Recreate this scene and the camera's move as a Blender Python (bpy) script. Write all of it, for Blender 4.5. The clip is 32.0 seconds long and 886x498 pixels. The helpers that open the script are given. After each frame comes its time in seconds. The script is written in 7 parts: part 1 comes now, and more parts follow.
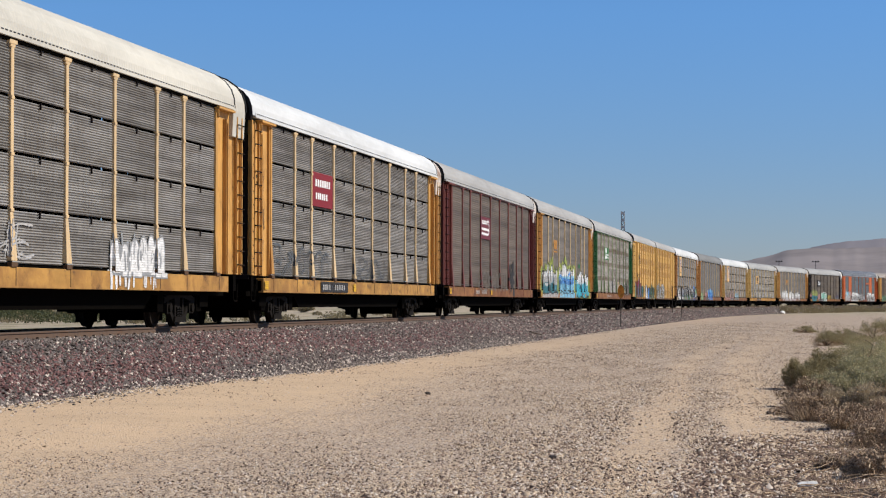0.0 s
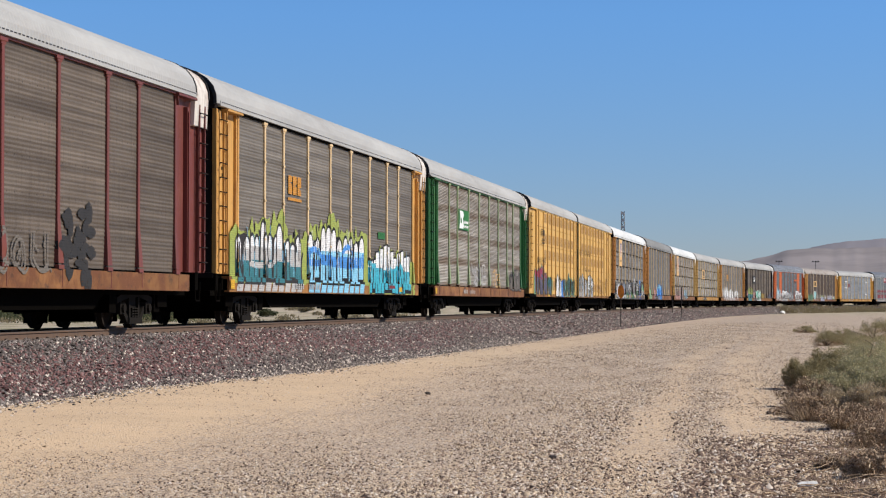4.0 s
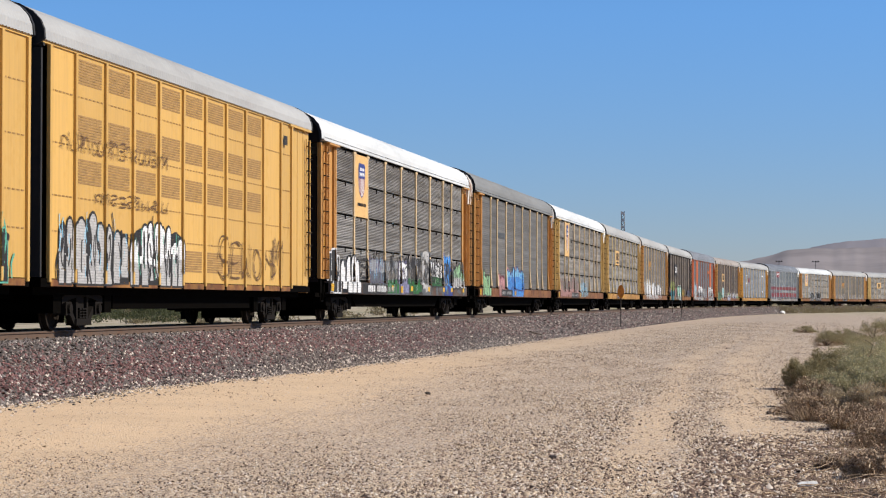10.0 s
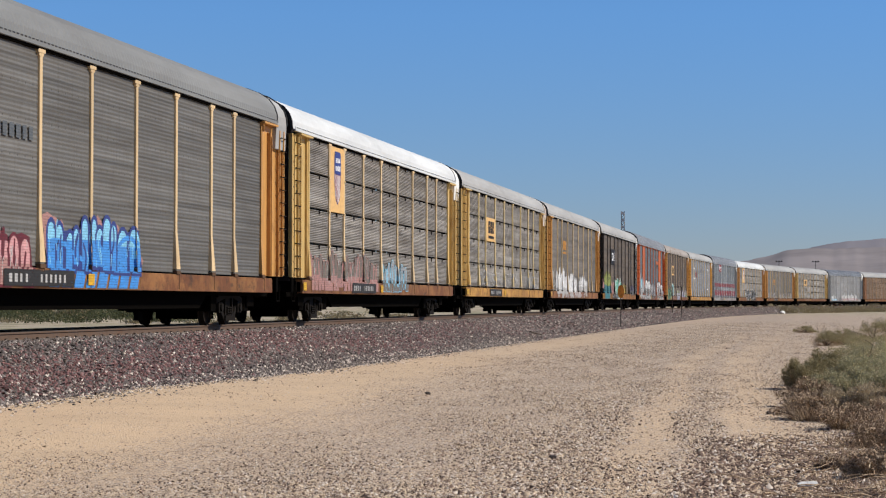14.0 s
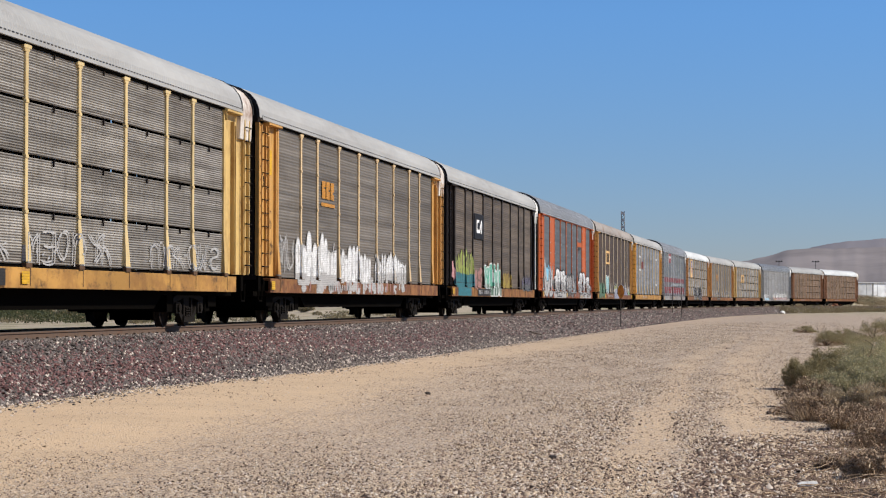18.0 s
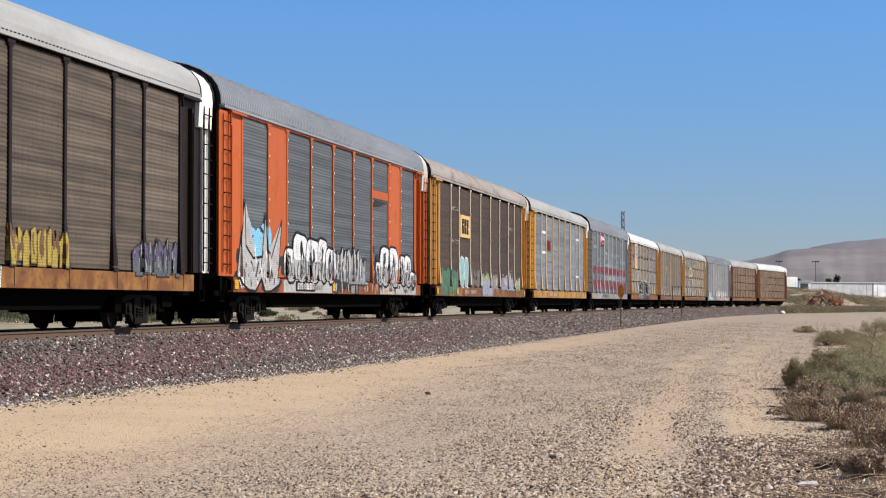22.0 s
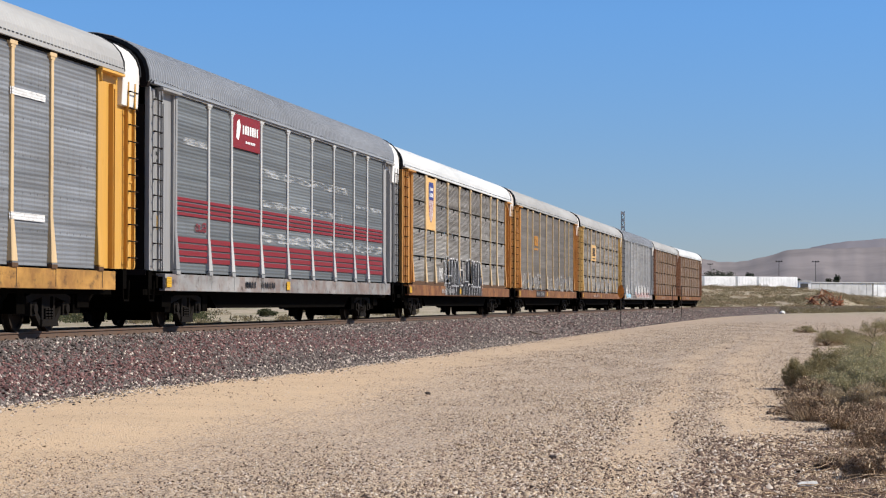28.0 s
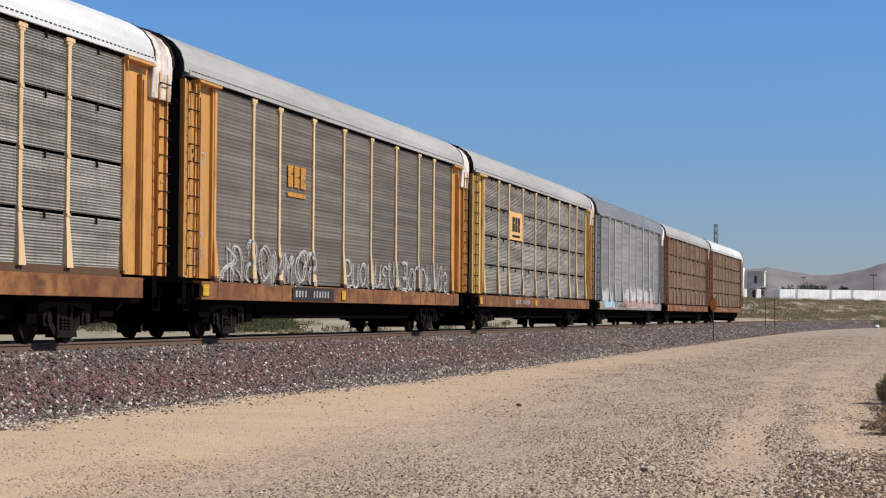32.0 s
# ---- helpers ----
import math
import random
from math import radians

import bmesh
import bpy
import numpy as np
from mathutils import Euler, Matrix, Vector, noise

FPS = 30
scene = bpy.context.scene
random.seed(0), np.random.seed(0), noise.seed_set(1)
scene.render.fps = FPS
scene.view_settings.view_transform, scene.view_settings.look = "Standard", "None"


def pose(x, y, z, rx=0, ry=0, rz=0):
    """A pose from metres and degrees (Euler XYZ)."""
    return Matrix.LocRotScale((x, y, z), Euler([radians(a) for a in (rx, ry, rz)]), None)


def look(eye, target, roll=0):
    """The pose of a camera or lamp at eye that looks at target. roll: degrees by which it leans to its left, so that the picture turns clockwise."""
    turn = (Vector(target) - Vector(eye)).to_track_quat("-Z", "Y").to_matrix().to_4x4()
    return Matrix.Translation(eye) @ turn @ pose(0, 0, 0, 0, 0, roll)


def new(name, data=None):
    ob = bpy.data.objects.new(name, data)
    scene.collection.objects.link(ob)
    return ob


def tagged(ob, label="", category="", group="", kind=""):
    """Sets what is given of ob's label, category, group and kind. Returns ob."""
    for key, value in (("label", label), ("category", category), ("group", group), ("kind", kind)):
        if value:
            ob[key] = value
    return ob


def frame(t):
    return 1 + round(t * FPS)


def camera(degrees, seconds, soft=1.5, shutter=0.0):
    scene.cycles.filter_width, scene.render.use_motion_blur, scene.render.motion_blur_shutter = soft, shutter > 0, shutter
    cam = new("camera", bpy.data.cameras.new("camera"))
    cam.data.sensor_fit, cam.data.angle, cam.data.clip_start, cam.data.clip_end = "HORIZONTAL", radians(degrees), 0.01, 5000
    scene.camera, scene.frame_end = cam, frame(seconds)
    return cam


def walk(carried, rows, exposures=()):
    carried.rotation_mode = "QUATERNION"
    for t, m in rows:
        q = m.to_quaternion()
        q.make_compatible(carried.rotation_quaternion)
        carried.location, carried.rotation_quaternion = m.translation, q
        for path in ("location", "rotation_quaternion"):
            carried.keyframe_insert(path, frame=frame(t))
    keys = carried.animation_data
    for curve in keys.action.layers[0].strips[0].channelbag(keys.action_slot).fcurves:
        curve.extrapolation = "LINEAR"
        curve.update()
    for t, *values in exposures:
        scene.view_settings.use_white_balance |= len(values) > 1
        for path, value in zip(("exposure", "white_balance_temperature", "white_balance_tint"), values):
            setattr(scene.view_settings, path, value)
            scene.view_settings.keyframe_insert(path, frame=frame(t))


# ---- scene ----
# ---- the camera on its tripod, and its pan at the end ----
cam = camera(22.61, 32.0, soft=1.2)
EYE_Z = 1.6
RAIL_Z = 1.034
RIDE = 0.11          # how far the car bodies ride above the trucks' own datum


def aim(yaw, pitch, roll):
    """Pose of the camera, degrees: yaw to the left of the track's line, pitch upwards, roll clockwise of the picture."""
    return Matrix.Translation((0, 0, EYE_Z)) @ Matrix.Rotation(radians(yaw), 4, "Z") @ pose(0, 0, 0, 90 + pitch) @ pose(0, 0, 0, 0, 0, roll)


YAW, PITCH, ROLL = 9.692, 1.371, 0.087
walk(cam, [(t, aim(YAW + a, PITCH + b, ROLL + c)) for t, a, b, c in (
    (0, 0, 0, 0), (28.5, 0, 0, 0), (29.5, 0.025, 0.014, 0.02), (30.0, 0.061, 0.033, 0.04), (30.3, 0.12, 0.05, 0.06),
    (30.5, 0.293, 0.074, 0.08), (30.75, 0.73, 0.117, 0.11), (31.0, 1.154, 0.158, 0.14), (31.25, 1.486, 0.195, 0.19),
    (31.5, 1.799, 0.232, 0.25), (32.0, 2.377, 0.286, 0.36))],
    exposures=[(0, 0.35), (3, 0.42), (6, 0.50), (10.5, 0.52), (12, 0.40), (14, 0.33), (17, 0.36), (20, 0.48), (25, 0.52), (30, 0.50), (30.5, 0.40), (31, 0.34), (32, 0.34)])

# ---- sky and sun ----
SUN_EL, SUN_AZ = 40.0, 84.0      # degrees; azimuth from +Y towards +X
world = bpy.data.worlds.new("sky")
scene.world = world
world.use_nodes = True
wn = world.node_tree.nodes
sky = wn.new("ShaderNodeTexSky")
sky.sky_type = "NISHITA"
sky.sun_disc = False
sky.sun_elevation, sky.sun_rotation = radians(SUN_EL), radians(SUN_AZ)
sky.altitude, sky.air_density, sky.dust_density, sky.ozone_density = 900, 0.7, 0.15, 4.0
wn["Background"].inputs["Strength"].default_value = 0.078
tint = wn.new("ShaderNodeMix")
tint.data_type, tint.blend_type = "RGBA", "MULTIPLY"
tint.inputs[0].default_value = 1.0
up = wn.new("ShaderNodeSeparateXYZ")
rise_ramp = wn.new("ShaderNodeValToRGB")                # dusty haze low down, deeper blue above
rise_ramp.color_ramp.elements[0].position, rise_ramp.color_ramp.elements[0].color = 0.0, (0.675, 0.575, 0.585, 1)
rise_ramp.color_ramp.elements[1].position, rise_ramp.color_ramp.elements[1].color = 0.13, (0.745, 1.04, 1.255, 1)
world.node_tree.links.new(wn.new("ShaderNodeTexCoord").outputs["Generated"], up.inputs[0])
world.node_tree.links.new(up.outputs[2], rise_ramp.inputs[0])
world.node_tree.links.new(rise_ramp.outputs[0], tint.inputs[7])
world.node_tree.links.new(sky.outputs[0], tint.inputs[6])
world.node_tree.links.new(tint.outputs[2], wn["Background"].inputs["Color"])
sun = new("sun", bpy.data.lights.new("sun", "SUN"))
sun.data.energy, sun.data.angle, sun.data.color = 4.4, radians(0.53), (1.0, 0.93, 0.82)
_d = Vector((math.sin(radians(SUN_AZ)) * math.cos(radians(SUN_EL)), math.cos(radians(SUN_AZ)) * math.cos(radians(SUN_EL)), math.sin(radians(SUN_EL))))
sun.matrix_world = look(_d * 60, (0, 0, 0))

# ---- the track's line ----
KNOTS = (60, 120, 180, 240, 300, 360, 440)
BENDS = (-0.070, 0.109, 0.119, 0.712, 1.280, 1.368, 1.563)    # curvature, per kilometre
_S = np.arange(0, 801, 2.0)
_k = np.interp(_S, KNOTS, BENDS) / 1000
_th = np.concatenate([[0], np.cumsum((_k[1:] + _k[:-1]) / 2 * 2.0)])
_X = np.concatenate([[0], np.cumsum((np.sin(_th)[1:] + np.sin(_th)[:-1]))])
_Y = np.concatenate([[0], np.cumsum((np.cos(_th)[1:] + np.cos(_th)[:-1]))])
TRACK_X = -15.39


def on_track(s):
    """Place of the track's centre s metres along it, and its heading to the right of +Y."""
    if s < 0:
        return TRACK_X, s, 0.0
    return TRACK_X + float(np.interp(s, _S, _X)), float(np.interp(s, _S, _Y)), float(np.interp(s, _S, _th))


def track_x(y):
    return TRACK_X + np.where(y < 0, 0.0, np.interp(y, _Y, _X))


GAP0, PITCH_M, SPEED = -4.748, 29.353, 15.5836


def gap(n, t):
    """Where along the track the gap number n between two cars is, at t seconds."""
    return GAP0 + PITCH_M * n - SPEED * t - 0.2433 * (t - 16) ** 2 / 100


# ---- materials ----
def nodes_of(name):
    m = bpy.data.materials.new(name)
    m.use_nodes = True
    nt = m.node_tree
    return m, nt, nt.nodes["Principled BSDF"]


def mix(nt, fac, a, b, mode="MIX"):
    n = nt.nodes.new("ShaderNodeMix")
    n.data_type, n.blend_type = "RGBA", mode
    for sock, v in ((n.inputs[0], fac), (n.inputs[6], a), (n.inputs[7], b)):
        if hasattr(v, "links"):
            nt.links.new(v, sock)
        elif isinstance(v, (int, float)):
            sock.default_value = v
        else:
            sock.default_value = (*v[:3], 1)
    return n.outputs[2]


def noise_of(nt, co, scale, detail=4, rough=0.55, dist=0.0):
    n = nt.nodes.new("ShaderNodeTexNoise")
    n.inputs["Scale"].default_value, n.inputs["Detail"].default_value = scale, detail
    n.inputs["Roughness"].default_value, n.inputs["Distortion"].default_value = rough, dist
    if co is not None:
        nt.links.new(co, n.inputs["Vector"])
    return n.outputs["Fac"]


def ramp(nt, fac, lo, hi, a=0.0, b=1.0):
    n = nt.nodes.new("ShaderNodeMapRange")
    n.clamp = True
    n.inputs[1].default_value, n.inputs[2].default_value, n.inputs[3].default_value, n.inputs[4].default_value = lo, hi, a, b
    nt.links.new(fac, n.inputs[0])
    return n.outputs[0]


def stretch(nt, co, sc):
    n = nt.nodes.new("ShaderNodeMapping")
    n.inputs["Scale"].default_value = sc
    nt.links.new(co, n.inputs["Vector"])
    return n.outputs[0]


def bump(nt, bsdf, height, strength, dist):
    n = nt.nodes.new("ShaderNodeBump")
    n.inputs["Strength"].default_value, n.inputs["Distance"].default_value = strength, dist
    nt.links.new(height, n.inputs["Height"])
    nt.links.new(n.outputs[0], bsdf.inputs["Normal"])


def coords(nt, kind="Object"):
    return nt.nodes.new("ShaderNodeTexCoord").outputs[kind]


def worn_paint(name, colour, rust=0.3, dirt=0.4, metal=0.0, rough=0.55, spread=0.55, gloss=0.35):
    """Weathered paint on steel: streaks that run down, rust blotches, dust, and a tone of its own for each piece."""
    m, nt, b = nodes_of(name)
    co = coords(nt)
    info = nt.nodes.new("ShaderNodeObjectInfo")
    off = nt.nodes.new("ShaderNodeVectorMath")
    off.operation = "MULTIPLY_ADD"
    nt.links.new(info.outputs["Random"], off.inputs[0])
    off.inputs[1].default_value = (37, 91, 53)
    nt.links.new(co, off.inputs[2])
    co = off.outputs[0]
    streak = ramp(nt, noise_of(nt, stretch(nt, co, (5, 5, 0.35)), 2.2, 5), 0.42, 0.72)
    blotch = ramp(nt, noise_of(nt, co, 1.1, 6, 0.62), spread, spread + 0.2)
    fine = noise_of(nt, co, 22, 3)
    dark = [c * 0.45 + min(0.012, 0.1 * max(colour)) for c in colour]
    c = mix(nt, 0.0, colour, dark)
    nt.links.new(ramp(nt, streak, 0, 1, 0, dirt), c.node.inputs[0])
    tone = mix(nt, 1.0, c, (1, 1, 1), "MULTIPLY")
    hue = nt.nodes.new("ShaderNodeCombineColor")
    for i in range(3):
        nt.links.new(ramp(nt, info.outputs["Random"], 0, 1, 0.86, 1.06), hue.inputs[i])
    nt.links.new(hue.outputs[0], tone.node.inputs[7])
    r = mix(nt, 0.0, tone, (0.13, 0.052, 0.022) if max(colour) > 0.02 else (0.02, 0.011, 0.007))
    nt.links.new(ramp(nt, blotch, 0, 1, 0, rust), r.node.inputs[0])
    d = mix(nt, 0.0, r, [x * 0.85 + min(0.035, 0.3 * max(colour)) for x in colour])
    nt.links.new(ramp(nt, fine, 0.5, 0.8, 0, 0.35), d.node.inputs[0])
    nt.links.new(d, b.inputs["Base Color"])
    nt.links.new(ramp(nt, blotch, 0, 1, rough, 0.9), b.inputs["Roughness"])
    b.inputs["Metallic"].default_value, b.inputs["Specular IOR Level"].default_value = metal, gloss
    bump(nt, b, fine, 0.15, 0.004)
    return m


def sill_paint(name, colour, rust):
    """Side-sill paint: broad rust patches, dents that catch dirt, soot along the lower edge's run-off."""
    m, nt, b = nodes_of(name)
    co = coords(nt)
    info = nt.nodes.new("ShaderNodeObjectInfo")
    off = nt.nodes.new("ShaderNodeVectorMath")
    off.operation = "MULTIPLY_ADD"
    nt.links.new(info.outputs["Random"], off.inputs[0])
    off.inputs[1].default_value = (11, 77, 29)
    nt.links.new(co, off.inputs[2])
    co = off.outputs[0]
    wide = noise_of(nt, stretch(nt, co, (1, 0.45, 1.2)), 0.9, 6, 0.65)
    mid = noise_of(nt, stretch(nt, co, (1, 0.9, 1.0)), 1.5, 7, 0.62, 0.3)
    fine = noise_of(nt, co, 26, 4)
    c = mix(nt, 0.0, colour, [x * 0.62 for x in colour])
    nt.links.new(ramp(nt, wide, 0.35, 0.6), c.node.inputs[0])
    r = mix(nt, 0.0, c, (0.115, 0.042, 0.017))
    nt.links.new(ramp(nt, mid, 0.43, 0.57, 0, rust), r.node.inputs[0])
    d = mix(nt, 0.0, r, (0.035, 0.02, 0.014))
    nt.links.new(ramp(nt, noise_of(nt, stretch(nt, co, (1, 0.8, 1.5)), 2.1, 6, 0.7), 0.55, 0.68, 0, 0.8), d.node.inputs[0])
    e = mix(nt, 0.0, d, [x * 0.8 + 0.05 for x in colour])
    nt.links.new(ramp(nt, fine, 0.55, 0.75, 0, 0.3), e.node.inputs[0])
    nt.links.new(e, b.inputs["Base Color"])
    b.inputs["Roughness"].default_value, b.inputs["Specular IOR Level"].default_value = 0.75, 0.25
    bump(nt, b, mid, 0.25, 0.02)
    return m


def steel_screen(name, colour, bands, dark=(0.075, 0.062, 0.05)):
    """Galvanised side screen, gone dull: rows of small holes, darker bands where the sheets lap, grime that runs down."""
    m, nt, b = nodes_of(name)
    colour = [x * 0.86 for x in colour]
    co = coords(nt)
    info = nt.nodes.new("ShaderNodeObjectInfo")
    off = nt.nodes.new("ShaderNodeVectorMath")
    off.operation = "MULTIPLY_ADD"
    nt.links.new(info.outputs["Random"], off.inputs[0])
    off.inputs[1].default_value = (17, 61, 0)
    nt.links.new(co, off.inputs[2])
    wide = noise_of(nt, stretch(nt, off.outputs[0], (1, 0.35, 2.2)), 1.3, 5)
    lines = noise_of(nt, stretch(nt, off.outputs[0], (1, 0.12, 9.0)), 2.4, 4)
    run = noise_of(nt, stretch(nt, off.outputs[0], (4, 7.0, 0.5)), 1.6, 4)
    fine = noise_of(nt, off.outputs[0], 30, 2)
    broad = noise_of(nt, stretch(nt, off.outputs[0], (1, 0.03, 4.2)), 1.7, 3)
    c0 = mix(nt, 0.0, [x * 0.74 for x in colour], [x * 1.30 for x in colour])
    nt.links.new(ramp(nt, broad, 0.38, 0.62), c0.node.inputs[0])
    c = mix(nt, 0.0, c0, [x * 1.3 for x in colour])
    nt.links.new(ramp(nt, lines, 0.45, 0.7, 0, 0.7), c.node.inputs[0])
    c2 = mix(nt, 0.0, c, dark)
    nt.links.new(ramp(nt, wide, 0.42, 0.74, 0, 0.55), c2.node.inputs[0])
    c3 = mix(nt, 0.0, c2, dark)
    nt.links.new(ramp(nt, run, 0.5, 0.75, 0, 0.5), c3.node.inputs[0])
    if bands:
        sep = nt.nodes.new("ShaderNodeSeparateXYZ")
        nt.links.new(co, sep.inputs[0])
        w = nt.nodes.new("ShaderNodeMath")
        w.operation = "PINGPONG"
        nt.links.new(sep.outputs[2], w.inputs[0])
        w.inputs[1].default_value = 0.4875
        near = ramp(nt, w.outputs[0], 0.09, 0.17, 1, 0) if bands > 0 else ramp(nt, w.outputs[0], 0.3, 0.4875, 0, 1)
        ed = nt.nodes.new("ShaderNodeMath")
        ed.operation = "MULTIPLY"
        nt.links.new(near, ed.inputs[0])
        nt.links.new(ramp(nt, wide, 0.3, 0.6, 0.35 * abs(bands), abs(bands)), ed.inputs[1])
        c4 = mix(nt, 0.0, c3, dark)
        nt.links.new(ed.outputs[0], c4.node.inputs[0])
        c3 = c4
    # rows of small holes
    grid = nt.nodes.new("ShaderNodeSeparateXYZ")
    nt.links.new(co, grid.inputs[0])
    near = []
    for k, step, r0 in ((1, 0.19, 0.018), (2, 0.33, 0.014)):
        pp = nt.nodes.new("ShaderNodeMath")
        pp.operation = "PINGPONG"
        nt.links.new(grid.outputs[k], pp.inputs[0])
        pp.inputs[1].default_value = step
        near.append(ramp(nt, pp.outputs[0], r0, r0 + 0.008, 1, 0))
    hole = nt.nodes.new("ShaderNodeMath")
    hole.operation = "MULTIPLY"
    nt.links.new(near[0], hole.inputs[0])
    nt.links.new(near[1], hole.inputs[1])
    c5 = mix(nt, 0.0, c3, [x * 0.5 for x in dark])
    nt.links.new(ramp(nt, hole.outputs[0], 0, 1, 0, 0.75), c5.node.inputs[0])
    c3 = c5
    tone = mix(nt, 1.0, c3, (1, 1, 1), "MULTIPLY")
    hue = nt.nodes.new("ShaderNodeCombineColor")
    for i in range(3):
        nt.links.new(ramp(nt, info.outputs["Random"], 0, 1, 0.82, 1.08), hue.inputs[i])
    nt.links.new(hue.outputs[0], tone.node.inputs[7])
    nt.links.new(tone, b.inputs["Base Color"])
    b.inputs["Metallic"].default_value, b.inputs["Specular IOR Level"].default_value = 0.05, 0.2
    nt.links.new(ramp(nt, fine, 0.3, 0.7, 0.5, 0.75), b.inputs["Roughness"])
    return m


def sheet_roof(name, colour, rust=0.0, rough=0.75, metal=0.0):
    m, nt, b = nodes_of(name)
    co = coords(nt)
    wide = noise_of(nt, stretch(nt, co, (0.8, 0.25, 1)), 1.0, 6, 0.6)
    fine = noise_of(nt, stretch(nt, co, (1, 4, 1)), 6, 4)
    c = mix(nt, 0.0, colour, [x * 0.72 for x in colour])
    nt.links.new(ramp(nt, wide, 0.35, 0.7), c.node.inputs[0])
    c2 = mix(nt, 0.0, c, (0.16, 0.10, 0.07))
    nt.links.new(ramp(nt, noise_of(nt, stretch(nt, co, (1.6, 0.5, 1)), 1.4, 6, 0.65), 0.5, 0.66, 0, rust), c2.node.inputs[0])
    c3 = mix(nt, 0.0, c2, [x * 1.2 for x in colour])
    nt.links.new(ramp(nt, fine, 0.5, 0.8, 0, 0.4), c3.node.inputs[0])
    nt.links.new(c3, b.inputs["Base Color"])
    b.inputs["Roughness"].default_value, b.inputs["Metallic"].default_value = rough, metal
    return m


def flat_paint(name, colour, rough=0.6, wear=0.6, holes=True):
    """Thin paint, sprayed or stencilled: rib shadow lines painted in, dull patches, and spots where it has flaked off.
    """
    m, nt, b = nodes_of(name)
    co = coords(nt)
    n = noise_of(nt, stretch(nt, co, (1, 1, 2.5)), 5, 5, 0.65)
    dust = min(1.0, 0.1 + 5 * max(colour))
    c = mix(nt, 0.0, colour, [x * 0.45 + 0.02 * dust for x in colour])
    nt.links.new(ramp(nt, n, 0.40, 0.66, 0, wear), c.node.inputs[0])
    if holes:
        sep = nt.nodes.new("ShaderNodeSeparateXYZ")
        nt.links.new(co, sep.inputs[0])
        # darker lines at the screens' rib pitch imitate shadow between the ribs
        rib_shade = nt.nodes.new("ShaderNodeMath")
        rib_shade.operation = "PINGPONG"
        nt.links.new(sep.outputs[2], rib_shade.inputs[0])
        rib_shade.inputs[1].default_value = 0.0265
        some = nt.nodes.new("ShaderNodeMath")
        some.operation = "MULTIPLY"
        nt.links.new(ramp(nt, rib_shade.outputs[0], 0.002, 0.014, 1, 0), some.inputs[0])
        nt.links.new(ramp(nt, noise_of(nt, co, 2.2, 4), 0.3, 0.65, 0.25, 0.75), some.inputs[1])
        g = mix(nt, 0.0, c, [x * 0.35 + 0.012 * dust for x in colour])
        nt.links.new(some.outputs[0], g.node.inputs[0])
        blot = mix(nt, 0.0, g, [x * 0.55 + 0.03 * dust for x in colour])
        nt.links.new(ramp(nt, noise_of(nt, co, 1.6, 6, 0.7), 0.5, 0.7, 0, 0.6), blot.node.inputs[0])
        c = blot
        nt.links.new(ramp(nt, noise_of(nt, stretch(nt, co, (1, 1, 3.0)), 7, 6, 0.7), 0.33, 0.40), b.inputs["Alpha"])
    nt.links.new(c, b.inputs["Base Color"])
    b.inputs["Roughness"].default_value, b.inputs["Specular IOR Level"].default_value = rough, 0.15
    return m


def speckled(name, colours, scale, rough=0.9, relief=0.0, wide=0.3, wide_scale=0.25, kind="Object"):
    """Ground of many grains: cells of several tones over slow changes of tone."""
    m, nt, b = nodes_of(name)
    co = coords(nt, kind)
    v = nt.nodes.new("ShaderNodeTexVoronoi")
    v.inputs["Scale"].default_value = scale
    nt.links.new(co, v.inputs["Vector"])
    sep = nt.nodes.new("ShaderNodeSeparateColor")
    nt.links.new(v.outputs["Color"], sep.inputs[0])
    cr = nt.nodes.new("ShaderNodeValToRGB")
    cr.color_ramp.interpolation = "CONSTANT"
    while len(cr.color_ramp.elements) < len(colours):
        cr.color_ramp.elements.new(0.5)
    for i, (e, c) in enumerate(zip(cr.color_ramp.elements, colours)):
        e.position, e.color = i / len(colours), (*c, 1)
    nt.links.new(sep.outputs[0], cr.inputs[0])
    w = noise_of(nt, co, wide_scale, 5)
    out = mix(nt, 0.0, cr.outputs[0], [sum(c[i] for c in colours) / len(colours) * 1.15 for i in range(3)])
    nt.links.new(ramp(nt, w, 0.35, 0.7, 0, wide), out.node.inputs[0])
    nt.links.new(out, b.inputs["Base Color"])
    b.inputs["Roughness"].default_value = rough
    if relief:
        bump(nt, b, v.outputs["Distance"], relief, 0.02)
    return m


def plain(name, colour, rough=0.7, metal=0.0, vary=0.25, scale=6.0):
    m, nt, b = nodes_of(name)
    n = noise_of(nt, coords(nt), scale, 5)
    c = mix(nt, 0.0, colour, [x * (1 - vary) * 0.8 for x in colour])
    nt.links.new(ramp(nt, n, 0.4, 0.7), c.node.inputs[0])
    nt.links.new(c, b.inputs["Base Color"])
    b.inputs["Roughness"].default_value, b.inputs["Metallic"].default_value = rough, metal
    return m


def leaf_mat(name, colours, thin=False):
    m, nt, b = nodes_of(name)
    g = nt.nodes.new("ShaderNodeNewGeometry")
    cr = nt.nodes.new("ShaderNodeValToRGB")
    while len(cr.color_ramp.elements) < len(colours):
        cr.color_ramp.elements.new(0.5)
    for i, (e, c) in enumerate(zip(cr.color_ramp.elements, colours)):
        e.position, e.color = i / max(1, len(colours) - 1), (*c, 1)
    nt.links.new(g.outputs["Random Per Island"], cr.inputs[0])
    nt.links.new(cr.outputs[0], b.inputs["Base Color"])
    b.inputs["Roughness"].default_value = 0.8
    b.inputs["Specular IOR Level"].default_value = 0.2
    if thin:
        tr = nt.nodes.new("ShaderNodeBsdfTranslucent")
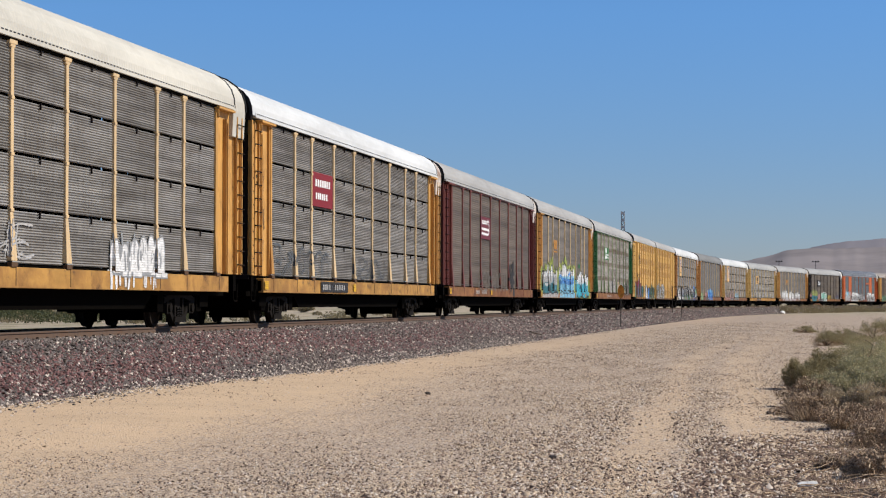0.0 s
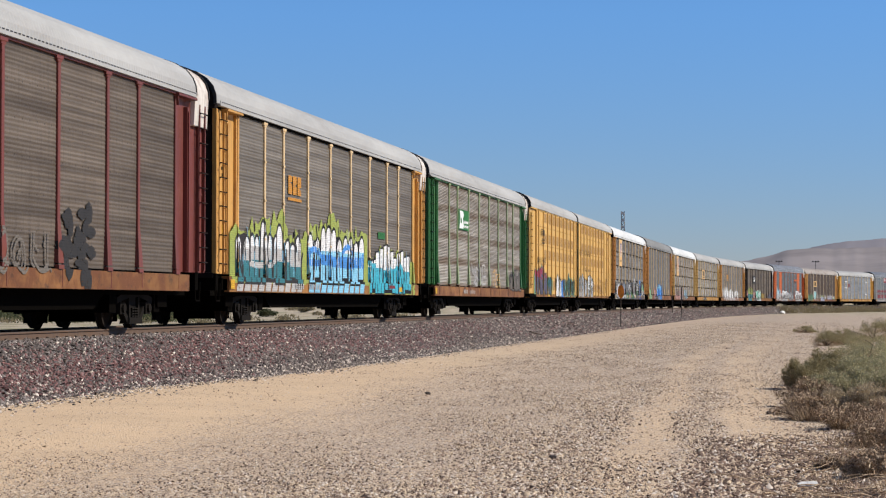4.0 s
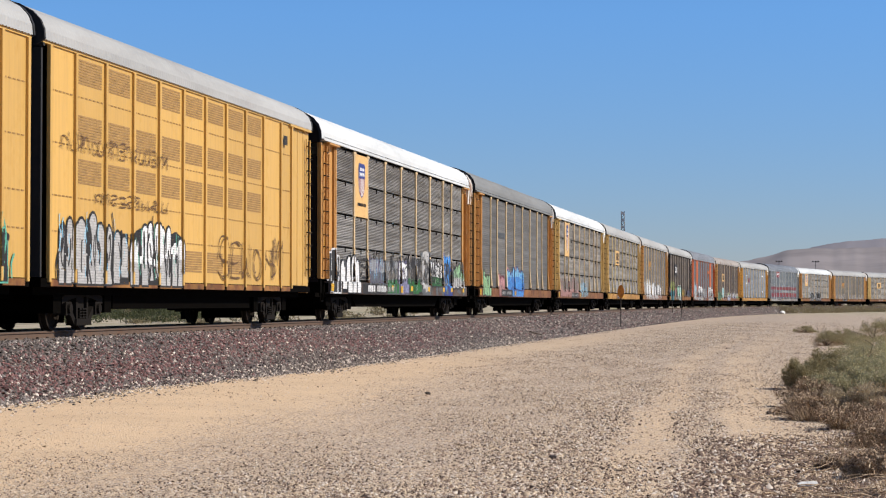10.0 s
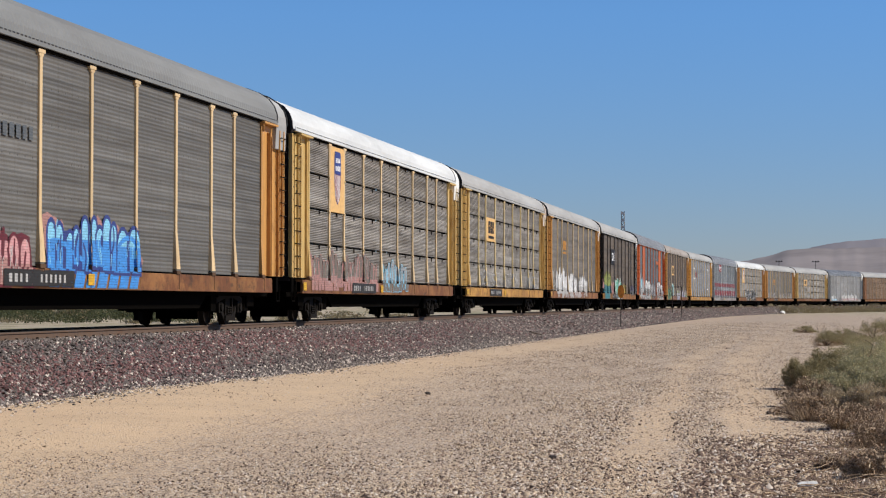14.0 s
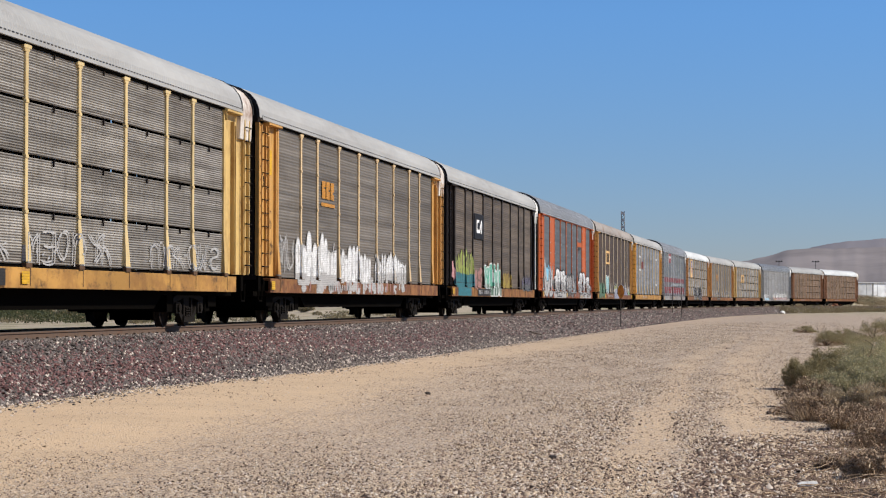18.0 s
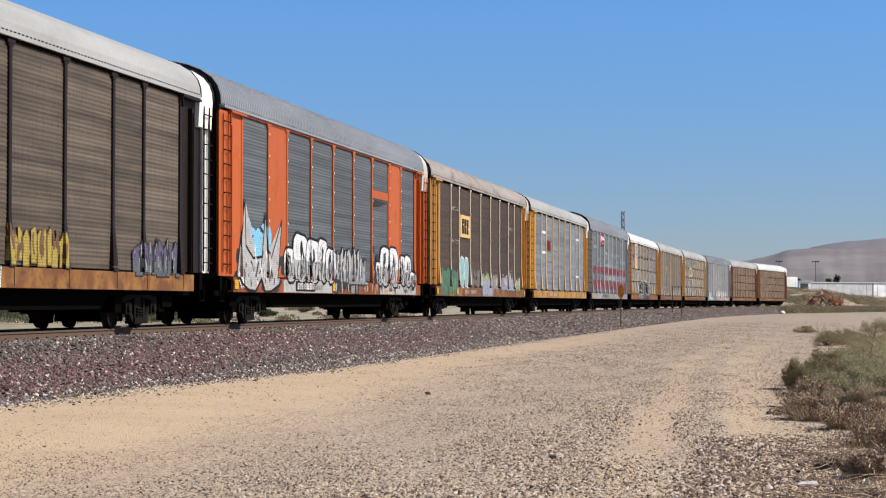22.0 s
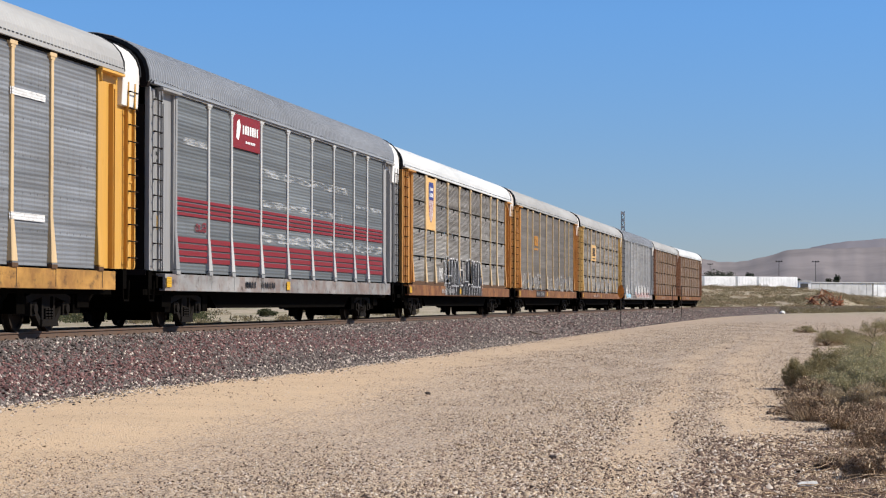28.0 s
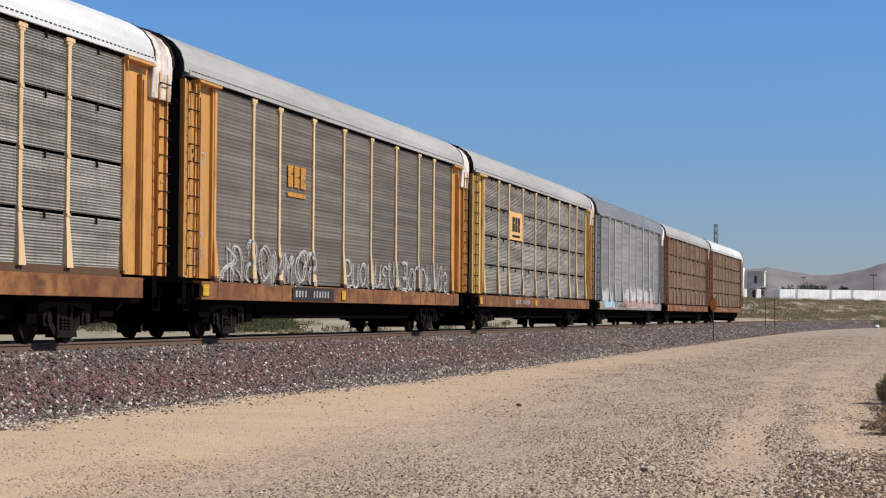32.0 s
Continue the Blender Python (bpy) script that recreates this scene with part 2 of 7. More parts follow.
        nt.links.new(cr.outputs[0], tr.inputs["Color"])
        ms = nt.nodes.new("ShaderNodeMixShader")
        ms.inputs[0].default_value = 0.4
        nt.links.new(b.outputs[0], ms.inputs[1])
        nt.links.new(tr.outputs[0], ms.inputs[2])
        nt.links.new(ms.outputs[0], nt.nodes["Material Output"].inputs["Surface"])
    return m


YELLOW, AMBER, PALE_Y = (0.52, 0.275, 0.07), (0.49, 0.245, 0.065), (0.56, 0.38, 0.135)
M = {
    "yellow": worn_paint("yellow_paint", YELLOW, 0.5, 0.5, spread=0.5),
    "amber": worn_paint("amber_paint", AMBER, 0.55, 0.5, spread=0.5),
    "post_tan": worn_paint("sun_bleached_post_paint", (0.58, 0.42, 0.23), 0.35, 0.4),
    "post_light": worn_paint("pale_grey_post_paint", (0.42, 0.42, 0.41), 0.1, 0.3),
    "post_green": worn_paint("grimy_green_post_paint", (0.20, 0.26, 0.125), 0.2, 0.5),
    # near black: shade in the gaps between cars is put into this colour
    "dark_end": worn_paint("grimy_shaded_end_paint", (0.016, 0.012, 0.011), 0.3, 0.4, rough=0.9, gloss=0.08),
    "pale_yellow": worn_paint("pale_yellow_paint", PALE_Y, 0.5, 0.5, spread=0.5),
    "bright_yellow": worn_paint("bright_yellow_paint", (0.58, 0.315, 0.06), 0.12, 0.2),
    "boxcar_yellow": worn_paint("boxcar_yellow_paint", (0.53, 0.315, 0.082), 0.12, 0.25),
    "maroon": worn_paint("maroon_paint", (0.135, 0.029, 0.021), 0.2, 0.5),
    "green": worn_paint("green_paint", (0.024, 0.125, 0.032), 0.15, 0.45),
    "black": worn_paint("black_paint", (0.016, 0.011, 0.009), 0.25, 0.4, gloss=0.12),
    "orange": worn_paint("orange_paint", (0.41, 0.08, 0.006), 0.2, 0.35),
    "grey": worn_paint("grey_paint", (0.27, 0.27, 0.27), 0.12, 0.35),
    "rust_amber": worn_paint("rusty_amber_paint", (0.27, 0.125, 0.058), 0.6, 0.6, spread=0.45),
    "dull_post": worn_paint("dull_tan_post_paint", (0.36, 0.22, 0.12), 0.4, 0.5),
    # brown of rust and dirt, darkened further for shade at the posts' feet
    "foot": worn_paint("grimy_shaded_foot_paint", (0.095, 0.056, 0.034), 0.4, 0.4, rough=0.85, gloss=0.1),
    "post_cream": worn_paint("cream_post_paint", (0.60, 0.455, 0.22), 0.3, 0.4),
    "post_dust": worn_paint("dusty_post_paint", (0.46, 0.38, 0.27), 0.2, 0.4),
    "cap": worn_paint("rust_marked_cap_paint", (0.66, 0.61, 0.55), 0.85, 0.7, spread=0.44),
    "galvanised": plain("galvanised_clip", (0.62, 0.60, 0.56), 0.5, 0.2, 0.2),
    "white": worn_paint("white_paint", (0.75, 0.74, 0.70), 0.22, 0.25),
    "sill_rust": sill_paint("rusty_yellow_sill_paint", (0.25, 0.112, 0.039), 0.95),
    "sill_orange": sill_paint("rusty_orange_sill_paint", (0.30, 0.075, 0.018), 0.8),
    "sill_dark": sill_paint("grimy_dark_sill_paint", (0.09, 0.075, 0.065), 0.5),
    "sill_gold": sill_paint("clean_yellow_sill_paint", (0.46, 0.245, 0.062), 0.45),
    "sill_yellow": sill_paint("yellow_sill_paint", (0.30, 0.138, 0.037), 0.9),
    "sill_grey": sill_paint("grey_sill_paint", (0.29, 0.285, 0.28), 0.45),
    # blacker than grease: the shade under the cars is put into the colour
    "under": worn_paint("underframe_grime_and_shade", (0.003, 0.0025, 0.002), 0.03, 0.4, rough=0.95, gloss=0.015),
    # darkened as well, for trucks that stand in the cars' shade
    "truck": worn_paint("dusty_shaded_cast_steel", (0.011, 0.009, 0.0075), 0.3, 0.5, rough=0.9, gloss=0.08),
    "wheel": worn_paint("wheel_steel", (0.022, 0.017, 0.014), 0.15, 0.3, rough=0.9, gloss=0.06),
    "screen": steel_screen("grey_side_screen", (0.248, 0.240, 0.228), 0),
    "screen_mid": steel_screen("dull_grey_side_screen", (0.315, 0.297, 0.272), 0.3),
    "screen_fair": steel_screen("fair_grey_side_screen", (0.31, 0.30, 0.285), 0),
    "screen_brown": steel_screen("brownish_side_screen", (0.150, 0.133, 0.114), 0.35),
    "screen_dark": steel_screen("dark_brown_side_screen", (0.062, 0.041, 0.028), 0, (0.046, 0.030, 0.020)),
    "screen_light": steel_screen("pale_side_screen", (0.32, 0.30, 0.27), 1.0, (0.12, 0.085, 0.058)),
    "screen_blue": steel_screen("blue_grey_side_screen", (0.20, 0.215, 0.235), 0.15, (0.11, 0.11, 0.11)),
    "screen_grime": steel_screen("grimy_side_screen", (0.128, 0.103, 0.082), 0.5, (0.055, 0.042, 0.032)),
    "screen_black": steel_screen("sooty_side_screen", (0.122, 0.096, 0.072), 0.4, (0.04, 0.031, 0.024)),
    "screen_slate": steel_screen("slate_side_screen", (0.096, 0.108, 0.116), 0.2, (0.062, 0.066, 0.07)),
    "screen_ash": steel_screen("ash_grey_side_screen", (0.132, 0.128, 0.12), 0.2, (0.075, 0.066, 0.056)),
    "screen_steel": steel_screen("steel_grey_side_screen", (0.13, 0.145, 0.155), 0.1, (0.10, 0.105, 0.11)),
    "screen_silver": steel_screen("silver_side_screen", (0.215, 0.215, 0.217), 0.15, (0.17, 0.155, 0.14)),
    "screen_rusty": steel_screen("rusty_side_screen", (0.215, 0.155, 0.11), 0.2, (0.15, 0.095, 0.06)),
    # brown that imitates the shade inside the louvre slits
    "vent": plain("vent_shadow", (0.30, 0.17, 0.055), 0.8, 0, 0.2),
    "roof_white": sheet_roof("white_roof", (0.55, 0.565, 0.57), 0.0),
    "roof_cream": sheet_roof("cream_roof", (0.51, 0.49, 0.43), 0.1),
    "roof_grey": sheet_roof("grey_roof", (0.33, 0.33, 0.325), 0.08),
    "roof_dark": sheet_roof("dark_grey_roof", (0.17, 0.175, 0.175), 0.05),
    "roof_silver": sheet_roof("silver_roof", (0.25, 0.27, 0.30), 0.03, 0.65, 0.1),
    "roof_rusty": sheet_roof("rusty_grey_roof", (0.29, 0.26, 0.235), 0.85),
    "rubber": plain("black_rubber", (0.012, 0.012, 0.013), 0.8),
    "rail": worn_paint("rail_steel", (0.125, 0.076, 0.05), 0.6, 0.5, 0.1, 0.75),
    # matt and dark: the black underside it mirrors is put into the colour
    "railhead": plain("dark_reflection_head", (0.05, 0.038, 0.032), 0.8, 0.0, 0.1),
    "tie": plain("weathered_tie_wood", (0.14, 0.10, 0.075), 0.9, 0, 0.4, 9),
    # bed darker than its loose stones: shade of the gaps put into the colour
    "ballast": speckled("ballast_bed", [(0.04, 0.032, 0.03), (0.07, 0.055, 0.05), (0.14, 0.115, 0.107), (0.055, 0.036, 0.035), (0.02, 0.017, 0.016)], 16, 0.9, 0.8, 0.25, 0.2),
}
# sprayed and stencilled paints
for _n, _c in dict(white=(0.72, 0.72, 0.72), black=(0.007, 0.0065, 0.007), blue=(0.05, 0.24, 0.62), sky=(0.22, 0.52, 0.72), cyan=(0.04, 0.38, 0.50),
                   lime=(0.29, 0.34, 0.075), green=(0.26, 0.46, 0.25), mint=(0.10, 0.36, 0.26), pink=(0.55, 0.28, 0.28), magenta=(0.32, 0.028, 0.08),
                   purple=(0.22, 0.22, 0.34), yellow=(0.60, 0.34, 0.02), red=(0.19, 0.016, 0.022), mustard=(0.36, 0.27, 0.05), navy=(0.03, 0.05, 0.20), teal=(0.03, 0.16, 0.19),
                   grey=(0.28, 0.29, 0.30), tan=(0.62, 0.38, 0.15), steel=(0.10, 0.11, 0.12), rose=(0.36, 0.19, 0.17), ash=(0.42, 0.41, 0.40), maroon=(0.12, 0.02, 0.03),
                   forest=(0.02, 0.13, 0.032), orange=(0.50, 0.22, 0.03), charcoal=(0.03, 0.028, 0.027), plum=(0.10, 0.088, 0.15), umber=(0.14, 0.075, 0.035), sage=(0.085, 0.15, 0.105), lilac=(0.30, 0.31, 0.42), aqua=(0.25, 0.45, 0.46), drab=(0.15, 0.13, 0.11)).items():
    M["p_" + _n] = flat_paint(_n + "_marking_paint", _c)
    M["b_" + _n] = flat_paint(_n + "_sign_paint", _c, wear=0.4, holes=False)


def scuff_paint(name, colour):
    """Rubbed, streaky remains of paint: mostly gone, drawn out along the car."""
    m, nt, b = nodes_of(name)
    n = noise_of(nt, stretch(nt, coords(nt), (1, 0.5, 6)), 2.2, 6, 0.65)
    nt.links.new(ramp(nt, n, 0.46, 0.74, 0, 0.75), b.inputs["Alpha"])
    b.inputs["Base Color"].default_value, b.inputs["Roughness"].default_value = (*colour, 1), 0.8
    return m


M["p_scuff"] = scuff_paint("rubbed_white_paint", (0.62, 0.63, 0.64))
M["p_chalk"] = scuff_paint("chalky_tan_paint", (0.50, 0.44, 0.36))


# ---- mesh builders ----
def mesh(name, verts, faces, mats, index=None, smooth=False):
    me = bpy.data.meshes.new(name)
    me.from_pydata(verts, [], faces)
    for m in mats if isinstance(mats, (list, tuple)) else [mats]:
        me.materials.append(m)
    if index is not None:
        me.polygons.foreach_set("material_index", index)
    if smooth:
        me.polygons.foreach_set("use_smooth", [True] * len(me.polygons))
    me.update()
    return me


class Solid:
    """Collects boxes, prisms and turned shapes into one mesh."""

    def __init__(self):
        self.v, self.f = [], []

    def add(self, verts, faces):
        o = len(self.v)
        self.v += [tuple(p) for p in verts]
        self.f += [tuple(i + o for i in f) for f in faces]
        return self

    def box(self, x0, x1, y0, y1, z0, z1):
        v = [(x, y, z) for x in (x0, x1) for y in (y0, y1) for z in (z0, z1)]
        return self.add(v, [(0, 1, 3, 2), (4, 6, 7, 5), (0, 4, 5, 1), (2, 3, 7, 6), (0, 2, 6, 4), (1, 5, 7, 3)])

    def prism(self, poly, a, b, axis="x"):
        """A flat outline, pushed from a to b along an axis. The outline is (y, z), (x, z) or (x, y)."""
        put = {"x": lambda p, h: (h, p[0], p[1]), "y": lambda p, h: (p[0], h, p[1]), "z": lambda p, h: (p[0], p[1], h)}[axis]
        n = len(poly)
        v = [put(p, h) for h in (a, b) for p in poly]
        f = [tuple(range(n))[::-1], tuple(range(n, 2 * n))] + [(i, (i + 1) % n, (i + 1) % n + n, i + n) for i in range(n)]
        return self.add(v, f)

    def rod(self, a, b, r, n=6):
        a, b = Vector(a), Vector(b)
        q = (b - a).to_track_quat("Z", "Y")
        ring = [q @ Vector((r * math.cos(i * math.tau / n), r * math.sin(i * math.tau / n), 0)) for i in range(n)]
        return self.add([a + p for p in ring] + [b + p for p in ring],
                        [(i, (i + 1) % n, (i + 1) % n + n, i + n) for i in range(n)] + [tuple(range(n))[::-1], tuple(range(n, 2 * n))])

    def lathe(self, profile, n=20, axis="x"):
        """profile: (distance along the axis, radius), closed on itself."""
        k = len(profile)
        v = []
        for i in range(n):
            c, s = math.cos(i * math.tau / n), math.sin(i * math.tau / n)
            v += [(a, r * c, r * s) if axis == "x" else (r * c, r * s, a) for a, r in profile]
        f = [(i * k + j, i * k + (j + 1) % k, ((i + 1) % n) * k + (j + 1) % k, ((i + 1) % n) * k + j) for i in range(n) for j in range(k)]
        return self.add(v, f)

    def done(self, name, mat, bevel=0.0, smooth=False):
        me = mesh(name, self.v, self.f, mat, None, smooth)
        bm = bmesh.new()
        bm.from_mesh(me)
        bmesh.ops.recalc_face_normals(bm, faces=bm.faces)
        if bevel:
            bmesh.ops.bevel(bm, geom=[e for e in bm.edges if len(e.link_faces) == 2 and e.calc_face_angle(0) > 0.5], offset=bevel, segments=1, affect="EDGES")
        bm.to_mesh(me)
        bm.free()
        return me


MADE = {}


def cached(key, make):
    if key not in MADE:
        MADE[key] = make()
    return MADE[key]


def part(name, me, parent, place=(0, 0, 0), label=""):
    ob = new(name, me)
    ob.parent = parent
    ob.location = place
    return tagged(ob, label) if label else ob


def thing(name, label, category, group="", kind="", place=None):
    ob = new(name)
    ob.empty_display_size = 0.3
    if place is not None:
        ob.matrix_world = place
    return tagged(ob, label, category, group, kind)


# ---- ground ----
def smooth(a, b, x):
    t = np.clip((x - a) / (b - a), 0, 1)
    return t * t * (3 - 2 * t)


def ground_z(x, y):
    x, y = np.asarray(x, float), np.asarray(y, float)
    q = x - track_x(y)                                # metres to the camera's side of the track
    z = 0.03 * np.sin(x * 0.9 + 0.13 * y) * np.sin(y * 0.21 + 1.3) + 0.015 * np.sin(x * 2.3) * np.sin(y * 0.7)
    z = z * smooth(4.0, 7.0, np.abs(q)) + 0.09 * smooth(52, 36, y) * smooth(2.5, 3.6, q) * smooth(8, 5, q)
    z = z + 0.25 * smooth(3.0, 1.5, q)                # under the ballast and beyond it
    z = z - 0.35 * smooth(-7, -30, q) * smooth(300, 200, y)
    z = z + 4.3 * smooth(-10, -95, q) * smooth(250, 400, y) * (1 - 0.5 * smooth(-7, 14, x))
    z = z + 0.9 * smooth(-6, -14, q) * smooth(230, 300, y)
    z = z + 1.7 * np.exp(-((x - 1.5) / 8) ** 2 - ((y - 445) / 18) ** 2) * smooth(-5, -9, q)
    return z


def grid_mesh(name, xs, ys, mat):
    gx, gy = np.meshgrid(xs, ys)
    gz = ground_z(gx, gy)
    v = np.stack([gx, gy, gz], -1).reshape(-1, 3)
    nx, ny = len(xs), len(ys)
    i = (np.arange(ny - 1)[:, None] * nx + np.arange(nx - 1)[None]).ravel()
    f = np.stack([i, i + 1, i + nx + 1, i + nx], 1)
    return mesh(name, v.tolist(), f.tolist(), mat, None, True)


def dirt_material():
    m, nt, b = nodes_of("sandy_gravel_ground")
    co = coords(nt, "Object")
    sep = nt.nodes.new("ShaderNodeSeparateXYZ")
    nt.links.new(co, sep.inputs[0])
    warp = noise_of(nt, stretch(nt, co, (0.5, 0.12, 1)), 1.0, 4)
    lat = nt.nodes.new("ShaderNodeMath")               # distance across the road, made uneven
    lat.operation = "MULTIPLY_ADD"
    nt.links.new(warp, lat.inputs[0])
    lat.inputs[1].default_value = 1.0
    rut = nt.nodes.new("ShaderNodeMath")               # the ruts swing away from the track's line
    rut.operation = "ADD"
    nt.links.new(sep.outputs[0], rut.inputs[0])
    nt.links.new(ramp(nt, sep.outputs[1], 20, 60, -0.5, 1.3), rut.inputs[1])
    nt.links.new(rut.outputs[0], lat.inputs[2])
    cr = nt.nodes.new("ShaderNodeValToRGB")            # 0: bare sand, 1: covered by gravel
    pos = nt.nodes.new("ShaderNodeMapRange")
    pos.inputs[1].default_value, pos.inputs[2].default_value = -14.0, 10.0
    nt.links.new(lat.outputs[0], pos.inputs[0])
    nt.links.new(pos.outputs[0], cr.inputs[0])
    stops = [(-14, 0.75), (-11.8, 0.5), (-11.0, 0.05), (-7.8, 0.05), (-6.4, 0.55), (-4.5, 0.85), (-2.3, 0.85), (-1.9, 0.3), (-1.55, 0.3), (-1.3, 0.75), (-0.95, 0.65), (-0.75, 0.25), (-0.2, 0.25), (0.4, 0.6), (5, 0.5)]
    while len(cr.color_ramp.elements) < len(stops):
        cr.color_ramp.elements.new(0.5)
    for e, (x, g) in zip(cr.color_ramp.elements, stops):
        e.position, e.color = (x + 14) / 24, (g, g, g, 1)
    v = nt.nodes.new("ShaderNodeTexVoronoi")
    v.inputs["Scale"].default_value = 38
    nt.links.new(co, v.inputs["Vector"])
    cell = nt.nodes.new("ShaderNodeSeparateColor")
    nt.links.new(v.outputs["Color"], cell.inputs[0])
    stone = nt.nodes.new("ShaderNodeValToRGB")
    stone.color_ramp.interpolation = "CONSTANT"
    tones = [(0.16, 0.118, 0.09), (0.36, 0.275, 0.205), (0.44, 0.345, 0.26), (0.24, 0.18, 0.137), (0.51, 0.415, 0.325)]
    while len(stone.color_ramp.elements) < len(tones):
        stone.color_ramp.elements.new(0.5)
    for i, (e, c) in enumerate(zip(stone.color_ramp.elements, tones)):
        e.position, e.color = i / len(tones), (*c, 1)
    nt.links.new(cell.outputs[0], stone.inputs[0])
    patch = noise_of(nt, co, 0.55, 6, 0.6)
    sand = mix(nt, 0.0, (0.55, 0.40, 0.257), (0.47, 0.342, 0.22))
    nt.links.new(ramp(nt, patch, 0.35, 0.7), sand.node.inputs[0])
    grain = noise_of(nt, co, 45, 3)
    sand2 = mix(nt, 0.0, sand, (0.34, 0.25, 0.17))
    nt.links.new(ramp(nt, grain, 0.52, 0.78, 0, 0.6), sand2.node.inputs[0])
    cover = nt.nodes.new("ShaderNodeMath")
    cover.operation = "GREATER_THAN"
    mix2 = nt.nodes.new("ShaderNodeMath")
    mix2.operation = "MULTIPLY_ADD"
    nt.links.new(noise_of(nt, co, 1.7, 5), mix2.inputs[0])
    mix2.inputs[1].default_value = 0.7
    nt.links.new(cr.outputs[0], mix2.inputs[2])
    have = nt.nodes.new("ShaderNodeMath")
    have.operation = "SUBTRACT"
    nt.links.new(mix2.outputs[0], have.inputs[0])
    have.inputs[1].default_value = 0.35
    nt.links.new(have.outputs[0], cover.inputs[0])
    nt.links.new(cell.outputs[1], cover.inputs[1])
    out = mix(nt, 0.0, sand2, stone.outputs[0])
    nt.links.new(cover.outputs[0], out.node.inputs[0])
    # greyer colour blended in further along the road
    greyed = mix(nt, 0.0, out, (0.31, 0.245, 0.19))
    nt.links.new(ramp(nt, sep.outputs[1], 40, 130, 0, 0.7), greyed.node.inputs[0])
    out = greyed
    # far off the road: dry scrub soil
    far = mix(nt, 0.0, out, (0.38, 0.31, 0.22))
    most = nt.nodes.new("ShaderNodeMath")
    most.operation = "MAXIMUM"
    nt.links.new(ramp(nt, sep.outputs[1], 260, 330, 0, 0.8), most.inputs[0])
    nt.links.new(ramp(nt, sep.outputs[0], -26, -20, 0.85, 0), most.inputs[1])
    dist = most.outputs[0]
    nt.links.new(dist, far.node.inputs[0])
    scrub = mix(nt, 0.0, far, (0.20, 0.185, 0.10))
    sm = nt.nodes.new("ShaderNodeMath")
    sm.operation = "MULTIPLY"
    nt.links.new(dist, sm.inputs[0])
    nt.links.new(ramp(nt, noise_of(nt, stretch(nt, co, (0.4, 0.15, 1)), 1.0, 6, 0.7), 0.45, 0.6), sm.inputs[1])
    nt.links.new(sm.outputs[0], scrub.node.inputs[0])
    nt.links.new(scrub, b.inputs["Base Color"])
    b.inputs["Roughness"].default_value = 0.95
    bump(nt, b, v.outputs["Distance"], 0.5, 0.02)
    return m


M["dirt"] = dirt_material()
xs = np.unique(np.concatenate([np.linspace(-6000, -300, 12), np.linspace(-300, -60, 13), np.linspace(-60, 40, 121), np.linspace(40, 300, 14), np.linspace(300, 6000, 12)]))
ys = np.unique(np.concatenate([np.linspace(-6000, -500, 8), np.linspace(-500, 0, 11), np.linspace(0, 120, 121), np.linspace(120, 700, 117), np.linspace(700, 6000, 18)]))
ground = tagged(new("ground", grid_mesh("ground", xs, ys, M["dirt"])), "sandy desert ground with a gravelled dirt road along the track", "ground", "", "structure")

# ---- ballast, ties and rails ----
STATIONS = [float(s) for s in list(range(-520, 0, 40)) + list(range(0, 180, 10)) + list(range(180, 780, 5))]


def sweep(name, outline, mat, closed=True):
    """An outline of (metres to the camera's side, height over the rail's top), drawn along the track."""
    v, f, n = [], [], len(outline)
    for s in STATIONS:
        x, y, h = on_track(s)
        v += [(x + q * math.cos(h), y - q * math.sin(h), RAIL_Z + z) for q, z in outline]
    for k in range(len(STATIONS) - 1):
        for i in range(n if closed else n - 1):
            j = (i + 1) % n
            f.append((k * n + i, k * n + j, (k + 1) * n + j, (k + 1) * n + i))
    return mesh(name, v, f, mat)


track = thing("railway_track", "single railway track on a grey and reddish ballast bank", "railway track", "", "structure")
BANK = [(-3.9, -0.84), (-3.2, -0.64), (-1.9, -0.22), (-1.5, -0.175), (1.5, -0.175), (1.85, -0.22), (2.75, -0.66), (3.35, -0.91), (4.0, -1.02), (4.4, -1.11)]
part("ballast_bed", sweep("ballast_bed", BANK, M["ballast"], False), track, label="grey and reddish crushed-stone ballast")
# near-black strip: the train's shadow between the rails put into the colour
M["track_shade"] = plain("train_shade_ballast", (0.022, 0.019, 0.017), 0.9, 0, 0.4, 8)
part("oil_strip", sweep("oil_strip", [(-0.66, -0.168), (-0.3, -0.150), (0.3, -0.150), (0.66, -0.168)], M["track_shade"], False), track, label="ballast strip between the rails, darkened for the train's shade")
for q in (0.755, -0.755):
    o = [(q - 0.075, -0.17), (q + 0.075, -0.17), (q + 0.075, -0.155), (q + 0.012, -0.13), (q + 0.012, -0.045), (q + 0.036, -0.035), (q + 0.036, -0.005),
         (q - 0.036, -0.005), (q - 0.036, -0.035), (q - 0.012, -0.045), (q - 0.012, -0.13), (q - 0.075, -0.155)]
    rail = part("rail", sweep("rail", o, M["rail"]), track, label="rusty steel rail")
    part("rail_head", sweep("rail_head", [(q - 0.03, -0.005), (q + 0.03, -0.005), (q + 0.028, 0.0), (q - 0.028, 0.0)], M["railhead"]), rail, label="running surface, its dark reflection painted in")


# ---- the cars of the train ----
POSTS = (-12.0, -9.3, -7.25, -4.35, -1.45, 1.45, 4.35, 7.25, 9.3, 12.0)
LOW, TOP = 1.07, 5.03
SILL_END = 12.95


def corrugated(w, h, ridges, mat, depth=0.035):
    def make():
        v, f = [], []
        n = ridges * 2
        for i in range(n + 1):
            x = depth / 2 if i % 2 else -depth / 2
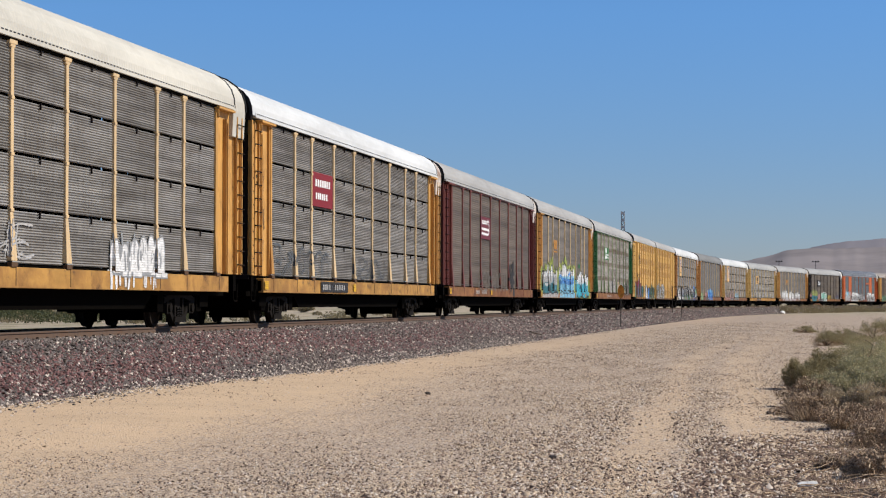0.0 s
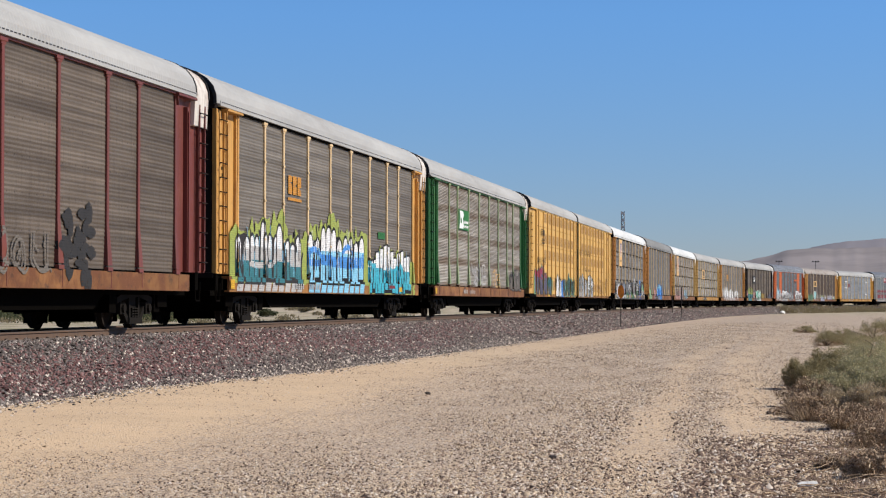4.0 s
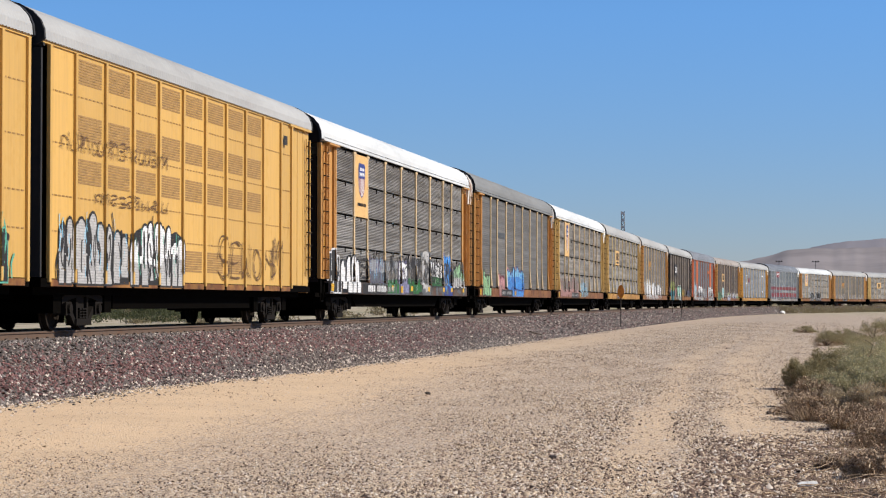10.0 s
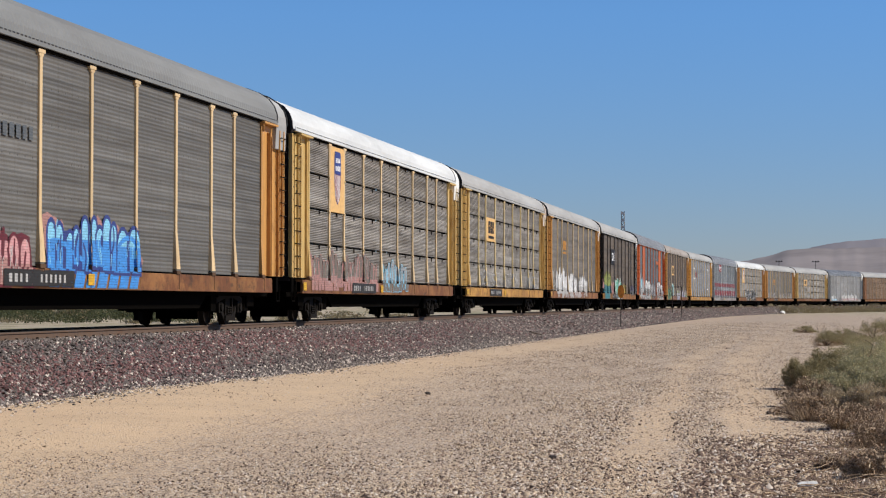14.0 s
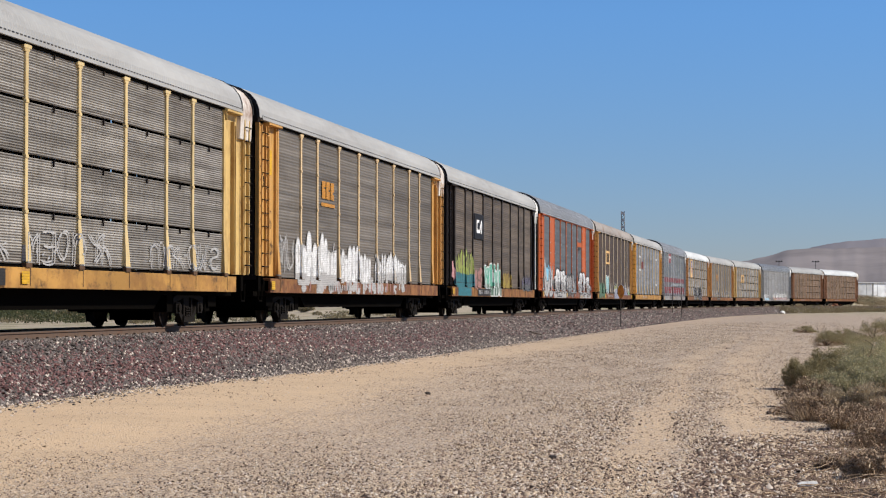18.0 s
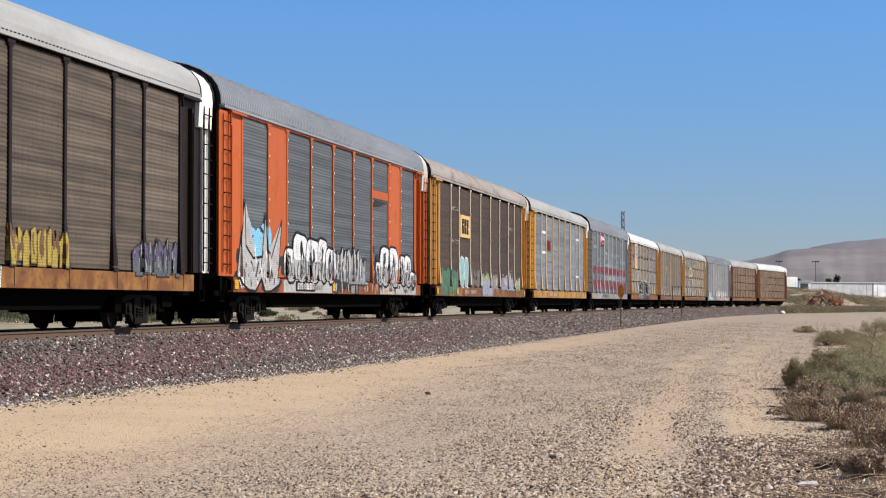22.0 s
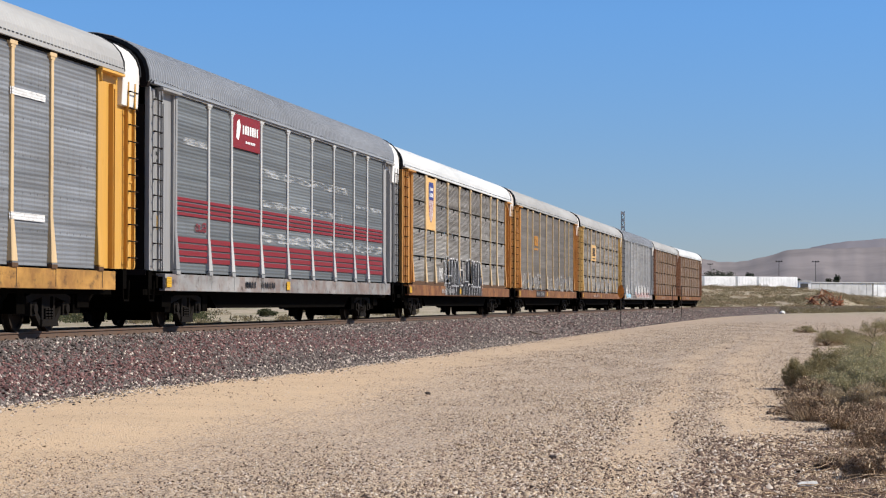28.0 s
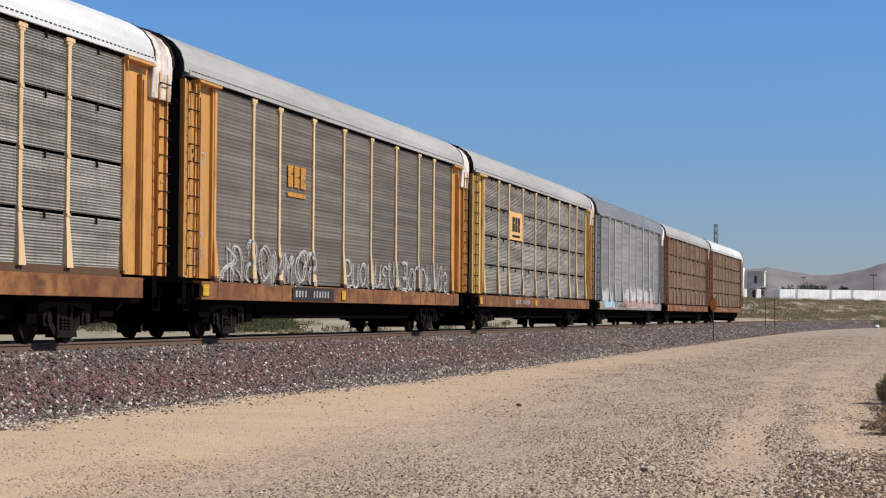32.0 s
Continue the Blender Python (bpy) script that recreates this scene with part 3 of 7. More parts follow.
            v += [(x, -w / 2, h * i / n), (x, w / 2, h * i / n)]
        f = [(2 * i, 2 * i + 1, 2 * i + 3, 2 * i + 2) for i in range(n)]
        return mesh("side_panel", v, f, mat)
    return cached(("corr", round(w, 3), round(h, 3), ridges, mat.name), make)


FLARE = 0.95          # height over the sill at which the posts begin to lean out


def post_front(z):
    """How far out the face of a side post lies at a height."""
    return 1.466 + 0.054 * min(1.0, max(0.0, (LOW + FLARE - z) / (FLARE - 0.1)))


def post_half(z):
    """Half the width of a side post at a height."""
    return float(np.interp(z - LOW, (0.10, 0.35, FLARE), (0.145, 0.118, 0.068)))


def post_mesh(mat, cap):
    """A shallow side post, pinned flat to the screens above, its foot leaning out to the sill's edge; origin at its foot, at the car's middle."""
    def make():
        w, h = 0.068, TOP - LOW + 0.02
        rows = [(0.10, 1.52, 0.145), (0.35, 1.506, 0.118), (FLARE, 1.466, w), (h - 0.14, 1.466, w)]
        rows += [(h - 0.12, 1.470, w + 0.05), (h - 0.08, 1.474, w + 0.05), (h - 0.07, 1.482, w + 0.12), (h, 1.482, w + 0.12)] if cap else [(h, 1.466, w)]
        v = []
        for z, x, a in rows:
            v += [(1.40, -a, z), (x - 0.01, -a, z), (x, -a + 0.014, z), (x, a - 0.014, z), (x - 0.01, a, z), (1.40, a, z)]
        f = [(6 * k + i, 6 * k + i + 1, 6 * k + i + 7, 6 * k + i + 6) for k in range(len(rows) - 1) for i in range(5)]
        f += [tuple(range(6)), tuple(range(6 * len(rows) - 6, 6 * len(rows)))[::-1]]
        return Solid().add(v, f).done("side_post", mat)
    return cached(("post", mat.name, cap), make)


def post_foot(mat):
    """The shoe under a side post, its usual brown holding grime and shade, with the slit that it leaves in the sill."""
    def make():
        s = Solid().prism([(-0.10, -0.012), (0.004, -0.012), (0.0, 0.07), (-0.10, 0.07)], -0.15, 0.15, "y")
        return s.box(-0.03, -0.014, 0.10, 0.125, -0.34, -0.012).done("post_foot", M[mat], 0.004)
    return cached(("post_foot", mat), make)


ROOF = [(1.515, 5.12), (1.50, 5.30), (1.43, 5.47), (1.28, 5.63), (1.02, 5.77), (0.70, 5.87), (0.36, 5.93), (0.0, 5.95)]
ROOF = ROOF + [(-x, z) for x, z in ROOF[-2::-1]]


def roof_mesh(length, mat, rib, rise=1.0):
    def make():
        bold = "silver" in mat.name                       # square ribs on the silver roofs, shallow waves on the others
        n, deep = int(length / rib) * (4 if bold else 2), 0.028 if bold else 0.008
        v, f, k = [], [], len(ROOF)
        for i in range(n + 1):
            y, d = -length / 2 + length * i / n, deep if (i // 2 if bold else i) % 2 else -deep
            v += [(x * (1 + d / 1.5), y, 5.12 + (z - 5.12) * rise + d) for x, z in ROOF]
        for i in range(n):
            f += [(i * k + j, i * k + j + 1, (i + 1) * k + j + 1, (i + 1) * k + j) for j in range(k - 1)]
        return mesh("roof", v, f, mat)
    return cached(("roof", round(length, 2), mat.name, rib, rise), make)


def arch(y0, y1, inner, outer, mat, key, rise=1.0):
    def make():
        line = [(x, 5.12 + (z - 5.12) * rise) for x, z in ROOF]
        big = [(x * outer, 3.5 + (z - 3.5) * (1 + (outer - 1) * 0.6)) for x, z in line]
        small = [(x * inner, 3.5 + (z - 3.5) * (1 + (inner - 1) * 0.6)) for x, z in line[::-1]]
        s = Solid()
        k = len(ROOF)
        for i in range(k - 1):
            s.prism([big[i], big[i + 1], small[k - 2 - i], small[k - 1 - i]], y0, y1, "y")
        return s.done(key, mat)
    return cached((key, y0, y1, mat.name, rise), make)


def gable(y0, y1, mat, low=4.5, rise=1.0):
    def make():
        o = [(x * 0.985, 5.10 + (z - 5.12) * rise) for x, z in ROOF]
        o = [(1.46, low)] + o + [(-1.46, low)]
        return Solid().prism(o, y0, y1, "y").done("end_cap", mat, 0.01)
    return cached(("gable", y0, y1, mat.name, low, rise), make)


def wheel_mesh():
    def make():
        s = Solid()
        for k in (1, -1):
            prof = [(0.69, 0.455), (0.715, 0.45), (0.725, 0.422), (0.825, 0.415), (0.825, 0.36), (0.79, 0.345), (0.775, 0.14), (0.81, 0.12), (0.81, 0.07), (0.70, 0.07), (0.70, 0.12), (0.74, 0.15), (0.745, 0.345), (0.69, 0.37)]
            s.lathe([(k * a, r) for a, r in prof], 22)
            s.lathe([(k * 0.86, 0.0), (k * 0.86, 0.085), (k * 1.12, 0.085), (k * 1.12, 0.0)], 8)
            for j in range(3):
                a = j * math.tau / 3
                s.box(k * 1.12, k * 1.14, 0.05 * math.cos(a) - 0.015, 0.05 * math.cos(a) + 0.015, 0.05 * math.sin(a) - 0.015, 0.05 * math.sin(a) + 0.015)
        s.lathe([(-0.7, 0.0), (-0.7, 0.075), (0.7, 0.075), (0.7, 0.0)], 8)
        return s.done("wheelset", M["wheel"])
    return cached("wheel", make)


def truck_parts():
    def frame_mesh():
        s = Solid().prism([(-1.22, 0.52), (-1.22, 0.66), (-0.72, 0.75), (-0.30, 0.80), (0.30, 0.80), (0.72, 0.75), (1.22, 0.66), (1.22, 0.52), (0.72, 0.60), (0.30, 0.66), (-0.30, 0.66), (-0.72, 0.60)], -0.08, 0.08)
        for k in (-1, 1):
            s.prism([(k * 0.98, 0.54), (k * 0.82, 0.56), (k * 0.40, 0.25), (k * 0.44, 0.11)], -0.06, 0.06)
            s.prism([(k * 0.36, 0.68), (k * 0.26, 0.68), (k * 0.26, 0.22), (k * 0.36, 0.22)], -0.07, 0.07)
            s.box(-0.10, 0.10, k * 0.88 - 0.17, k * 0.88 + 0.17, 0.30, 0.56).rod((0.08, k * 0.88, 0.43), (0.15, k * 0.88, 0.43), 0.10, 10)
        s.prism([(-0.46, 0.10), (0.46, 0.10), (0.42, 0.23), (-0.42, 0.23)], -0.11, 0.11)
        for y in (-0.17, 0.0, 0.17):
            for k in range(4):
                s.box(-0.10, 0.10, y - 0.065, y + 0.065, 0.24 + k * 0.055, 0.272 + k * 0.055)
        return s.done("side_frame", M["truck"])

    def bolster():
        s = Solid().box(-1.1, 1.1, -0.17, 0.17, 0.44, 0.66).box(-0.25, 0.25, -0.25, 0.25, 0.66, 0.78)
        for x in (-1.0, 1.0):
            for y in (-0.13, 0.0, 0.13):
                s.rod((x, y, 0.22), (x, y, 0.46), 0.055, 8)
        return s.done("bolster", M["truck"])

    def rigging():
        s = Solid()
        for y in (-0.42, 0.42):
            s.box(-0.9, 0.9, y - 0.04, y + 0.04, 0.33, 0.41)
            for x in (-0.75, 0.75):
                s.box(x - 0.06, x + 0.06, y * 1.06 - 0.04, y * 1.06 + 0.04, 0.3, 0.58)
        # plain blocks added to fill the shaded mass around the wheels
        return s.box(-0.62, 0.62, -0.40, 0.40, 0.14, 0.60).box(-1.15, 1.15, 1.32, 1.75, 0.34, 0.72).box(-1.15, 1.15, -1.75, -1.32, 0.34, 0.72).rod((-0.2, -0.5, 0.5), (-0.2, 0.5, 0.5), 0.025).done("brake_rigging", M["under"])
    return cached("frame_m", frame_mesh), cached("bolster_m", bolster), cached("rig_m", rigging)


WHEELS, RIBBED = [], {}


def add_truck(car, y):
    fr, bo, ri = truck_parts()
    t = part("truck", bo, car, (0, y, -RIDE), "grimy cast-steel truck, darkened for shade")
    for x in (-1.06, 1.06):
        part("side_frame", fr, t, (x, 0, 0))
    part("brake_rigging", ri, t)
    for dy in (-0.88, 0.88):
        w = new("wheelset", wheel_mesh())
        w.parent = t
        w.matrix_parent_inverse = Matrix.Translation((0, dy, 0.42))
        WHEELS.append(w)


def ladder(car, y, side, mat, z0=1.15, z1=4.95, x=1.50):
    def stiles():
        s = Solid()
        for dy in (-0.22, 0.22):
            s.box(-0.03, 0.0, dy - 0.03, dy + 0.03, 0, z1 - z0)
        return s.done("ladder", mat, 0.006)

    def rung():
        return Solid().rod((0.045, -0.26, 0), (0.045, 0.26, 0), 0.014, 5).box(0, 0.05, -0.26, -0.235, -0.015, 0.015).box(0, 0.05, 0.235, 0.26, -0.015, 0.015).done("rung", M["dark_end"])
    l = part("ladder", cached(("stiles", z0, z1, mat.name), stiles), car, (side * x, y, z0))
    for i in range(11):
        r = part("rung", cached("rung", rung), l, (0, 0, 0.2 + i * (z1 - z0 - 0.4) / 10))
        if side < 0:
            r.rotation_euler = (0, 0, math.pi)


def coupler_mesh():
    def make():
        s = Solid().box(-0.11, 0.11, -0.35, 0.55, 0.70, 0.90).box(-0.2, 0.2, -0.45, -0.18, 0.66, 0.96)
        s.prism([(-0.24, -0.25), (-0.24, -0.62), (-0.05, -0.66), (-0.02, -0.42), (0.14, -0.42), (0.22, -0.25)], 0.66, 0.98, "z")
        s.rod((-1.3, 0.05, 0.82), (0.2, 0.0, 0.72), 0.018, 5).rod((0.35, -0.1, 0.75), (0.30, -0.55, 0.45), 0.03, 6)
        return s.done("coupler", M["under"])
    return cached("coupler", make)


def clip(poly, y0, y1, z0, z1):
    """The part of a flat outline that lies inside a rectangle."""
    for axis, lim, keep in ((0, y0, 1), (0, y1, -1), (1, z0, 1), (1, z1, -1)):
        out = []
        for i in range(len(poly)):
            a, b = poly[i - 1], poly[i]
            ia, ib = (a[axis] - lim) * keep >= 0, (b[axis] - lim) * keep >= 0
            if ia != ib:
                t = (lim - a[axis]) / (b[axis] - a[axis])
                out.append((a[0] + t * (b[0] - a[0]), a[1] + t * (b[1] - a[1])))
            if ib:
                out.append(b)
        poly = out
        if len(poly) < 3:
            return []
    return poly


def grow(poly, d):
    out, n = [], len(poly)
    for i in range(n):
        a, b, c = Vector(poly[i - 1]), Vector(poly[i]), Vector(poly[(i + 1) % n])
        e = (b - a).normalized() + (c - b).normalized()
        e = e.normalized() if e.length > 1e-4 else Vector((1, 0))
        out.append((b[0] + e[1] * d, b[1] - e[0] * d))
    return out


def paint_on(car, pieces, name="graffiti", label="", posts=POSTS, faces=(1.446, None, 1.508), flat=None):
    """Paint that lies on the screens, on the posts' faces and on the sill. pieces: (outline, paint, layer); outlines are (along the car, height)."""
    mats, v, f, idx = [], [], [], []
    if car.name in RIBBED:
        posts, faces = RIBBED[car.name], (1.466, 1.516, 1.475)
    for poly, paint, layer in pieces:
        m = M[("b_" if name in ("sign_mark", "reflector", "stripe") else "p_") + paint]
        if m not in mats:
            mats.append(m)
        lo, hi = min(p[0] for p in poly), max(p[0] for p in poly)
        zones = []
        if flat is not None:
            zones.append((-20, 20, 0, 7, flat))
        else:
            edges = [-14.4] + list(posts) + [14.4]
            for a, b in zip(edges[:-1], edges[1:]):
                zones.append((a + 0.06, b - 0.06, LOW, 6, faces[0]))
            for p in posts:
                zones += [(p - 0.06, p + 0.06, LOW, 6, faces[1])] if faces[1] else [(p - h, p + h, LOW + a, LOW + b, None) for a, b, h in ((0.0, 0.2, 0.14), (0.2, 0.35, 0.124), (0.35, 0.6, 0.103), (0.6, 0.8, 0.085), (0.8, FLARE, 0.074), (FLARE, 5.0, 0.066))]
            zones.append((-SILL_END, SILL_END, 0.70, LOW, faces[2]))
        for y0, y1, z0, z1, x in zones:
            if y1 < lo or y0 > hi:
                continue
            c = clip(list(poly), y0, y1, z0, z1)
            if len(c) >= 3:
                o = len(v)
                v += [((post_front(b) + 0.003 if x is None else x) + 0.0035 * layer, a, b) for a, b in c]
                f.append(tuple(range(o, o + len(c))))
                idx.append(mats.index(m))
        for p in posts if flat is None and faces[1] is None else ():        # the near side of each post
            c = clip(list(poly), p - 0.14, p - 0.02, LOW + 0.1, TOP) if lo < p and hi > p - 0.14 else []
            if len(c) >= 3:
                a, b = min(q for _, q in c), max(q for _, q in c)
                steps = [a] + [q for q in (LOW + 0.35, LOW + FLARE) if a < q < b] + [b]
                o = len(v)
                for q in steps:
                    v += [(e, p - post_half(q) - 0.002 - 0.0035 * layer, q) for e in (1.43, post_front(q) - 0.006)]
                f += [(o + 2 * k, o + 2 * k + 1, o + 2 * k + 3, o + 2 * k + 2) for k in range(len(steps) - 1)]
                idx += [mats.index(m)] * (len(steps) - 1)
    if f:
        ob = part(name, mesh(name, v, f, mats, idx), car, label=label)
        return tagged(ob, kind="stuff") if name != "sign_mark" else ob


def ribbon(pts, w, paint, layer, out):
    """A band of even width along a line of points, each piece cut square to its neighbours."""
    n = len(pts)
    side = []
    for i in range(n):
        a, b = Vector(pts[max(0, i - 1)]), Vector(pts[min(n - 1, i + 1)])
        d = (b - a).normalized() if (b - a).length > 1e-6 else Vector((1, 0))
        side.append(Vector((-d[1], d[0])) * w / 2)
    ends = [(Vector(pts[0]) - Vector((side[0][1], -side[0][0])) * 0.7), (Vector(pts[-1]) + Vector((side[-1][1], -side[-1][0])) * 0.7)]
    P = [ends[0]] + [Vector(p) for p in pts] + [ends[1]]
    W = [side[0] * 0.55] + side + [side[-1] * 0.55]
    for i in range(len(P) - 1):
        q = [tuple(P[i] - W[i]), tuple(P[i + 1] - W[i + 1]), tuple(P[i + 1] + W[i + 1]), tuple(P[i] + W[i])]
        out.append((q, paint, layer))


def bow(x0, z0, x1, z1, bulge, n=6):
    """Points along a bowed line."""
    dx, dz = x1 - x0, z1 - z0
    return [(x0 + dx * t - dz * bulge * 4 * t * (1 - t), z0 + dz * t + dx * bulge * 4 * t * (1 - t)) for t in np.linspace(0, 1, n)]


def glyph(rng):
    """The bones of an abstract letter in a unit square: arches, hooks, loops and legs."""
    k = rng.randrange(7)
    j = lambda: rng.uniform(-0.06, 0.06)
    arc = lambda cx, cz, rx, rz, a0, a1, n=9: [(cx + rx * math.cos(a), cz + rz * math.sin(a)) for a in np.linspace(a0, a1, n)]
    if k == 0:
        return [[(0.1 + j(), 0), (0.1, 0.6)] + arc(0.5, 0.6, 0.4, 0.36, math.pi, 0) + [(0.9, 0.0)]]
    if k == 1:
        return [arc(0.52, 0.72, 0.38, 0.24, 0.3, math.pi * 1.35) + arc(0.48, 0.26, 0.38, 0.24, math.pi * 0.4, -math.pi * 0.85)]
    if k == 2:
        return [arc(0.5, 0.5, 0.38, 0.46, 0.4, math.tau + 0.2, 14)]
    if k == 3:
        return [[(0.14, 0.0), (0.12 + j(), 0.5), (0.14, 1.0)], bow(0.14, 0.95, 0.9, 0.92 + j(), 0.08), bow(0.16, 0.5, 0.75, 0.52, -0.08), bow(0.14, 0.05, 0.92, 0.04, -0.06)]
    if k == 4:
        return [[(0.14, 0.0), (0.14 + j(), 1.0)], bow(0.16, 0.95, 0.2, 0.45, -0.9, 8), bow(0.25, 0.45, 0.92, 0.0, 0.1)]
    if k == 5:
        return [[(0.08, 0.0), (0.14, 0.95)], bow(0.14, 0.95, 0.5, 0.35, 0.1), bow(0.5, 0.35, 0.86, 0.97, 0.1), [(0.86, 0.97), (0.92, 0.0)]]
    return [[(0.1, 1.0), (0.1, 0.4)] + arc(0.5, 0.4, 0.4, 0.36, math.pi, math.tau) + [(0.9, 1.0)], [(0.9, 0.5), (1.02, 0.02)]]


def bent(rng):
    """Bones of one sign, mirrored and skewed at will so that it is no letter."""
    k, a, b = (1 if rng.random() < 0.3 else -1), rng.uniform(-0.12, 0.12), rng.uniform(0.7, 1.3)
    flip = rng.random() < 0.3
    return [[(0.5 + k * (x - 0.5) + a * math.sin(5 * z), (1 - z if flip else z) ** b if 0 < z < 1 else (1 - z if flip else z)) for x, z in g] for g in glyph(rng)]


def finger(c, w, z0, z1, lean, top, rng):
    """The outline of one tall upright stroke, its head round, pointed or flat; c is its middle at the foot."""
    h = z1 - z0
    at = lambda x, z: (x + lean * (z - z0), z)
    if top == "round":
        r = min(w / 2, h * 0.4)
        head = [at(c + r * math.cos(a), z1 - r * 1.1 + r * 1.1 * math.sin(a)) for a in np.linspace(0.0, math.pi, 8)]
    elif top == "spike":
        k = rng.uniform(-0.5, 0.5) * w
        head = [at(c + w / 2, z1 - rng.uniform(0.14, 0.26) * h), at(c + k + 0.03, z1), at(c + k - 0.03, z1), at(c - w / 2, z1 - rng.uniform(0.1, 0.3) * h)]
    else:
        head = [at(c + w / 2, z1 - rng.uniform(0, 0.05)), at(c + w * 0.4, z1), at(c - w * 0.42, z1 - rng.uniform(0, 0.04)), at(c - w / 2, z1 - 0.05)]
    return [at(c + w / 2 * rng.uniform(0.85, 1.1), z0)] + head + [at(c - w / 2 * rng.uniform(0.85, 1.1), z0)]


def tall_word(car, u0, u1, z0, z1, n, fills, line, seed=1, halo="", inner="", top="round", label="", edge=0.07, split=(0.34, 0.56), glow=(0.3, 0.6), slits=4, foot=""):
    """A sprayed word of tall crowded strokes. fills: colours from the foot up; split: where they change; foot: colour of the cast blocks below."""
    rng = random.Random(seed)
    y0, y1 = u0 - 14.445, u1 - 14.445
    step, h = (y1 - y0) / n, z1 - z0
    lay = 1.2
    for i in range(n):
        out, k = [], rng.choice((2, 2, 3))
        a = y0 + step * i
        w = step / k * 1.02
        sticks = []
        for j in range(k):
            zt = z0 + h * rng.uniform(0.72, 1.0) * (0.86 if i in (0, n - 1) else 1.0)
            zb = z0 + (0.0 if rng.random() < 0.7 else rng.uniform(0.0, 0.12) * h)
            sticks.append(finger(a + w * (j + 0.5) + rng.uniform(-0.05, 0.05), w * rng.uniform(0.66, 0.95), zb, zt, rng.uniform(-0.05, 0.09), top, rng))
        if halo:
            for q in sticks:
                g = rng.uniform(*glow)
                c = sum(x for x, _ in q) / len(q)
                t = max(z for _, z in q)
                ragged = [(c - w * 0.5 - g, z0 - 0.03), (c + w * 0.5 + g, z0 - 0.03)]
                ragged += [(c + (w * 0.5 + g) * x, t + g * rng.uniform(-0.1, 1.0) - 0.25 * abs(x) * h * 0.5) for x in np.linspace(1, -1, 7)]
                out.append((ragged, halo, 0.1 + 0.01 * len(out)))
        if edge > 0.045:                                   # dark ground that shows between the strokes
            out.append(([(a, z0), (a + step, z0), (a + step * 0.98, z0 + h * 0.72), (a + step * 0.6, z0 + h * rng.uniform(0.6, 0.8)), (a + step * 0.03, z0 + h * 0.7)], line, 0.9))
        for q in sticks:
            out.append((grow(q, -edge) if sum(q[m - 1][0] * q[m][1] - q[m][0] * q[m - 1][1] for m in range(len(q))) < 0 else grow(q, edge), line, lay))
            lay += 0.03
        cuts = [-9.0] + [z0 + h * (f + rng.uniform(-0.05, 0.05)) for f in split[:len(fills) - 1]] + [9.0]
        for q in sticks:
            for b, t, col in zip(cuts[:-1], cuts[1:], fills):
                c = clip(q, -99, 99, b, t)
                if len(c) >= 3:
                    out.append((c, col, lay))
            lay += 0.03
        if rng.random() < 0.7:                             # a bar that ties the strokes together
            z = z0 + h * rng.uniform(0.3, 0.6)
            ribbon(bow(a + 0.05, z, a + step * 0.95, z + rng.uniform(-0.12, 0.12), rng.uniform(-0.15, 0.15), 5), h * 0.10, fills[min(1, len(fills) - 1)], lay + 0.02, out)
        for m in range(slits):                             # gaps between the strokes, in the outline's colour
            x = a + w * rng.choice((0.0, 0.5, 1.0, 1.0, 1.5, 2.0)) + rng.uniform(-0.06, 0.06)
            z = z0 + h * rng.uniform(0.0, 0.45)
            ribbon(bow(x, z, x + rng.uniform(-0.14, 0.14), z + h * rng.uniform(0.25, 0.55), rng.uniform(-0.22, 0.22), 6), rng.uniform(0.05, 0.13), line, lay + 0.06 + 0.02 * m, out)
        if rng.random() < 0.6:                             # a counter
            x, z = a + step * rng.uniform(0.25, 0.7), z0 + h * rng.uniform(0.35, 0.65)
            out.append(([(x - 0.07, z - 0.1), (x + 0.06, z - 0.14), (x + 0.09, z + 0.02), (x + 0.02, z + 0.12), (x - 0.06, z + 0.06)], line, lay + 0.14))
        if inner:
            for m in range(5):
                x, z = a + step * rng.uniform(0.08, 0.9), z0 + h * rng.uniform(0.05, 0.7)
                ribbon(bow(x, z, x + rng.uniform(-0.06, 0.06), z + h * rng.uniform(0.1, 0.28), rng.uniform(-0.2, 0.2), 5), rng.uniform(0.02, 0.04), inner, lay + 0.18 + 0.02 * m, out)
        if foot:                                           # slanted blocks on the sill
            for m in range(2):
                x = a + step * (0.5 * m + 0.05)
                q = step * 0.4
                out.append(([(x - 0.12, 0.72), (x + q - 0.12, 0.72), (x + q + 0.04, 1.03), (x + 0.04, 1.03)], foot, 0.7 + 0.02 * m))
        paint_on(car, out, "graffiti_letter", label)


def round_word(car, letters, fills, line, seed, edge=0.08, ink=3, label="", inner=""):
    """Fat rounded letters that crowd one another. letters: (u0, u1, z0, z1, lean); ink: bowed strokes inside each."""
    rng, lay = random.Random(seed), 1.0
    for u0, u1, z0, z1, lean in letters:
        c, w, m, h, out = (u0 + u1) / 2 - 14.445, (u1 - u0) / 2, (z0 + z1) / 2, (z1 - z0) / 2, []
        ring = []
        for a in np.linspace(0, math.tau, 25)[:-1]:
            x, z = math.cos(a), math.sin(a)
            r = (abs(x) ** 3 + abs(z) ** 3) ** (-1 / 3) * (1 + 0.07 * math.sin(3 * a + rng.uniform(0, 1.2)))
            ring.append((c + w * x * r + lean * z * r * h, m + h * z * r))
        out.append((grow(ring, edge), line, lay))
        cut = z0 + (z1 - z0) * rng.uniform(0.4, 0.55)
        for a, b, col in ((-9, cut, fills[0]), (cut, 9, fills[-1])):
            q = clip(ring, -99, 99, a, b)
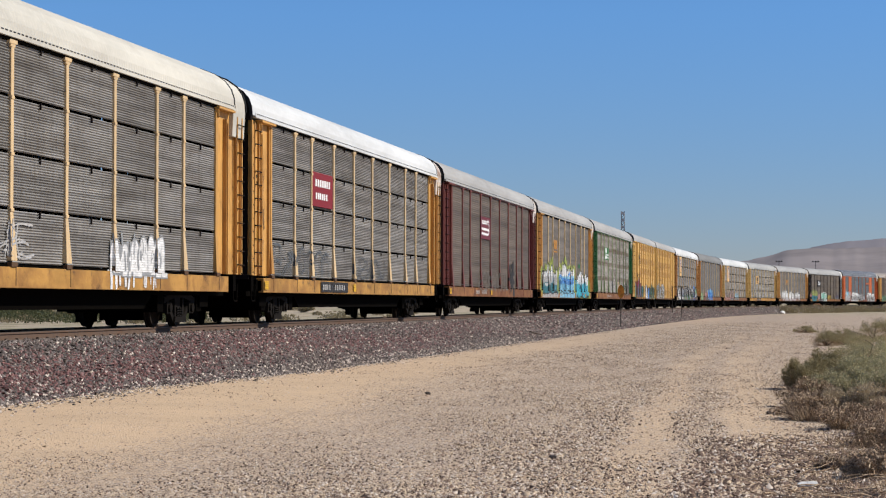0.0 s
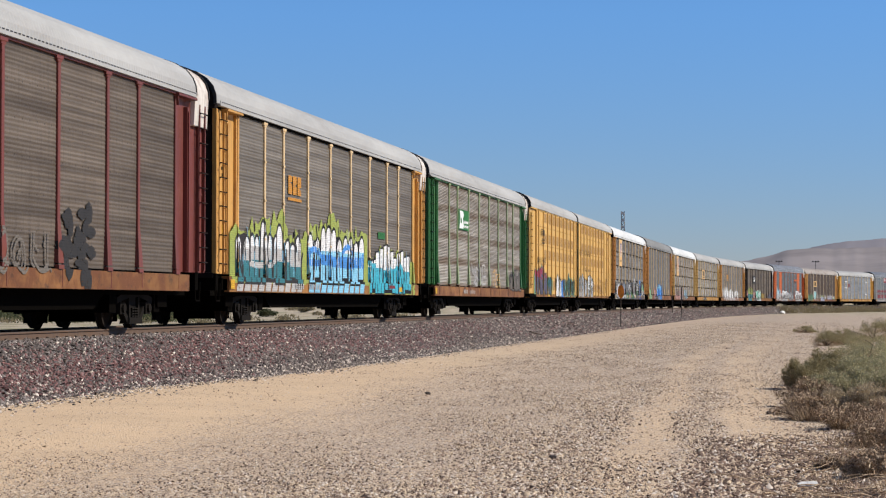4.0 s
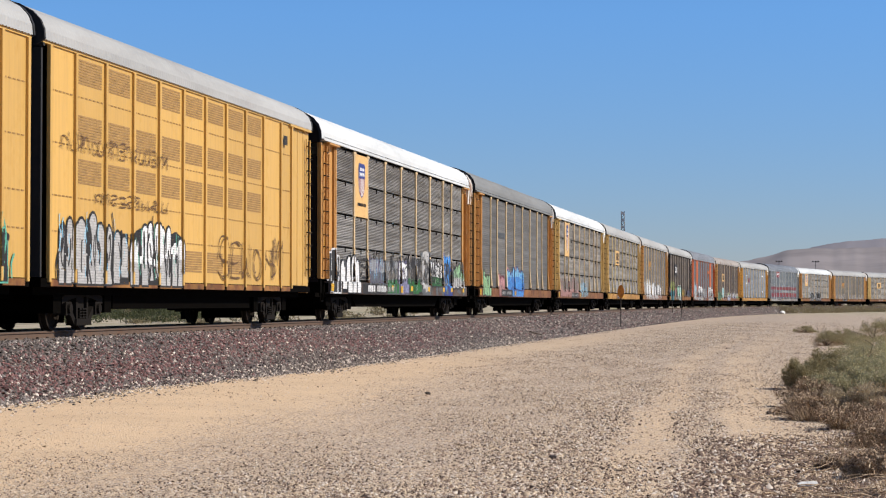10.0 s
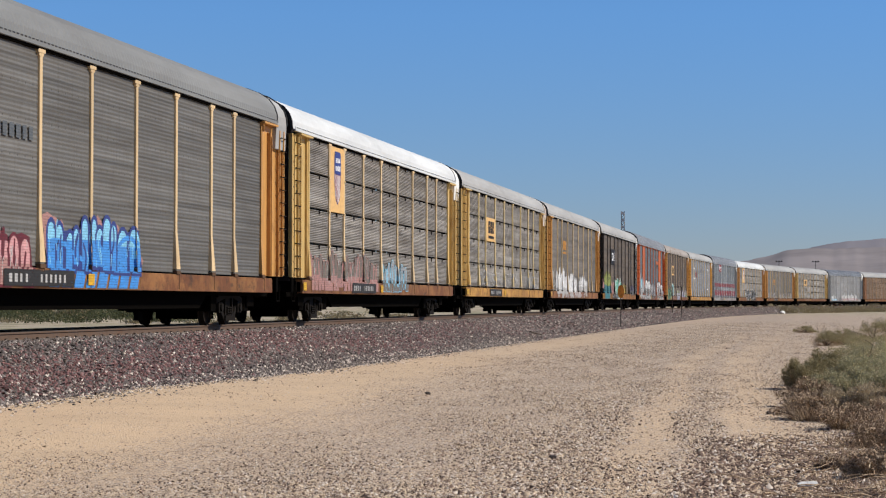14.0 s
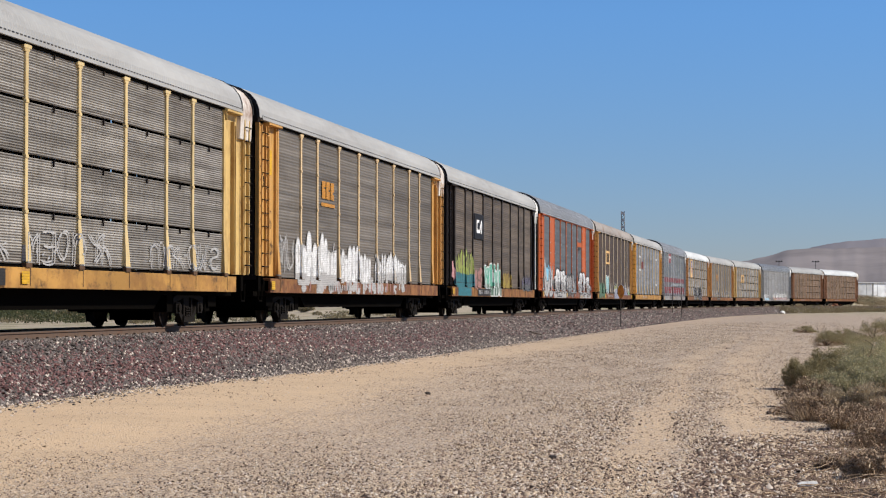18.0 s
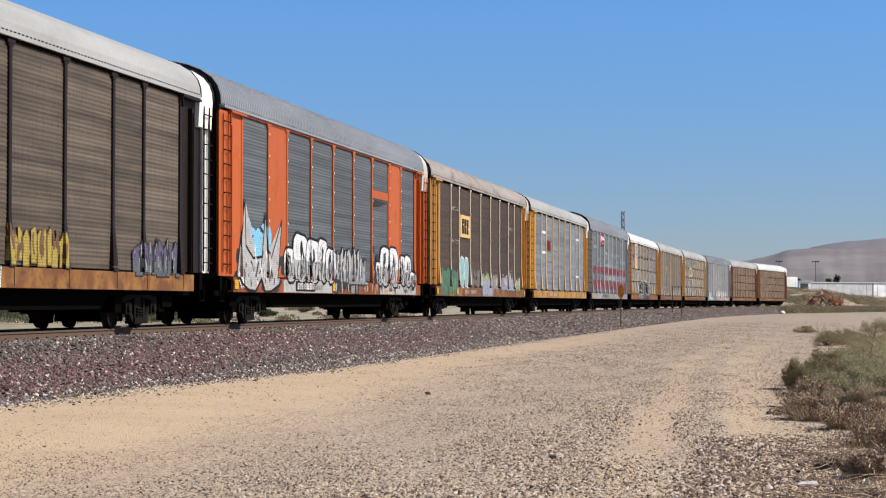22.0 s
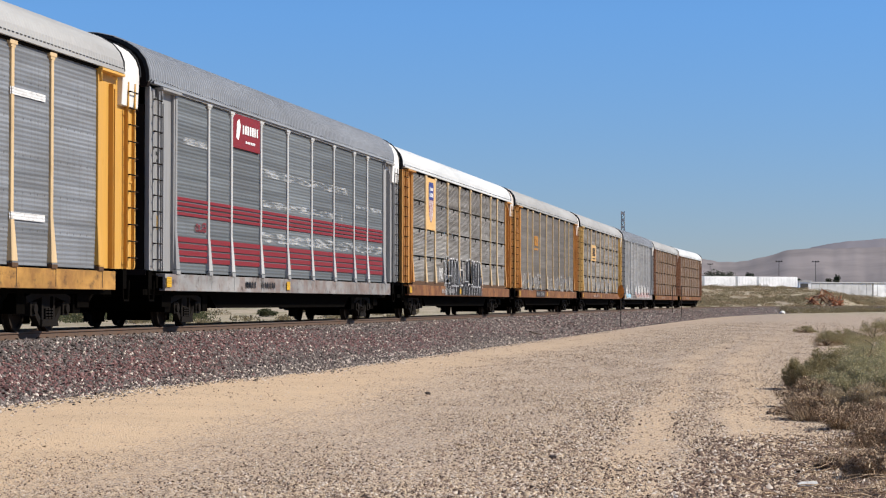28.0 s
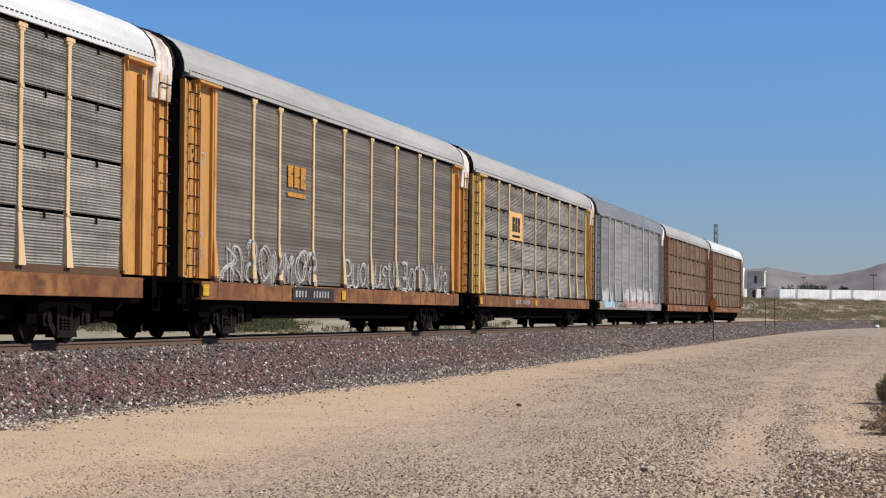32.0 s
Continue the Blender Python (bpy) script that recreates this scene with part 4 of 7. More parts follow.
            if len(q) >= 3:
                out.append((q, col, lay + 0.05))
        x, z, r = c + lean * h * 0.4 + rng.uniform(-0.1, 0.1) * w, m + h * rng.uniform(0.2, 0.45), 0.2 * w
        if ink:
            out.append(([(x + r * math.cos(a), z + 1.3 * r * math.sin(a)) for a in np.linspace(0, math.tau, 9)[:-1]], line, lay + 0.1))
        for k in range(ink):                               # strokes that part the letter's limbs
            x = c + w * rng.uniform(-0.75, 0.75)
            z = z0 + (z1 - z0) * rng.uniform(0.0, 0.25)
            ribbon(bow(x, z, x + w * rng.uniform(-0.35, 0.5), z + (z1 - z0) * rng.uniform(0.3, 0.7), rng.choice((-1, 1)) * rng.uniform(0.1, 0.3), 8), rng.uniform(0.03, 0.09), line, lay + 0.12 + 0.01 * k, out)
        for k in range(4 if inner else 0):
            x, z = c + w * rng.uniform(-0.6, 0.6), z0 + (z1 - z0) * rng.uniform(0.15, 0.6)
            ribbon(bow(x, z, x + w * rng.uniform(-0.3, 0.3), z + h * rng.uniform(0.3, 0.7), rng.uniform(-0.25, 0.25), 6), 0.03, inner, lay + 0.18, out)
        lay += 0.22
        paint_on(car, out, "graffiti_letter", label)


def run_off(car, u0, u1, paint, seed, n=8, label="paint drips on the sill"):
    """Paint that ran down over the sill."""
    rng, out = random.Random(seed), []
    for k in range(n):
        x = rng.uniform(u0, u1) - 14.445
        ribbon(bow(x, 1.04, x + rng.uniform(-0.1, 0.05), rng.uniform(0.72, 0.85), rng.uniform(-0.1, 0.1), 4), rng.uniform(0.04, 0.16), paint, 0.5 + 0.03 * k, out)
    paint_on(car, out, "graffiti", label)


def scrawl(car, u0, u1, z0, z1, n, paint, width=0.045, seed=1, label="", flat=None):
    """A tag in thin lines: the edges of hollow signs, with hooks and drips."""
    rng = random.Random(seed)
    y0, y1 = u0 - 14.445, u1 - 14.445
    step, out = (y1 - y0) / n, []
    for i in range(n):
        w, h = step * rng.uniform(0.9, 1.25), (z1 - z0) * rng.uniform(0.7, 1.0)
        by = y0 + step * i
        sk = rng.uniform(-0.05, 0.15)
        for k, g in enumerate(bent(rng)):
            for j, (sx, sz) in enumerate(((0, 0), (rng.uniform(0.10, 0.16) * w, rng.uniform(-0.08, 0.08) * h))):
                pts = [(by + w * px * 0.85 + sk * pz * h + sx + rng.uniform(-0.015, 0.015), z0 + h * (0.04 + 0.9 * pz) + sz) for px, pz in g]
                ribbon(pts, width * rng.uniform(0.6, 1.1), paint, 1 + 0.1 * i + 0.02 * k + 0.01 * j, out)
        for k in range(rng.choice((1, 2, 3))):
            a, b = by + rng.uniform(0.0, 0.9) * w, z0 + h * rng.uniform(0.1, 0.8)
            ribbon(bow(a, b, a + rng.uniform(-0.3, 0.3) * w, b + h * rng.uniform(-0.25, 0.3), rng.uniform(-0.3, 0.3), 5), width * 0.8, paint, 1.06 + 0.1 * i + 0.01 * k, out)
    paint_on(car, out, "graffiti", label, flat=flat)


def blocks(car, u0, u1, z0, z1, paints, ink, seed, label):
    """Tall upright fields of colour, sprayed edge to edge, with broken strokes inside."""
    rng = random.Random(seed)
    n = len(paints)
    step = (u1 - u0) / n
    for i, (p, q) in enumerate(zip(paints, ink)):
        a, top, out = u0 - 14.445 + step * i, z1 * rng.uniform(0.92, 1.02), []
        for k in range(7):                               # the field, its upper edge uneven
            b = a + step * k / 7
            t = top + rng.uniform(-0.14, 0.1)
            out.append(([(b - 0.02, z0), (b + step / 7 + 0.02, z0), (b + step / 7 + 0.03, t), (b - 0.03, t + rng.uniform(-0.05, 0.05))], p, 0.1 + 0.02 * k))
        for g in bent(rng) + bent(rng):
            ribbon([(a + step * (0.12 + 0.76 * x), z0 + 0.25 + (top - z0 - 0.35) * z) for x, z in g], step * rng.uniform(0.10, 0.2), q, 0.6 + 0.1 * rng.random(), out)
        for k in range(9):
            x, z = a + step * rng.uniform(0.05, 0.9), rng.uniform(z0 + 0.1, top - 0.2)
            ribbon(bow(x, z, x + rng.uniform(-0.25, 0.25), z + rng.uniform(0.1, 0.4), rng.uniform(-0.3, 0.3), 5), 0.035, rng.choice(("black", "white", q)), 0.9 + 0.03 * k, out)
        paint_on(car, out, "graffiti_field", label)


def haze_paint(car, u0, u1, z0, z1, paint, seed, n=26, label="rubbed patch of sprayed paint"):
    """A rubbed, uneven patch of paint."""
    rng = random.Random(seed)
    out = []
    for i in range(n):
        y, z = rng.uniform(u0, u1) - 14.445, rng.uniform(z0, z1)
        w, h = rng.uniform(0.15, 0.45), rng.uniform(0.08, 0.30)
        out.append(([(y + w * math.cos(a) * rng.uniform(0.6, 1), z + h * math.sin(a) * rng.uniform(0.6, 1)) for a in np.linspace(0, math.tau, 9)[:-1]], paint, 0.1 + 0.7 * i / n))
    paint_on(car, out, "graffiti", label)


def rect(u0, u1, z0, z1):
    return [(u0 - 14.445, z0), (u1 - 14.445, z0), (u1 - 14.445, z1), (u0 - 14.445, z1)]


def bars(u0, u1, z0, z1, n, paint, layer=1, seed=3, wide=(0.72, 0.9)):
    """Writing too small to read, as plain bars."""
    rng = random.Random(seed)
    out, step = [], (u1 - u0) / n
    for i in range(n):
        out.append((rect(u0 + step * (i + 0.12), u0 + step * (i + rng.uniform(*wide)), z0, z1), paint, layer))
    return out


def board(car, u0, u1, z0, z1, paint, marks, label):
    """A flat sign plate fixed over the screens, with its marks."""
    y0, y1 = u0 - 14.445, u1 - 14.445
    s = Solid().box(1.40, 1.47, y0, y1, z0, z1)
    b = part("sign_plate", s.done("sign_plate", M["b_" + paint], 0.004), car, label=label)
    if marks:
        paint_on(b, marks, "sign_mark", flat=1.4745)


def mark_three(u, z, w, h, paint):
    """Three notched blocks side by side: a plain stand-in for a company's mark."""
    out, s = [], w / 3
    for i in range(3):
        a = u + s * (i + 0.08)
        b = a + s * 0.8
        m = z + h * (0.62, 0.5, 0.38)[i]
        q = [(a, z), (b, z), (b, m - 0.08 * h), (b - 0.45 * s, m), (b, m + 0.08 * h), (b, z + h), (a, z + h)]
        out.append(([(p - 14.445, r) for p, r in q], paint, 1 + 0.1 * i))
    return out


def shield(u, z, w, h):
    """A shield: dark-blue head with two pale bars, red and white stripes below."""
    def half(k, t):
        if t > 0.93:
            return 0.42
        if t > 0.62:
            return 0.5
        return 0.5 * math.sqrt(max(0.0, 1 - (1 - t / 0.62) ** 2.2)) if t < 0.62 else 0.5
    ts = np.linspace(0.0, 1.0, 15)
    o = [(u + w * half(0, t) - 14.445, z + h * t) for t in ts] + [(u - w * half(0, t) - 14.445, z + h * t) for t in ts[::-1]]
    out = [(grow(o, 0.03), "navy", 0), (o, "white", 1)]
    for i in range(5):
        a = u - w / 2 + w * (i + 0.25) / 5
        c = clip(o, a - 14.445, a + w * 0.1 - 14.445, z, z + 0.58 * h)
        if c:
            out.append((c, "red", 2))
    out.append((clip(o, -20, 20, z + 0.56 * h, z + 1.2 * h), "navy", 2))
    out += bars(u - 0.36 * w, u + 0.36 * w, z + 0.80 * h, z + 0.89 * h, 5, "white", 3) + bars(u - 0.4 * w, u + 0.4 * w, z + 0.64 * h, z + 0.74 * h, 7, "white", 3, 4)
    return out


def rack_car(label, paint, screen, roof, sill, style="lined", cap="cap", rib=0.16, post="post_tan", chord="under", hangers=False, rise=1.14, tail=None):
    """A closed car-carrier wagon, its middle at the origin and its top of rail at z = 0; +Y is away along the track."""
    car = thing("autorack_railcar", label, "railcar", "cars of the train")
    P, S, R = M[paint], M[screen], M[roof]
    PO = M[post or paint]
    # side screens, posts and frames
    rows, rh = (4, (TOP - LOW) / 4) if style in ("lined", "banded") else (1, TOP - LOW)
    for a, b in zip(POSTS[:-1], POSTS[1:]):
        w = b - a - 0.02
        for r in range(rows):
            g = 0.055 if style == "lined" else 0.0
            me = corrugated(w, rh - g, {"lined": 19, "banded": 17, "old": 48}[style], S, {"lined": 0.026, "banded": 0.024, "old": 0.010}[style])
            part("side_panel", me, car, (1.418, (a + b) / 2, LOW + r * rh + g))
            if hangers or style == "lined":
                def hang():
                    return Solid().box(0, 0.03, -0.018, 0.018, -0.11, 0.02).done("hanger", M["dark_end"])
                part("hanger", cached("hang", hang), car, (1.437, (a + b) / 2, LOW + (r + 1) * rh))
        me = corrugated(w + 0.04, TOP - LOW, 24, S, 0.02)
        part("side_panel", me, car, (-1.418, (a + b) / 2, LOW))
    for y in POSTS:
        edge = abs(y) > 11
        part("side_post", post_mesh(P if edge else PO, not edge), car, (0, y, LOW))
        o = part("side_post", post_mesh(P if edge else PO, not edge), car, (0, y, LOW))
        o.rotation_euler = (0, 0, math.pi)
        if not hangers:
            part("post_foot", post_foot(paint if paint in ("grey", "orange", "maroon", "black") else "foot"), car, (1.522, y, LOW), "grimy, shade-browned foot of a post")
    if paint == "orange":
        bolt = cached("bolt", lambda: Solid().box(0, 0.02, -0.05, 0.05, -0.03, 0.03).done("bolt_plate", M["galvanised"]))
        for y in POSTS[1:-1]:
            for r in range(7):
                part("bolt_plate", bolt, car, (post_front(LOW + 0.35 + r * 0.56), y, LOW + 0.35 + r * 0.56))
    if style == "lined" or paint == "yellow":
        grip = cached(("grip", post or paint), lambda: Solid().box(-0.03, 0.012, -0.075, 0.075, -0.035, 0.03).done("post_clip", PO, 0.006))
        for y in POSTS[1:-1]:
            for r in (1, 2, 3):
                part("post_clip", grip, car, (post_front(LOW + r * 0.99), y, LOW + r * 0.99))

    # in its default black it stands for the shaded slot under the eave
    def chord_mesh():
        return Solid().box(1.40, 1.475, -12.1, 12.1, TOP, 5.075).box(-1.475, -1.40, -12.1, 12.1, TOP, 5.075).done("top_chord", M[chord])
    part("top_chord", cached(("chord", chord), chord_mesh), car)
    eave = cached(("eave", roof), lambda: Solid().box(1.42, 1.525, -13.9, 13.4, 5.077, 5.20).done("eave", R, 0.004))
    part("eave", eave, car)

    # dark dashes imitate the serrated shadow where the roof ribs end
    def eave_shadow_mesh():
        lip = Solid()
        for y in np.arange(-13.8, 13.3, 0.2):
            lip.box(1.51, 1.531, y, y + 0.12, 5.158, 5.18)
        return lip.done("roof_lip", M["rubber"])
    tagged(part("roof_lip", cached("lip", eave_shadow_mesh), car, label="dark dashes for the serrated shadow under the roof sheets' ends"), kind="stuff")

    def sill_mesh():
        o = [(1.50, 0.69), (1.50, 1.06), (1.30, 1.06), (1.30, 1.0), (1.44, 1.0), (1.44, 0.73), (1.36, 0.73), (1.36, 0.69)]
        return Solid().prism(o, -SILL_END, SILL_END, "y").done("side_sill", M[sill], 0.006)
    part("side_sill", cached(("sill", sill), sill_mesh), car, label="dented, rust-streaked side sill")
    o = part("side_sill", cached(("sill", sill), sill_mesh), car)
    o.rotation_euler = (0, 0, math.pi)
    # dark strip stands in for shadow in the gap above the sill
    part("foot_channel", cached(("foot", hangers), lambda: Solid().box(1.40, 1.445, -11.95, 11.95, 1.06, 1.21 if hangers else 1.10).done("foot_channel", M["foot" if hangers else "under"])), car, label="dark strip for the shaded, grimy gap at the screens' foot")
    rng = random.Random(len(label))

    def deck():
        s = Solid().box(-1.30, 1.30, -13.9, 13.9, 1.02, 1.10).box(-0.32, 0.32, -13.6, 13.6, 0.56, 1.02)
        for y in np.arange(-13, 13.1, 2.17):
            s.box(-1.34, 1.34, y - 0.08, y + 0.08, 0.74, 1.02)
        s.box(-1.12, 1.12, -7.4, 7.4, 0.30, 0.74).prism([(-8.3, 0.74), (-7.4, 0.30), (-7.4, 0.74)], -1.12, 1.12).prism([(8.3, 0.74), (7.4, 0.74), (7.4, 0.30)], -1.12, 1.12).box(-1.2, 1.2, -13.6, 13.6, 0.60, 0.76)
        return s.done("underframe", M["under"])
    part("underframe", cached("deck", deck), car, label="greasy underframe, blackened for shade")

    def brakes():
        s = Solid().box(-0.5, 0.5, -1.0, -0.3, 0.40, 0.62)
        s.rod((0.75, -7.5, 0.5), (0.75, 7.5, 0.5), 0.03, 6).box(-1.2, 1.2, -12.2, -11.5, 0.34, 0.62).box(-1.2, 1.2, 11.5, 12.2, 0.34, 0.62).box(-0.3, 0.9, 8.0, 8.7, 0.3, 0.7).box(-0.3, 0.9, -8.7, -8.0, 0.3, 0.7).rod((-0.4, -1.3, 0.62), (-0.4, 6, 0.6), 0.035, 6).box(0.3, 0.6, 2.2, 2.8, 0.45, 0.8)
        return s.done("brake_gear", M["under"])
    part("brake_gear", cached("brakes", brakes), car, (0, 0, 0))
    # roof and ends
    part("roof", roof_mesh(27.66, R, rib, rise), car, (0, -0.41, 0), label=R.name.replace("_", " ") + " of ribbed sheet")
    for k in (-1, 1):
        if k > 0:
            part("end_cap", gable(13.42, 14.50, M[cap], 4.45, rise), car, label="rust-marked end cap under the roof's arch")
            part("roof_edge", arch(13.38, 13.43, 0.97, 1.012, M["rubber"], "roof_edge", rise), car, label="black rubber edge strip")
        else:
            part("end_cap", gable(-14.22, -14.05, M["dark_end"], 5.0, rise), car, label="shade-dark end wall under the roof's arch")
        part("roof_edge", arch((14.5 if k > 0 else -14.245) - 0.02, (14.5 if k > 0 else -14.245) + 0.02, 0.96, 1.005, M["rubber"], "roof_rim", rise), car)

        def end_plate():
            return Solid().box(1.33, 1.37, -0.93, 0.93, 0, 3.9).done("end_plate", P)

        def flange():
            return Solid().box(1.372, 1.44, -0.04, 0.04, 0, 3.9).done("end_flange", M[tail] if tail and k > 0 and dy > 0 else P, 0.006)
        for dy in (-0.9, 0.9):
            part("end_flange", cached(("flange", paint, tail if k > 0 and dy > 0 else None), flange), car, (0, k * 13.0 + dy, 1.12))
        for x in (0, math.pi):
            part("end_plate", cached(("endplate", paint), end_plate), car, (0, k * 13.0, 1.12)).rotation_euler = (0, 0, x)

        def end_door():
            o = []
            for i in range(12):
                d = 0.05 if i % 2 else 0.02
                o += [(-1.3 + i * 0.2167, -d), (-1.3 + (i + 1) * 0.2167, -d)]
            return Solid().prism(o + [(1.3, 0.05), (-1.3, 0.05)], 0, 3.5, "z").done("end_door", M["dark_end"])
        part("door_track", cached("dtrack", lambda: Solid().box(-1.36, 1.36, -0.07, 0.03, -0.12, -0.004).done("door_track", M["dark_end"])), car, (0, k * 13.88, 1.14))
        part("end_door", cached("door", end_door), car, (0, k * 13.88, 1.14))

        def ledge():
            return Solid().box(1.36, 1.56, -0.72, 0.72, 0.02, 0.075).prism([(-0.68, 0.02), (-0.62, 0.02), (-0.62, -0.2)], 1.38, 1.52).done("end_ledge", P, 0.006)
        part("end_ledge", cached(("ledge", paint), ledge), car, (0, k * 12.62, 4.98))

        def frame_post():
            return Solid().box(1.37, 1.47, -0.05, 0.05, 0, 3.7).box(1.37, 1.5, -0.02, 0.02, 0, 3.6).done("corner_post", P)
        part("corner_post", cached(("corner", paint), frame_post), car, (0, k * 13.0 - 0.1, 1.12))

        def end_sill():
            s = Solid().box(-1.42, 1.42, -0.12, 0.12, 0.72, 1.12).box(1.34, 1.42, -0.05, 0.31, 0.46, 0.50)
            return s.rod((1.4, 0.29, 0.48), (1.4, 0.34, 0.9), 0.022, 5).rod((1.4, -0.03, 0.48), (1.4, -0.08, 0.9), 0.022, 5).done("end_sill", M["under"])
        part("end_sill", cached("esill", end_sill), car, (0, k * 13.8, 0))
        for side in (1, -1):
            ladder(car, -13.62 if k < 0 else 14.0, side, P)
        if k > 0:
            part("end_panel", cached(("end_panel", tail or paint), lambda: Solid().box(1.28, 1.34, 13.94, 14.52, 1.12, 4.6).box(1.34, 1.40, 14.47, 14.52, 1.12, 4.6).box(1.34, 1.36, 13.94, 14.46, 2.9, 2.95).done("end_panel", M[tail or paint], 0.006)), car)
        o = part("coupler", coupler_mesh(), car, (0, k * 14.03, 0))
        if k > 0:
            o.rotation_euler = (0, 0, math.pi)
        add_truck(car, k * 10.06)
    # reporting marks, as bars
    dark = sill == "sill_grey"
    r = bars(8.3, 9.4, 0.80, 0.95, 4, "black" if dark else "ash", 1, 2, (0.5, 0.68)) + bars(9.9, 11.4, 0.80, 0.95, 6, "black" if dark else "ash", 1, 4, (0.5, 0.68))
    r = [(rect(8.1, 11.8, 0.73, 1.03), "charcoal", 0)] * (0 if dark else rng.choice((0, 0, 1))) + r
    r += [(rect(u, u + 0.38, 0.77, 0.99), "yellow", 1) for u in rng.choice(((1.5, 12.6), (1.5,), (1.5, 6.2, 26.8)))]
    paint_on(car, r, "stencil", "worn stencilled marks and yellow reflector patches", flat=1.529)
    e = [(rect(1.25, 1.6, 2.0, 2.3), "yellow", 0.2)] + bars(1.15, 1.6, 3.6, 3.68, 4, "black" if paint not in ("black", "maroon", "green") else "white", 0.2) + \
        bars(1.2, 1.6, 3.45, 3.52, 3, "black" if paint not in ("black", "maroon", "green") else "white", 0.2)
    paint_on(car, e, "stencil", flat=1.376)
    return car


def vent_unit(first):
    """One half of a two-part yellow car carrier with pressed vent fields."""
    car = thing("articulated_rack_unit", "yellow ribbed-side car carrier unit with vent fields and a grey roof", "railcar", "cars of the train")
    P = M["boxcar_yellow"]
    edges = [-10.5] + [-9.06 + 1.825 * i for i in range(9)] + [7.4, 8.6]         # vented panels, blank ones at the ends
    if first:
        edges = [-8.4, -7.35] + [-5.42 + 1.86 * i for i in range(9)] + [10.75]
    rib = cached("f_rib", lambda: Solid().prism([(-0.05, -0.05), (0.05, -0.05), (0.06, 4.32), (-0.06, 4.32)], -0.02, 0.06).done("side_rib", P, 0.008))

    # raised bars in shadow brown are put in place of open slits
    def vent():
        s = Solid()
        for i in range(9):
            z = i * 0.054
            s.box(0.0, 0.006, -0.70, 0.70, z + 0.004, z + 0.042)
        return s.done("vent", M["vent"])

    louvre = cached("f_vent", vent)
    for i, (a, b) in enumerate(zip(edges[:-1], edges[1:])):
        y, wide = (a + b) / 2, b - a
        sheet = cached(("f_sheet", round(wide, 3)), lambda: Solid().box(-0.03, 0.0, -wide / 2, wide / 2, 0, 4.34).done("side_sheet", P))
        part("side_sheet", sheet, car, (1.45, y, 0.88))
        o = part("side_sheet", sheet, car, (-1.45, y, 0.88))
        o.rotation_euler = (0, 0, math.pi)
        low_panel = cached(("f_low", round(wide, 3)), lambda: Solid().box(1.462, 1.478, 0.10 - wide / 2, wide / 2 - 0.10, 0.735, 0.862).done("sill_panel", M["sill_yellow"], 0.004))
        part("sill_panel", low_panel, car, (0, y, 0))
        if wide > 1.8 and (i >= 2 if first else i <= 8):
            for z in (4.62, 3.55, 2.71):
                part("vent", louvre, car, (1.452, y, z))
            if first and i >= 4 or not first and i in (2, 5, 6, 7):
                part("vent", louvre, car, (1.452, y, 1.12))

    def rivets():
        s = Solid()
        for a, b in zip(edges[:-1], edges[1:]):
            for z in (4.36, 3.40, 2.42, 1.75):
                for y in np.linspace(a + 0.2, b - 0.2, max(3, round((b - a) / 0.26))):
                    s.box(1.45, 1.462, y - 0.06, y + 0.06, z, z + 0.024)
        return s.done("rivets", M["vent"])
    tagged(part("rivets", cached(("f_rivets", first), rivets), car, label="rows of brown bars drawn for shaded slots and rivets"), kind="stuff")
    for y in edges:
        part("side_rib", rib, car, (1.45, y, 0.86))
        o = part("side_rib", rib, car, (-1.45, y, 0.86))
        o.rotation_euler = (0, 0, math.pi)

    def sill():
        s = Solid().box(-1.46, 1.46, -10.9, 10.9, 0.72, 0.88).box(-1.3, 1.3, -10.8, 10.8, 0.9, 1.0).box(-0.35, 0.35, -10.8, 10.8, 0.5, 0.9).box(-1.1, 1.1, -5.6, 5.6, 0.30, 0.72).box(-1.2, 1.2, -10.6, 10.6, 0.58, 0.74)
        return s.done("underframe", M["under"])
    part("underframe", cached("f_sill", sill), car, label="greasy underframe, blackened for shade")
    part("roof", roof_mesh(21.8, M["roof_grey"], 0.16, 1.0), car, (0, 0, 0.11), label="ribbed grey sheet roof")
    part("top_chord", cached("f_chord", lambda: Solid().box(1.40, 1.48, -10.9, 10.9, 5.18, 5.25).box(-1.48, -1.40, -10.9, 10.9, 5.18, 5.25).done("top_chord", P)), car)
    for k in (-1, 1):
        outer = (k < 0) == first
        part("roof_edge", arch(k * 10.92 - 0.04, k * 10.92 + 0.04, 0.9, 1.01, M["rubber"], "roof_edge"), car, (0, 0, 0.11))

        def end_wall():
            return Solid().box(-1.44, 1.44, -0.04, 0.04, 0.9, 5.1).prism([(x * 0.98, z) for x, z in ROOF], -0.04, 0.04, "y").done("end_wall", P if outer else M["rubber"])
        part("end_wall", cached(("f_end", outer), end_wall), car, (0, k * (10.15 if outer else 10.85), 0))
        if outer:
            ep = cached("f_plate", lambda: Solid().box(1.38, 1.43, -1.3, 1.3, 0.9, 5.15).box(1.38, 1.44, -0.06, 0.06, 0.9, 5.15).box(1.38, 1.52, -1.2, 1.3, 5.16, 5.22).done("end_plate", P))
            part("end_plate", ep, car, (0, k * 9.5, 0))
            part("end_plate", ep, car, (0, k * 9.5, 0)).rotation_euler = (0, 0, math.pi)
            ladder(car, k * 10.55, 1, P)
            ladder(car, k * 10.55, -1, P)
            part("end_sill", cached("f_esill", lambda: Solid().box(-1.42, 1.42, -0.12, 0.12, 0.7, 1.05).done("end_sill", M["amber"])), car, (0, k * 10.7, 0))
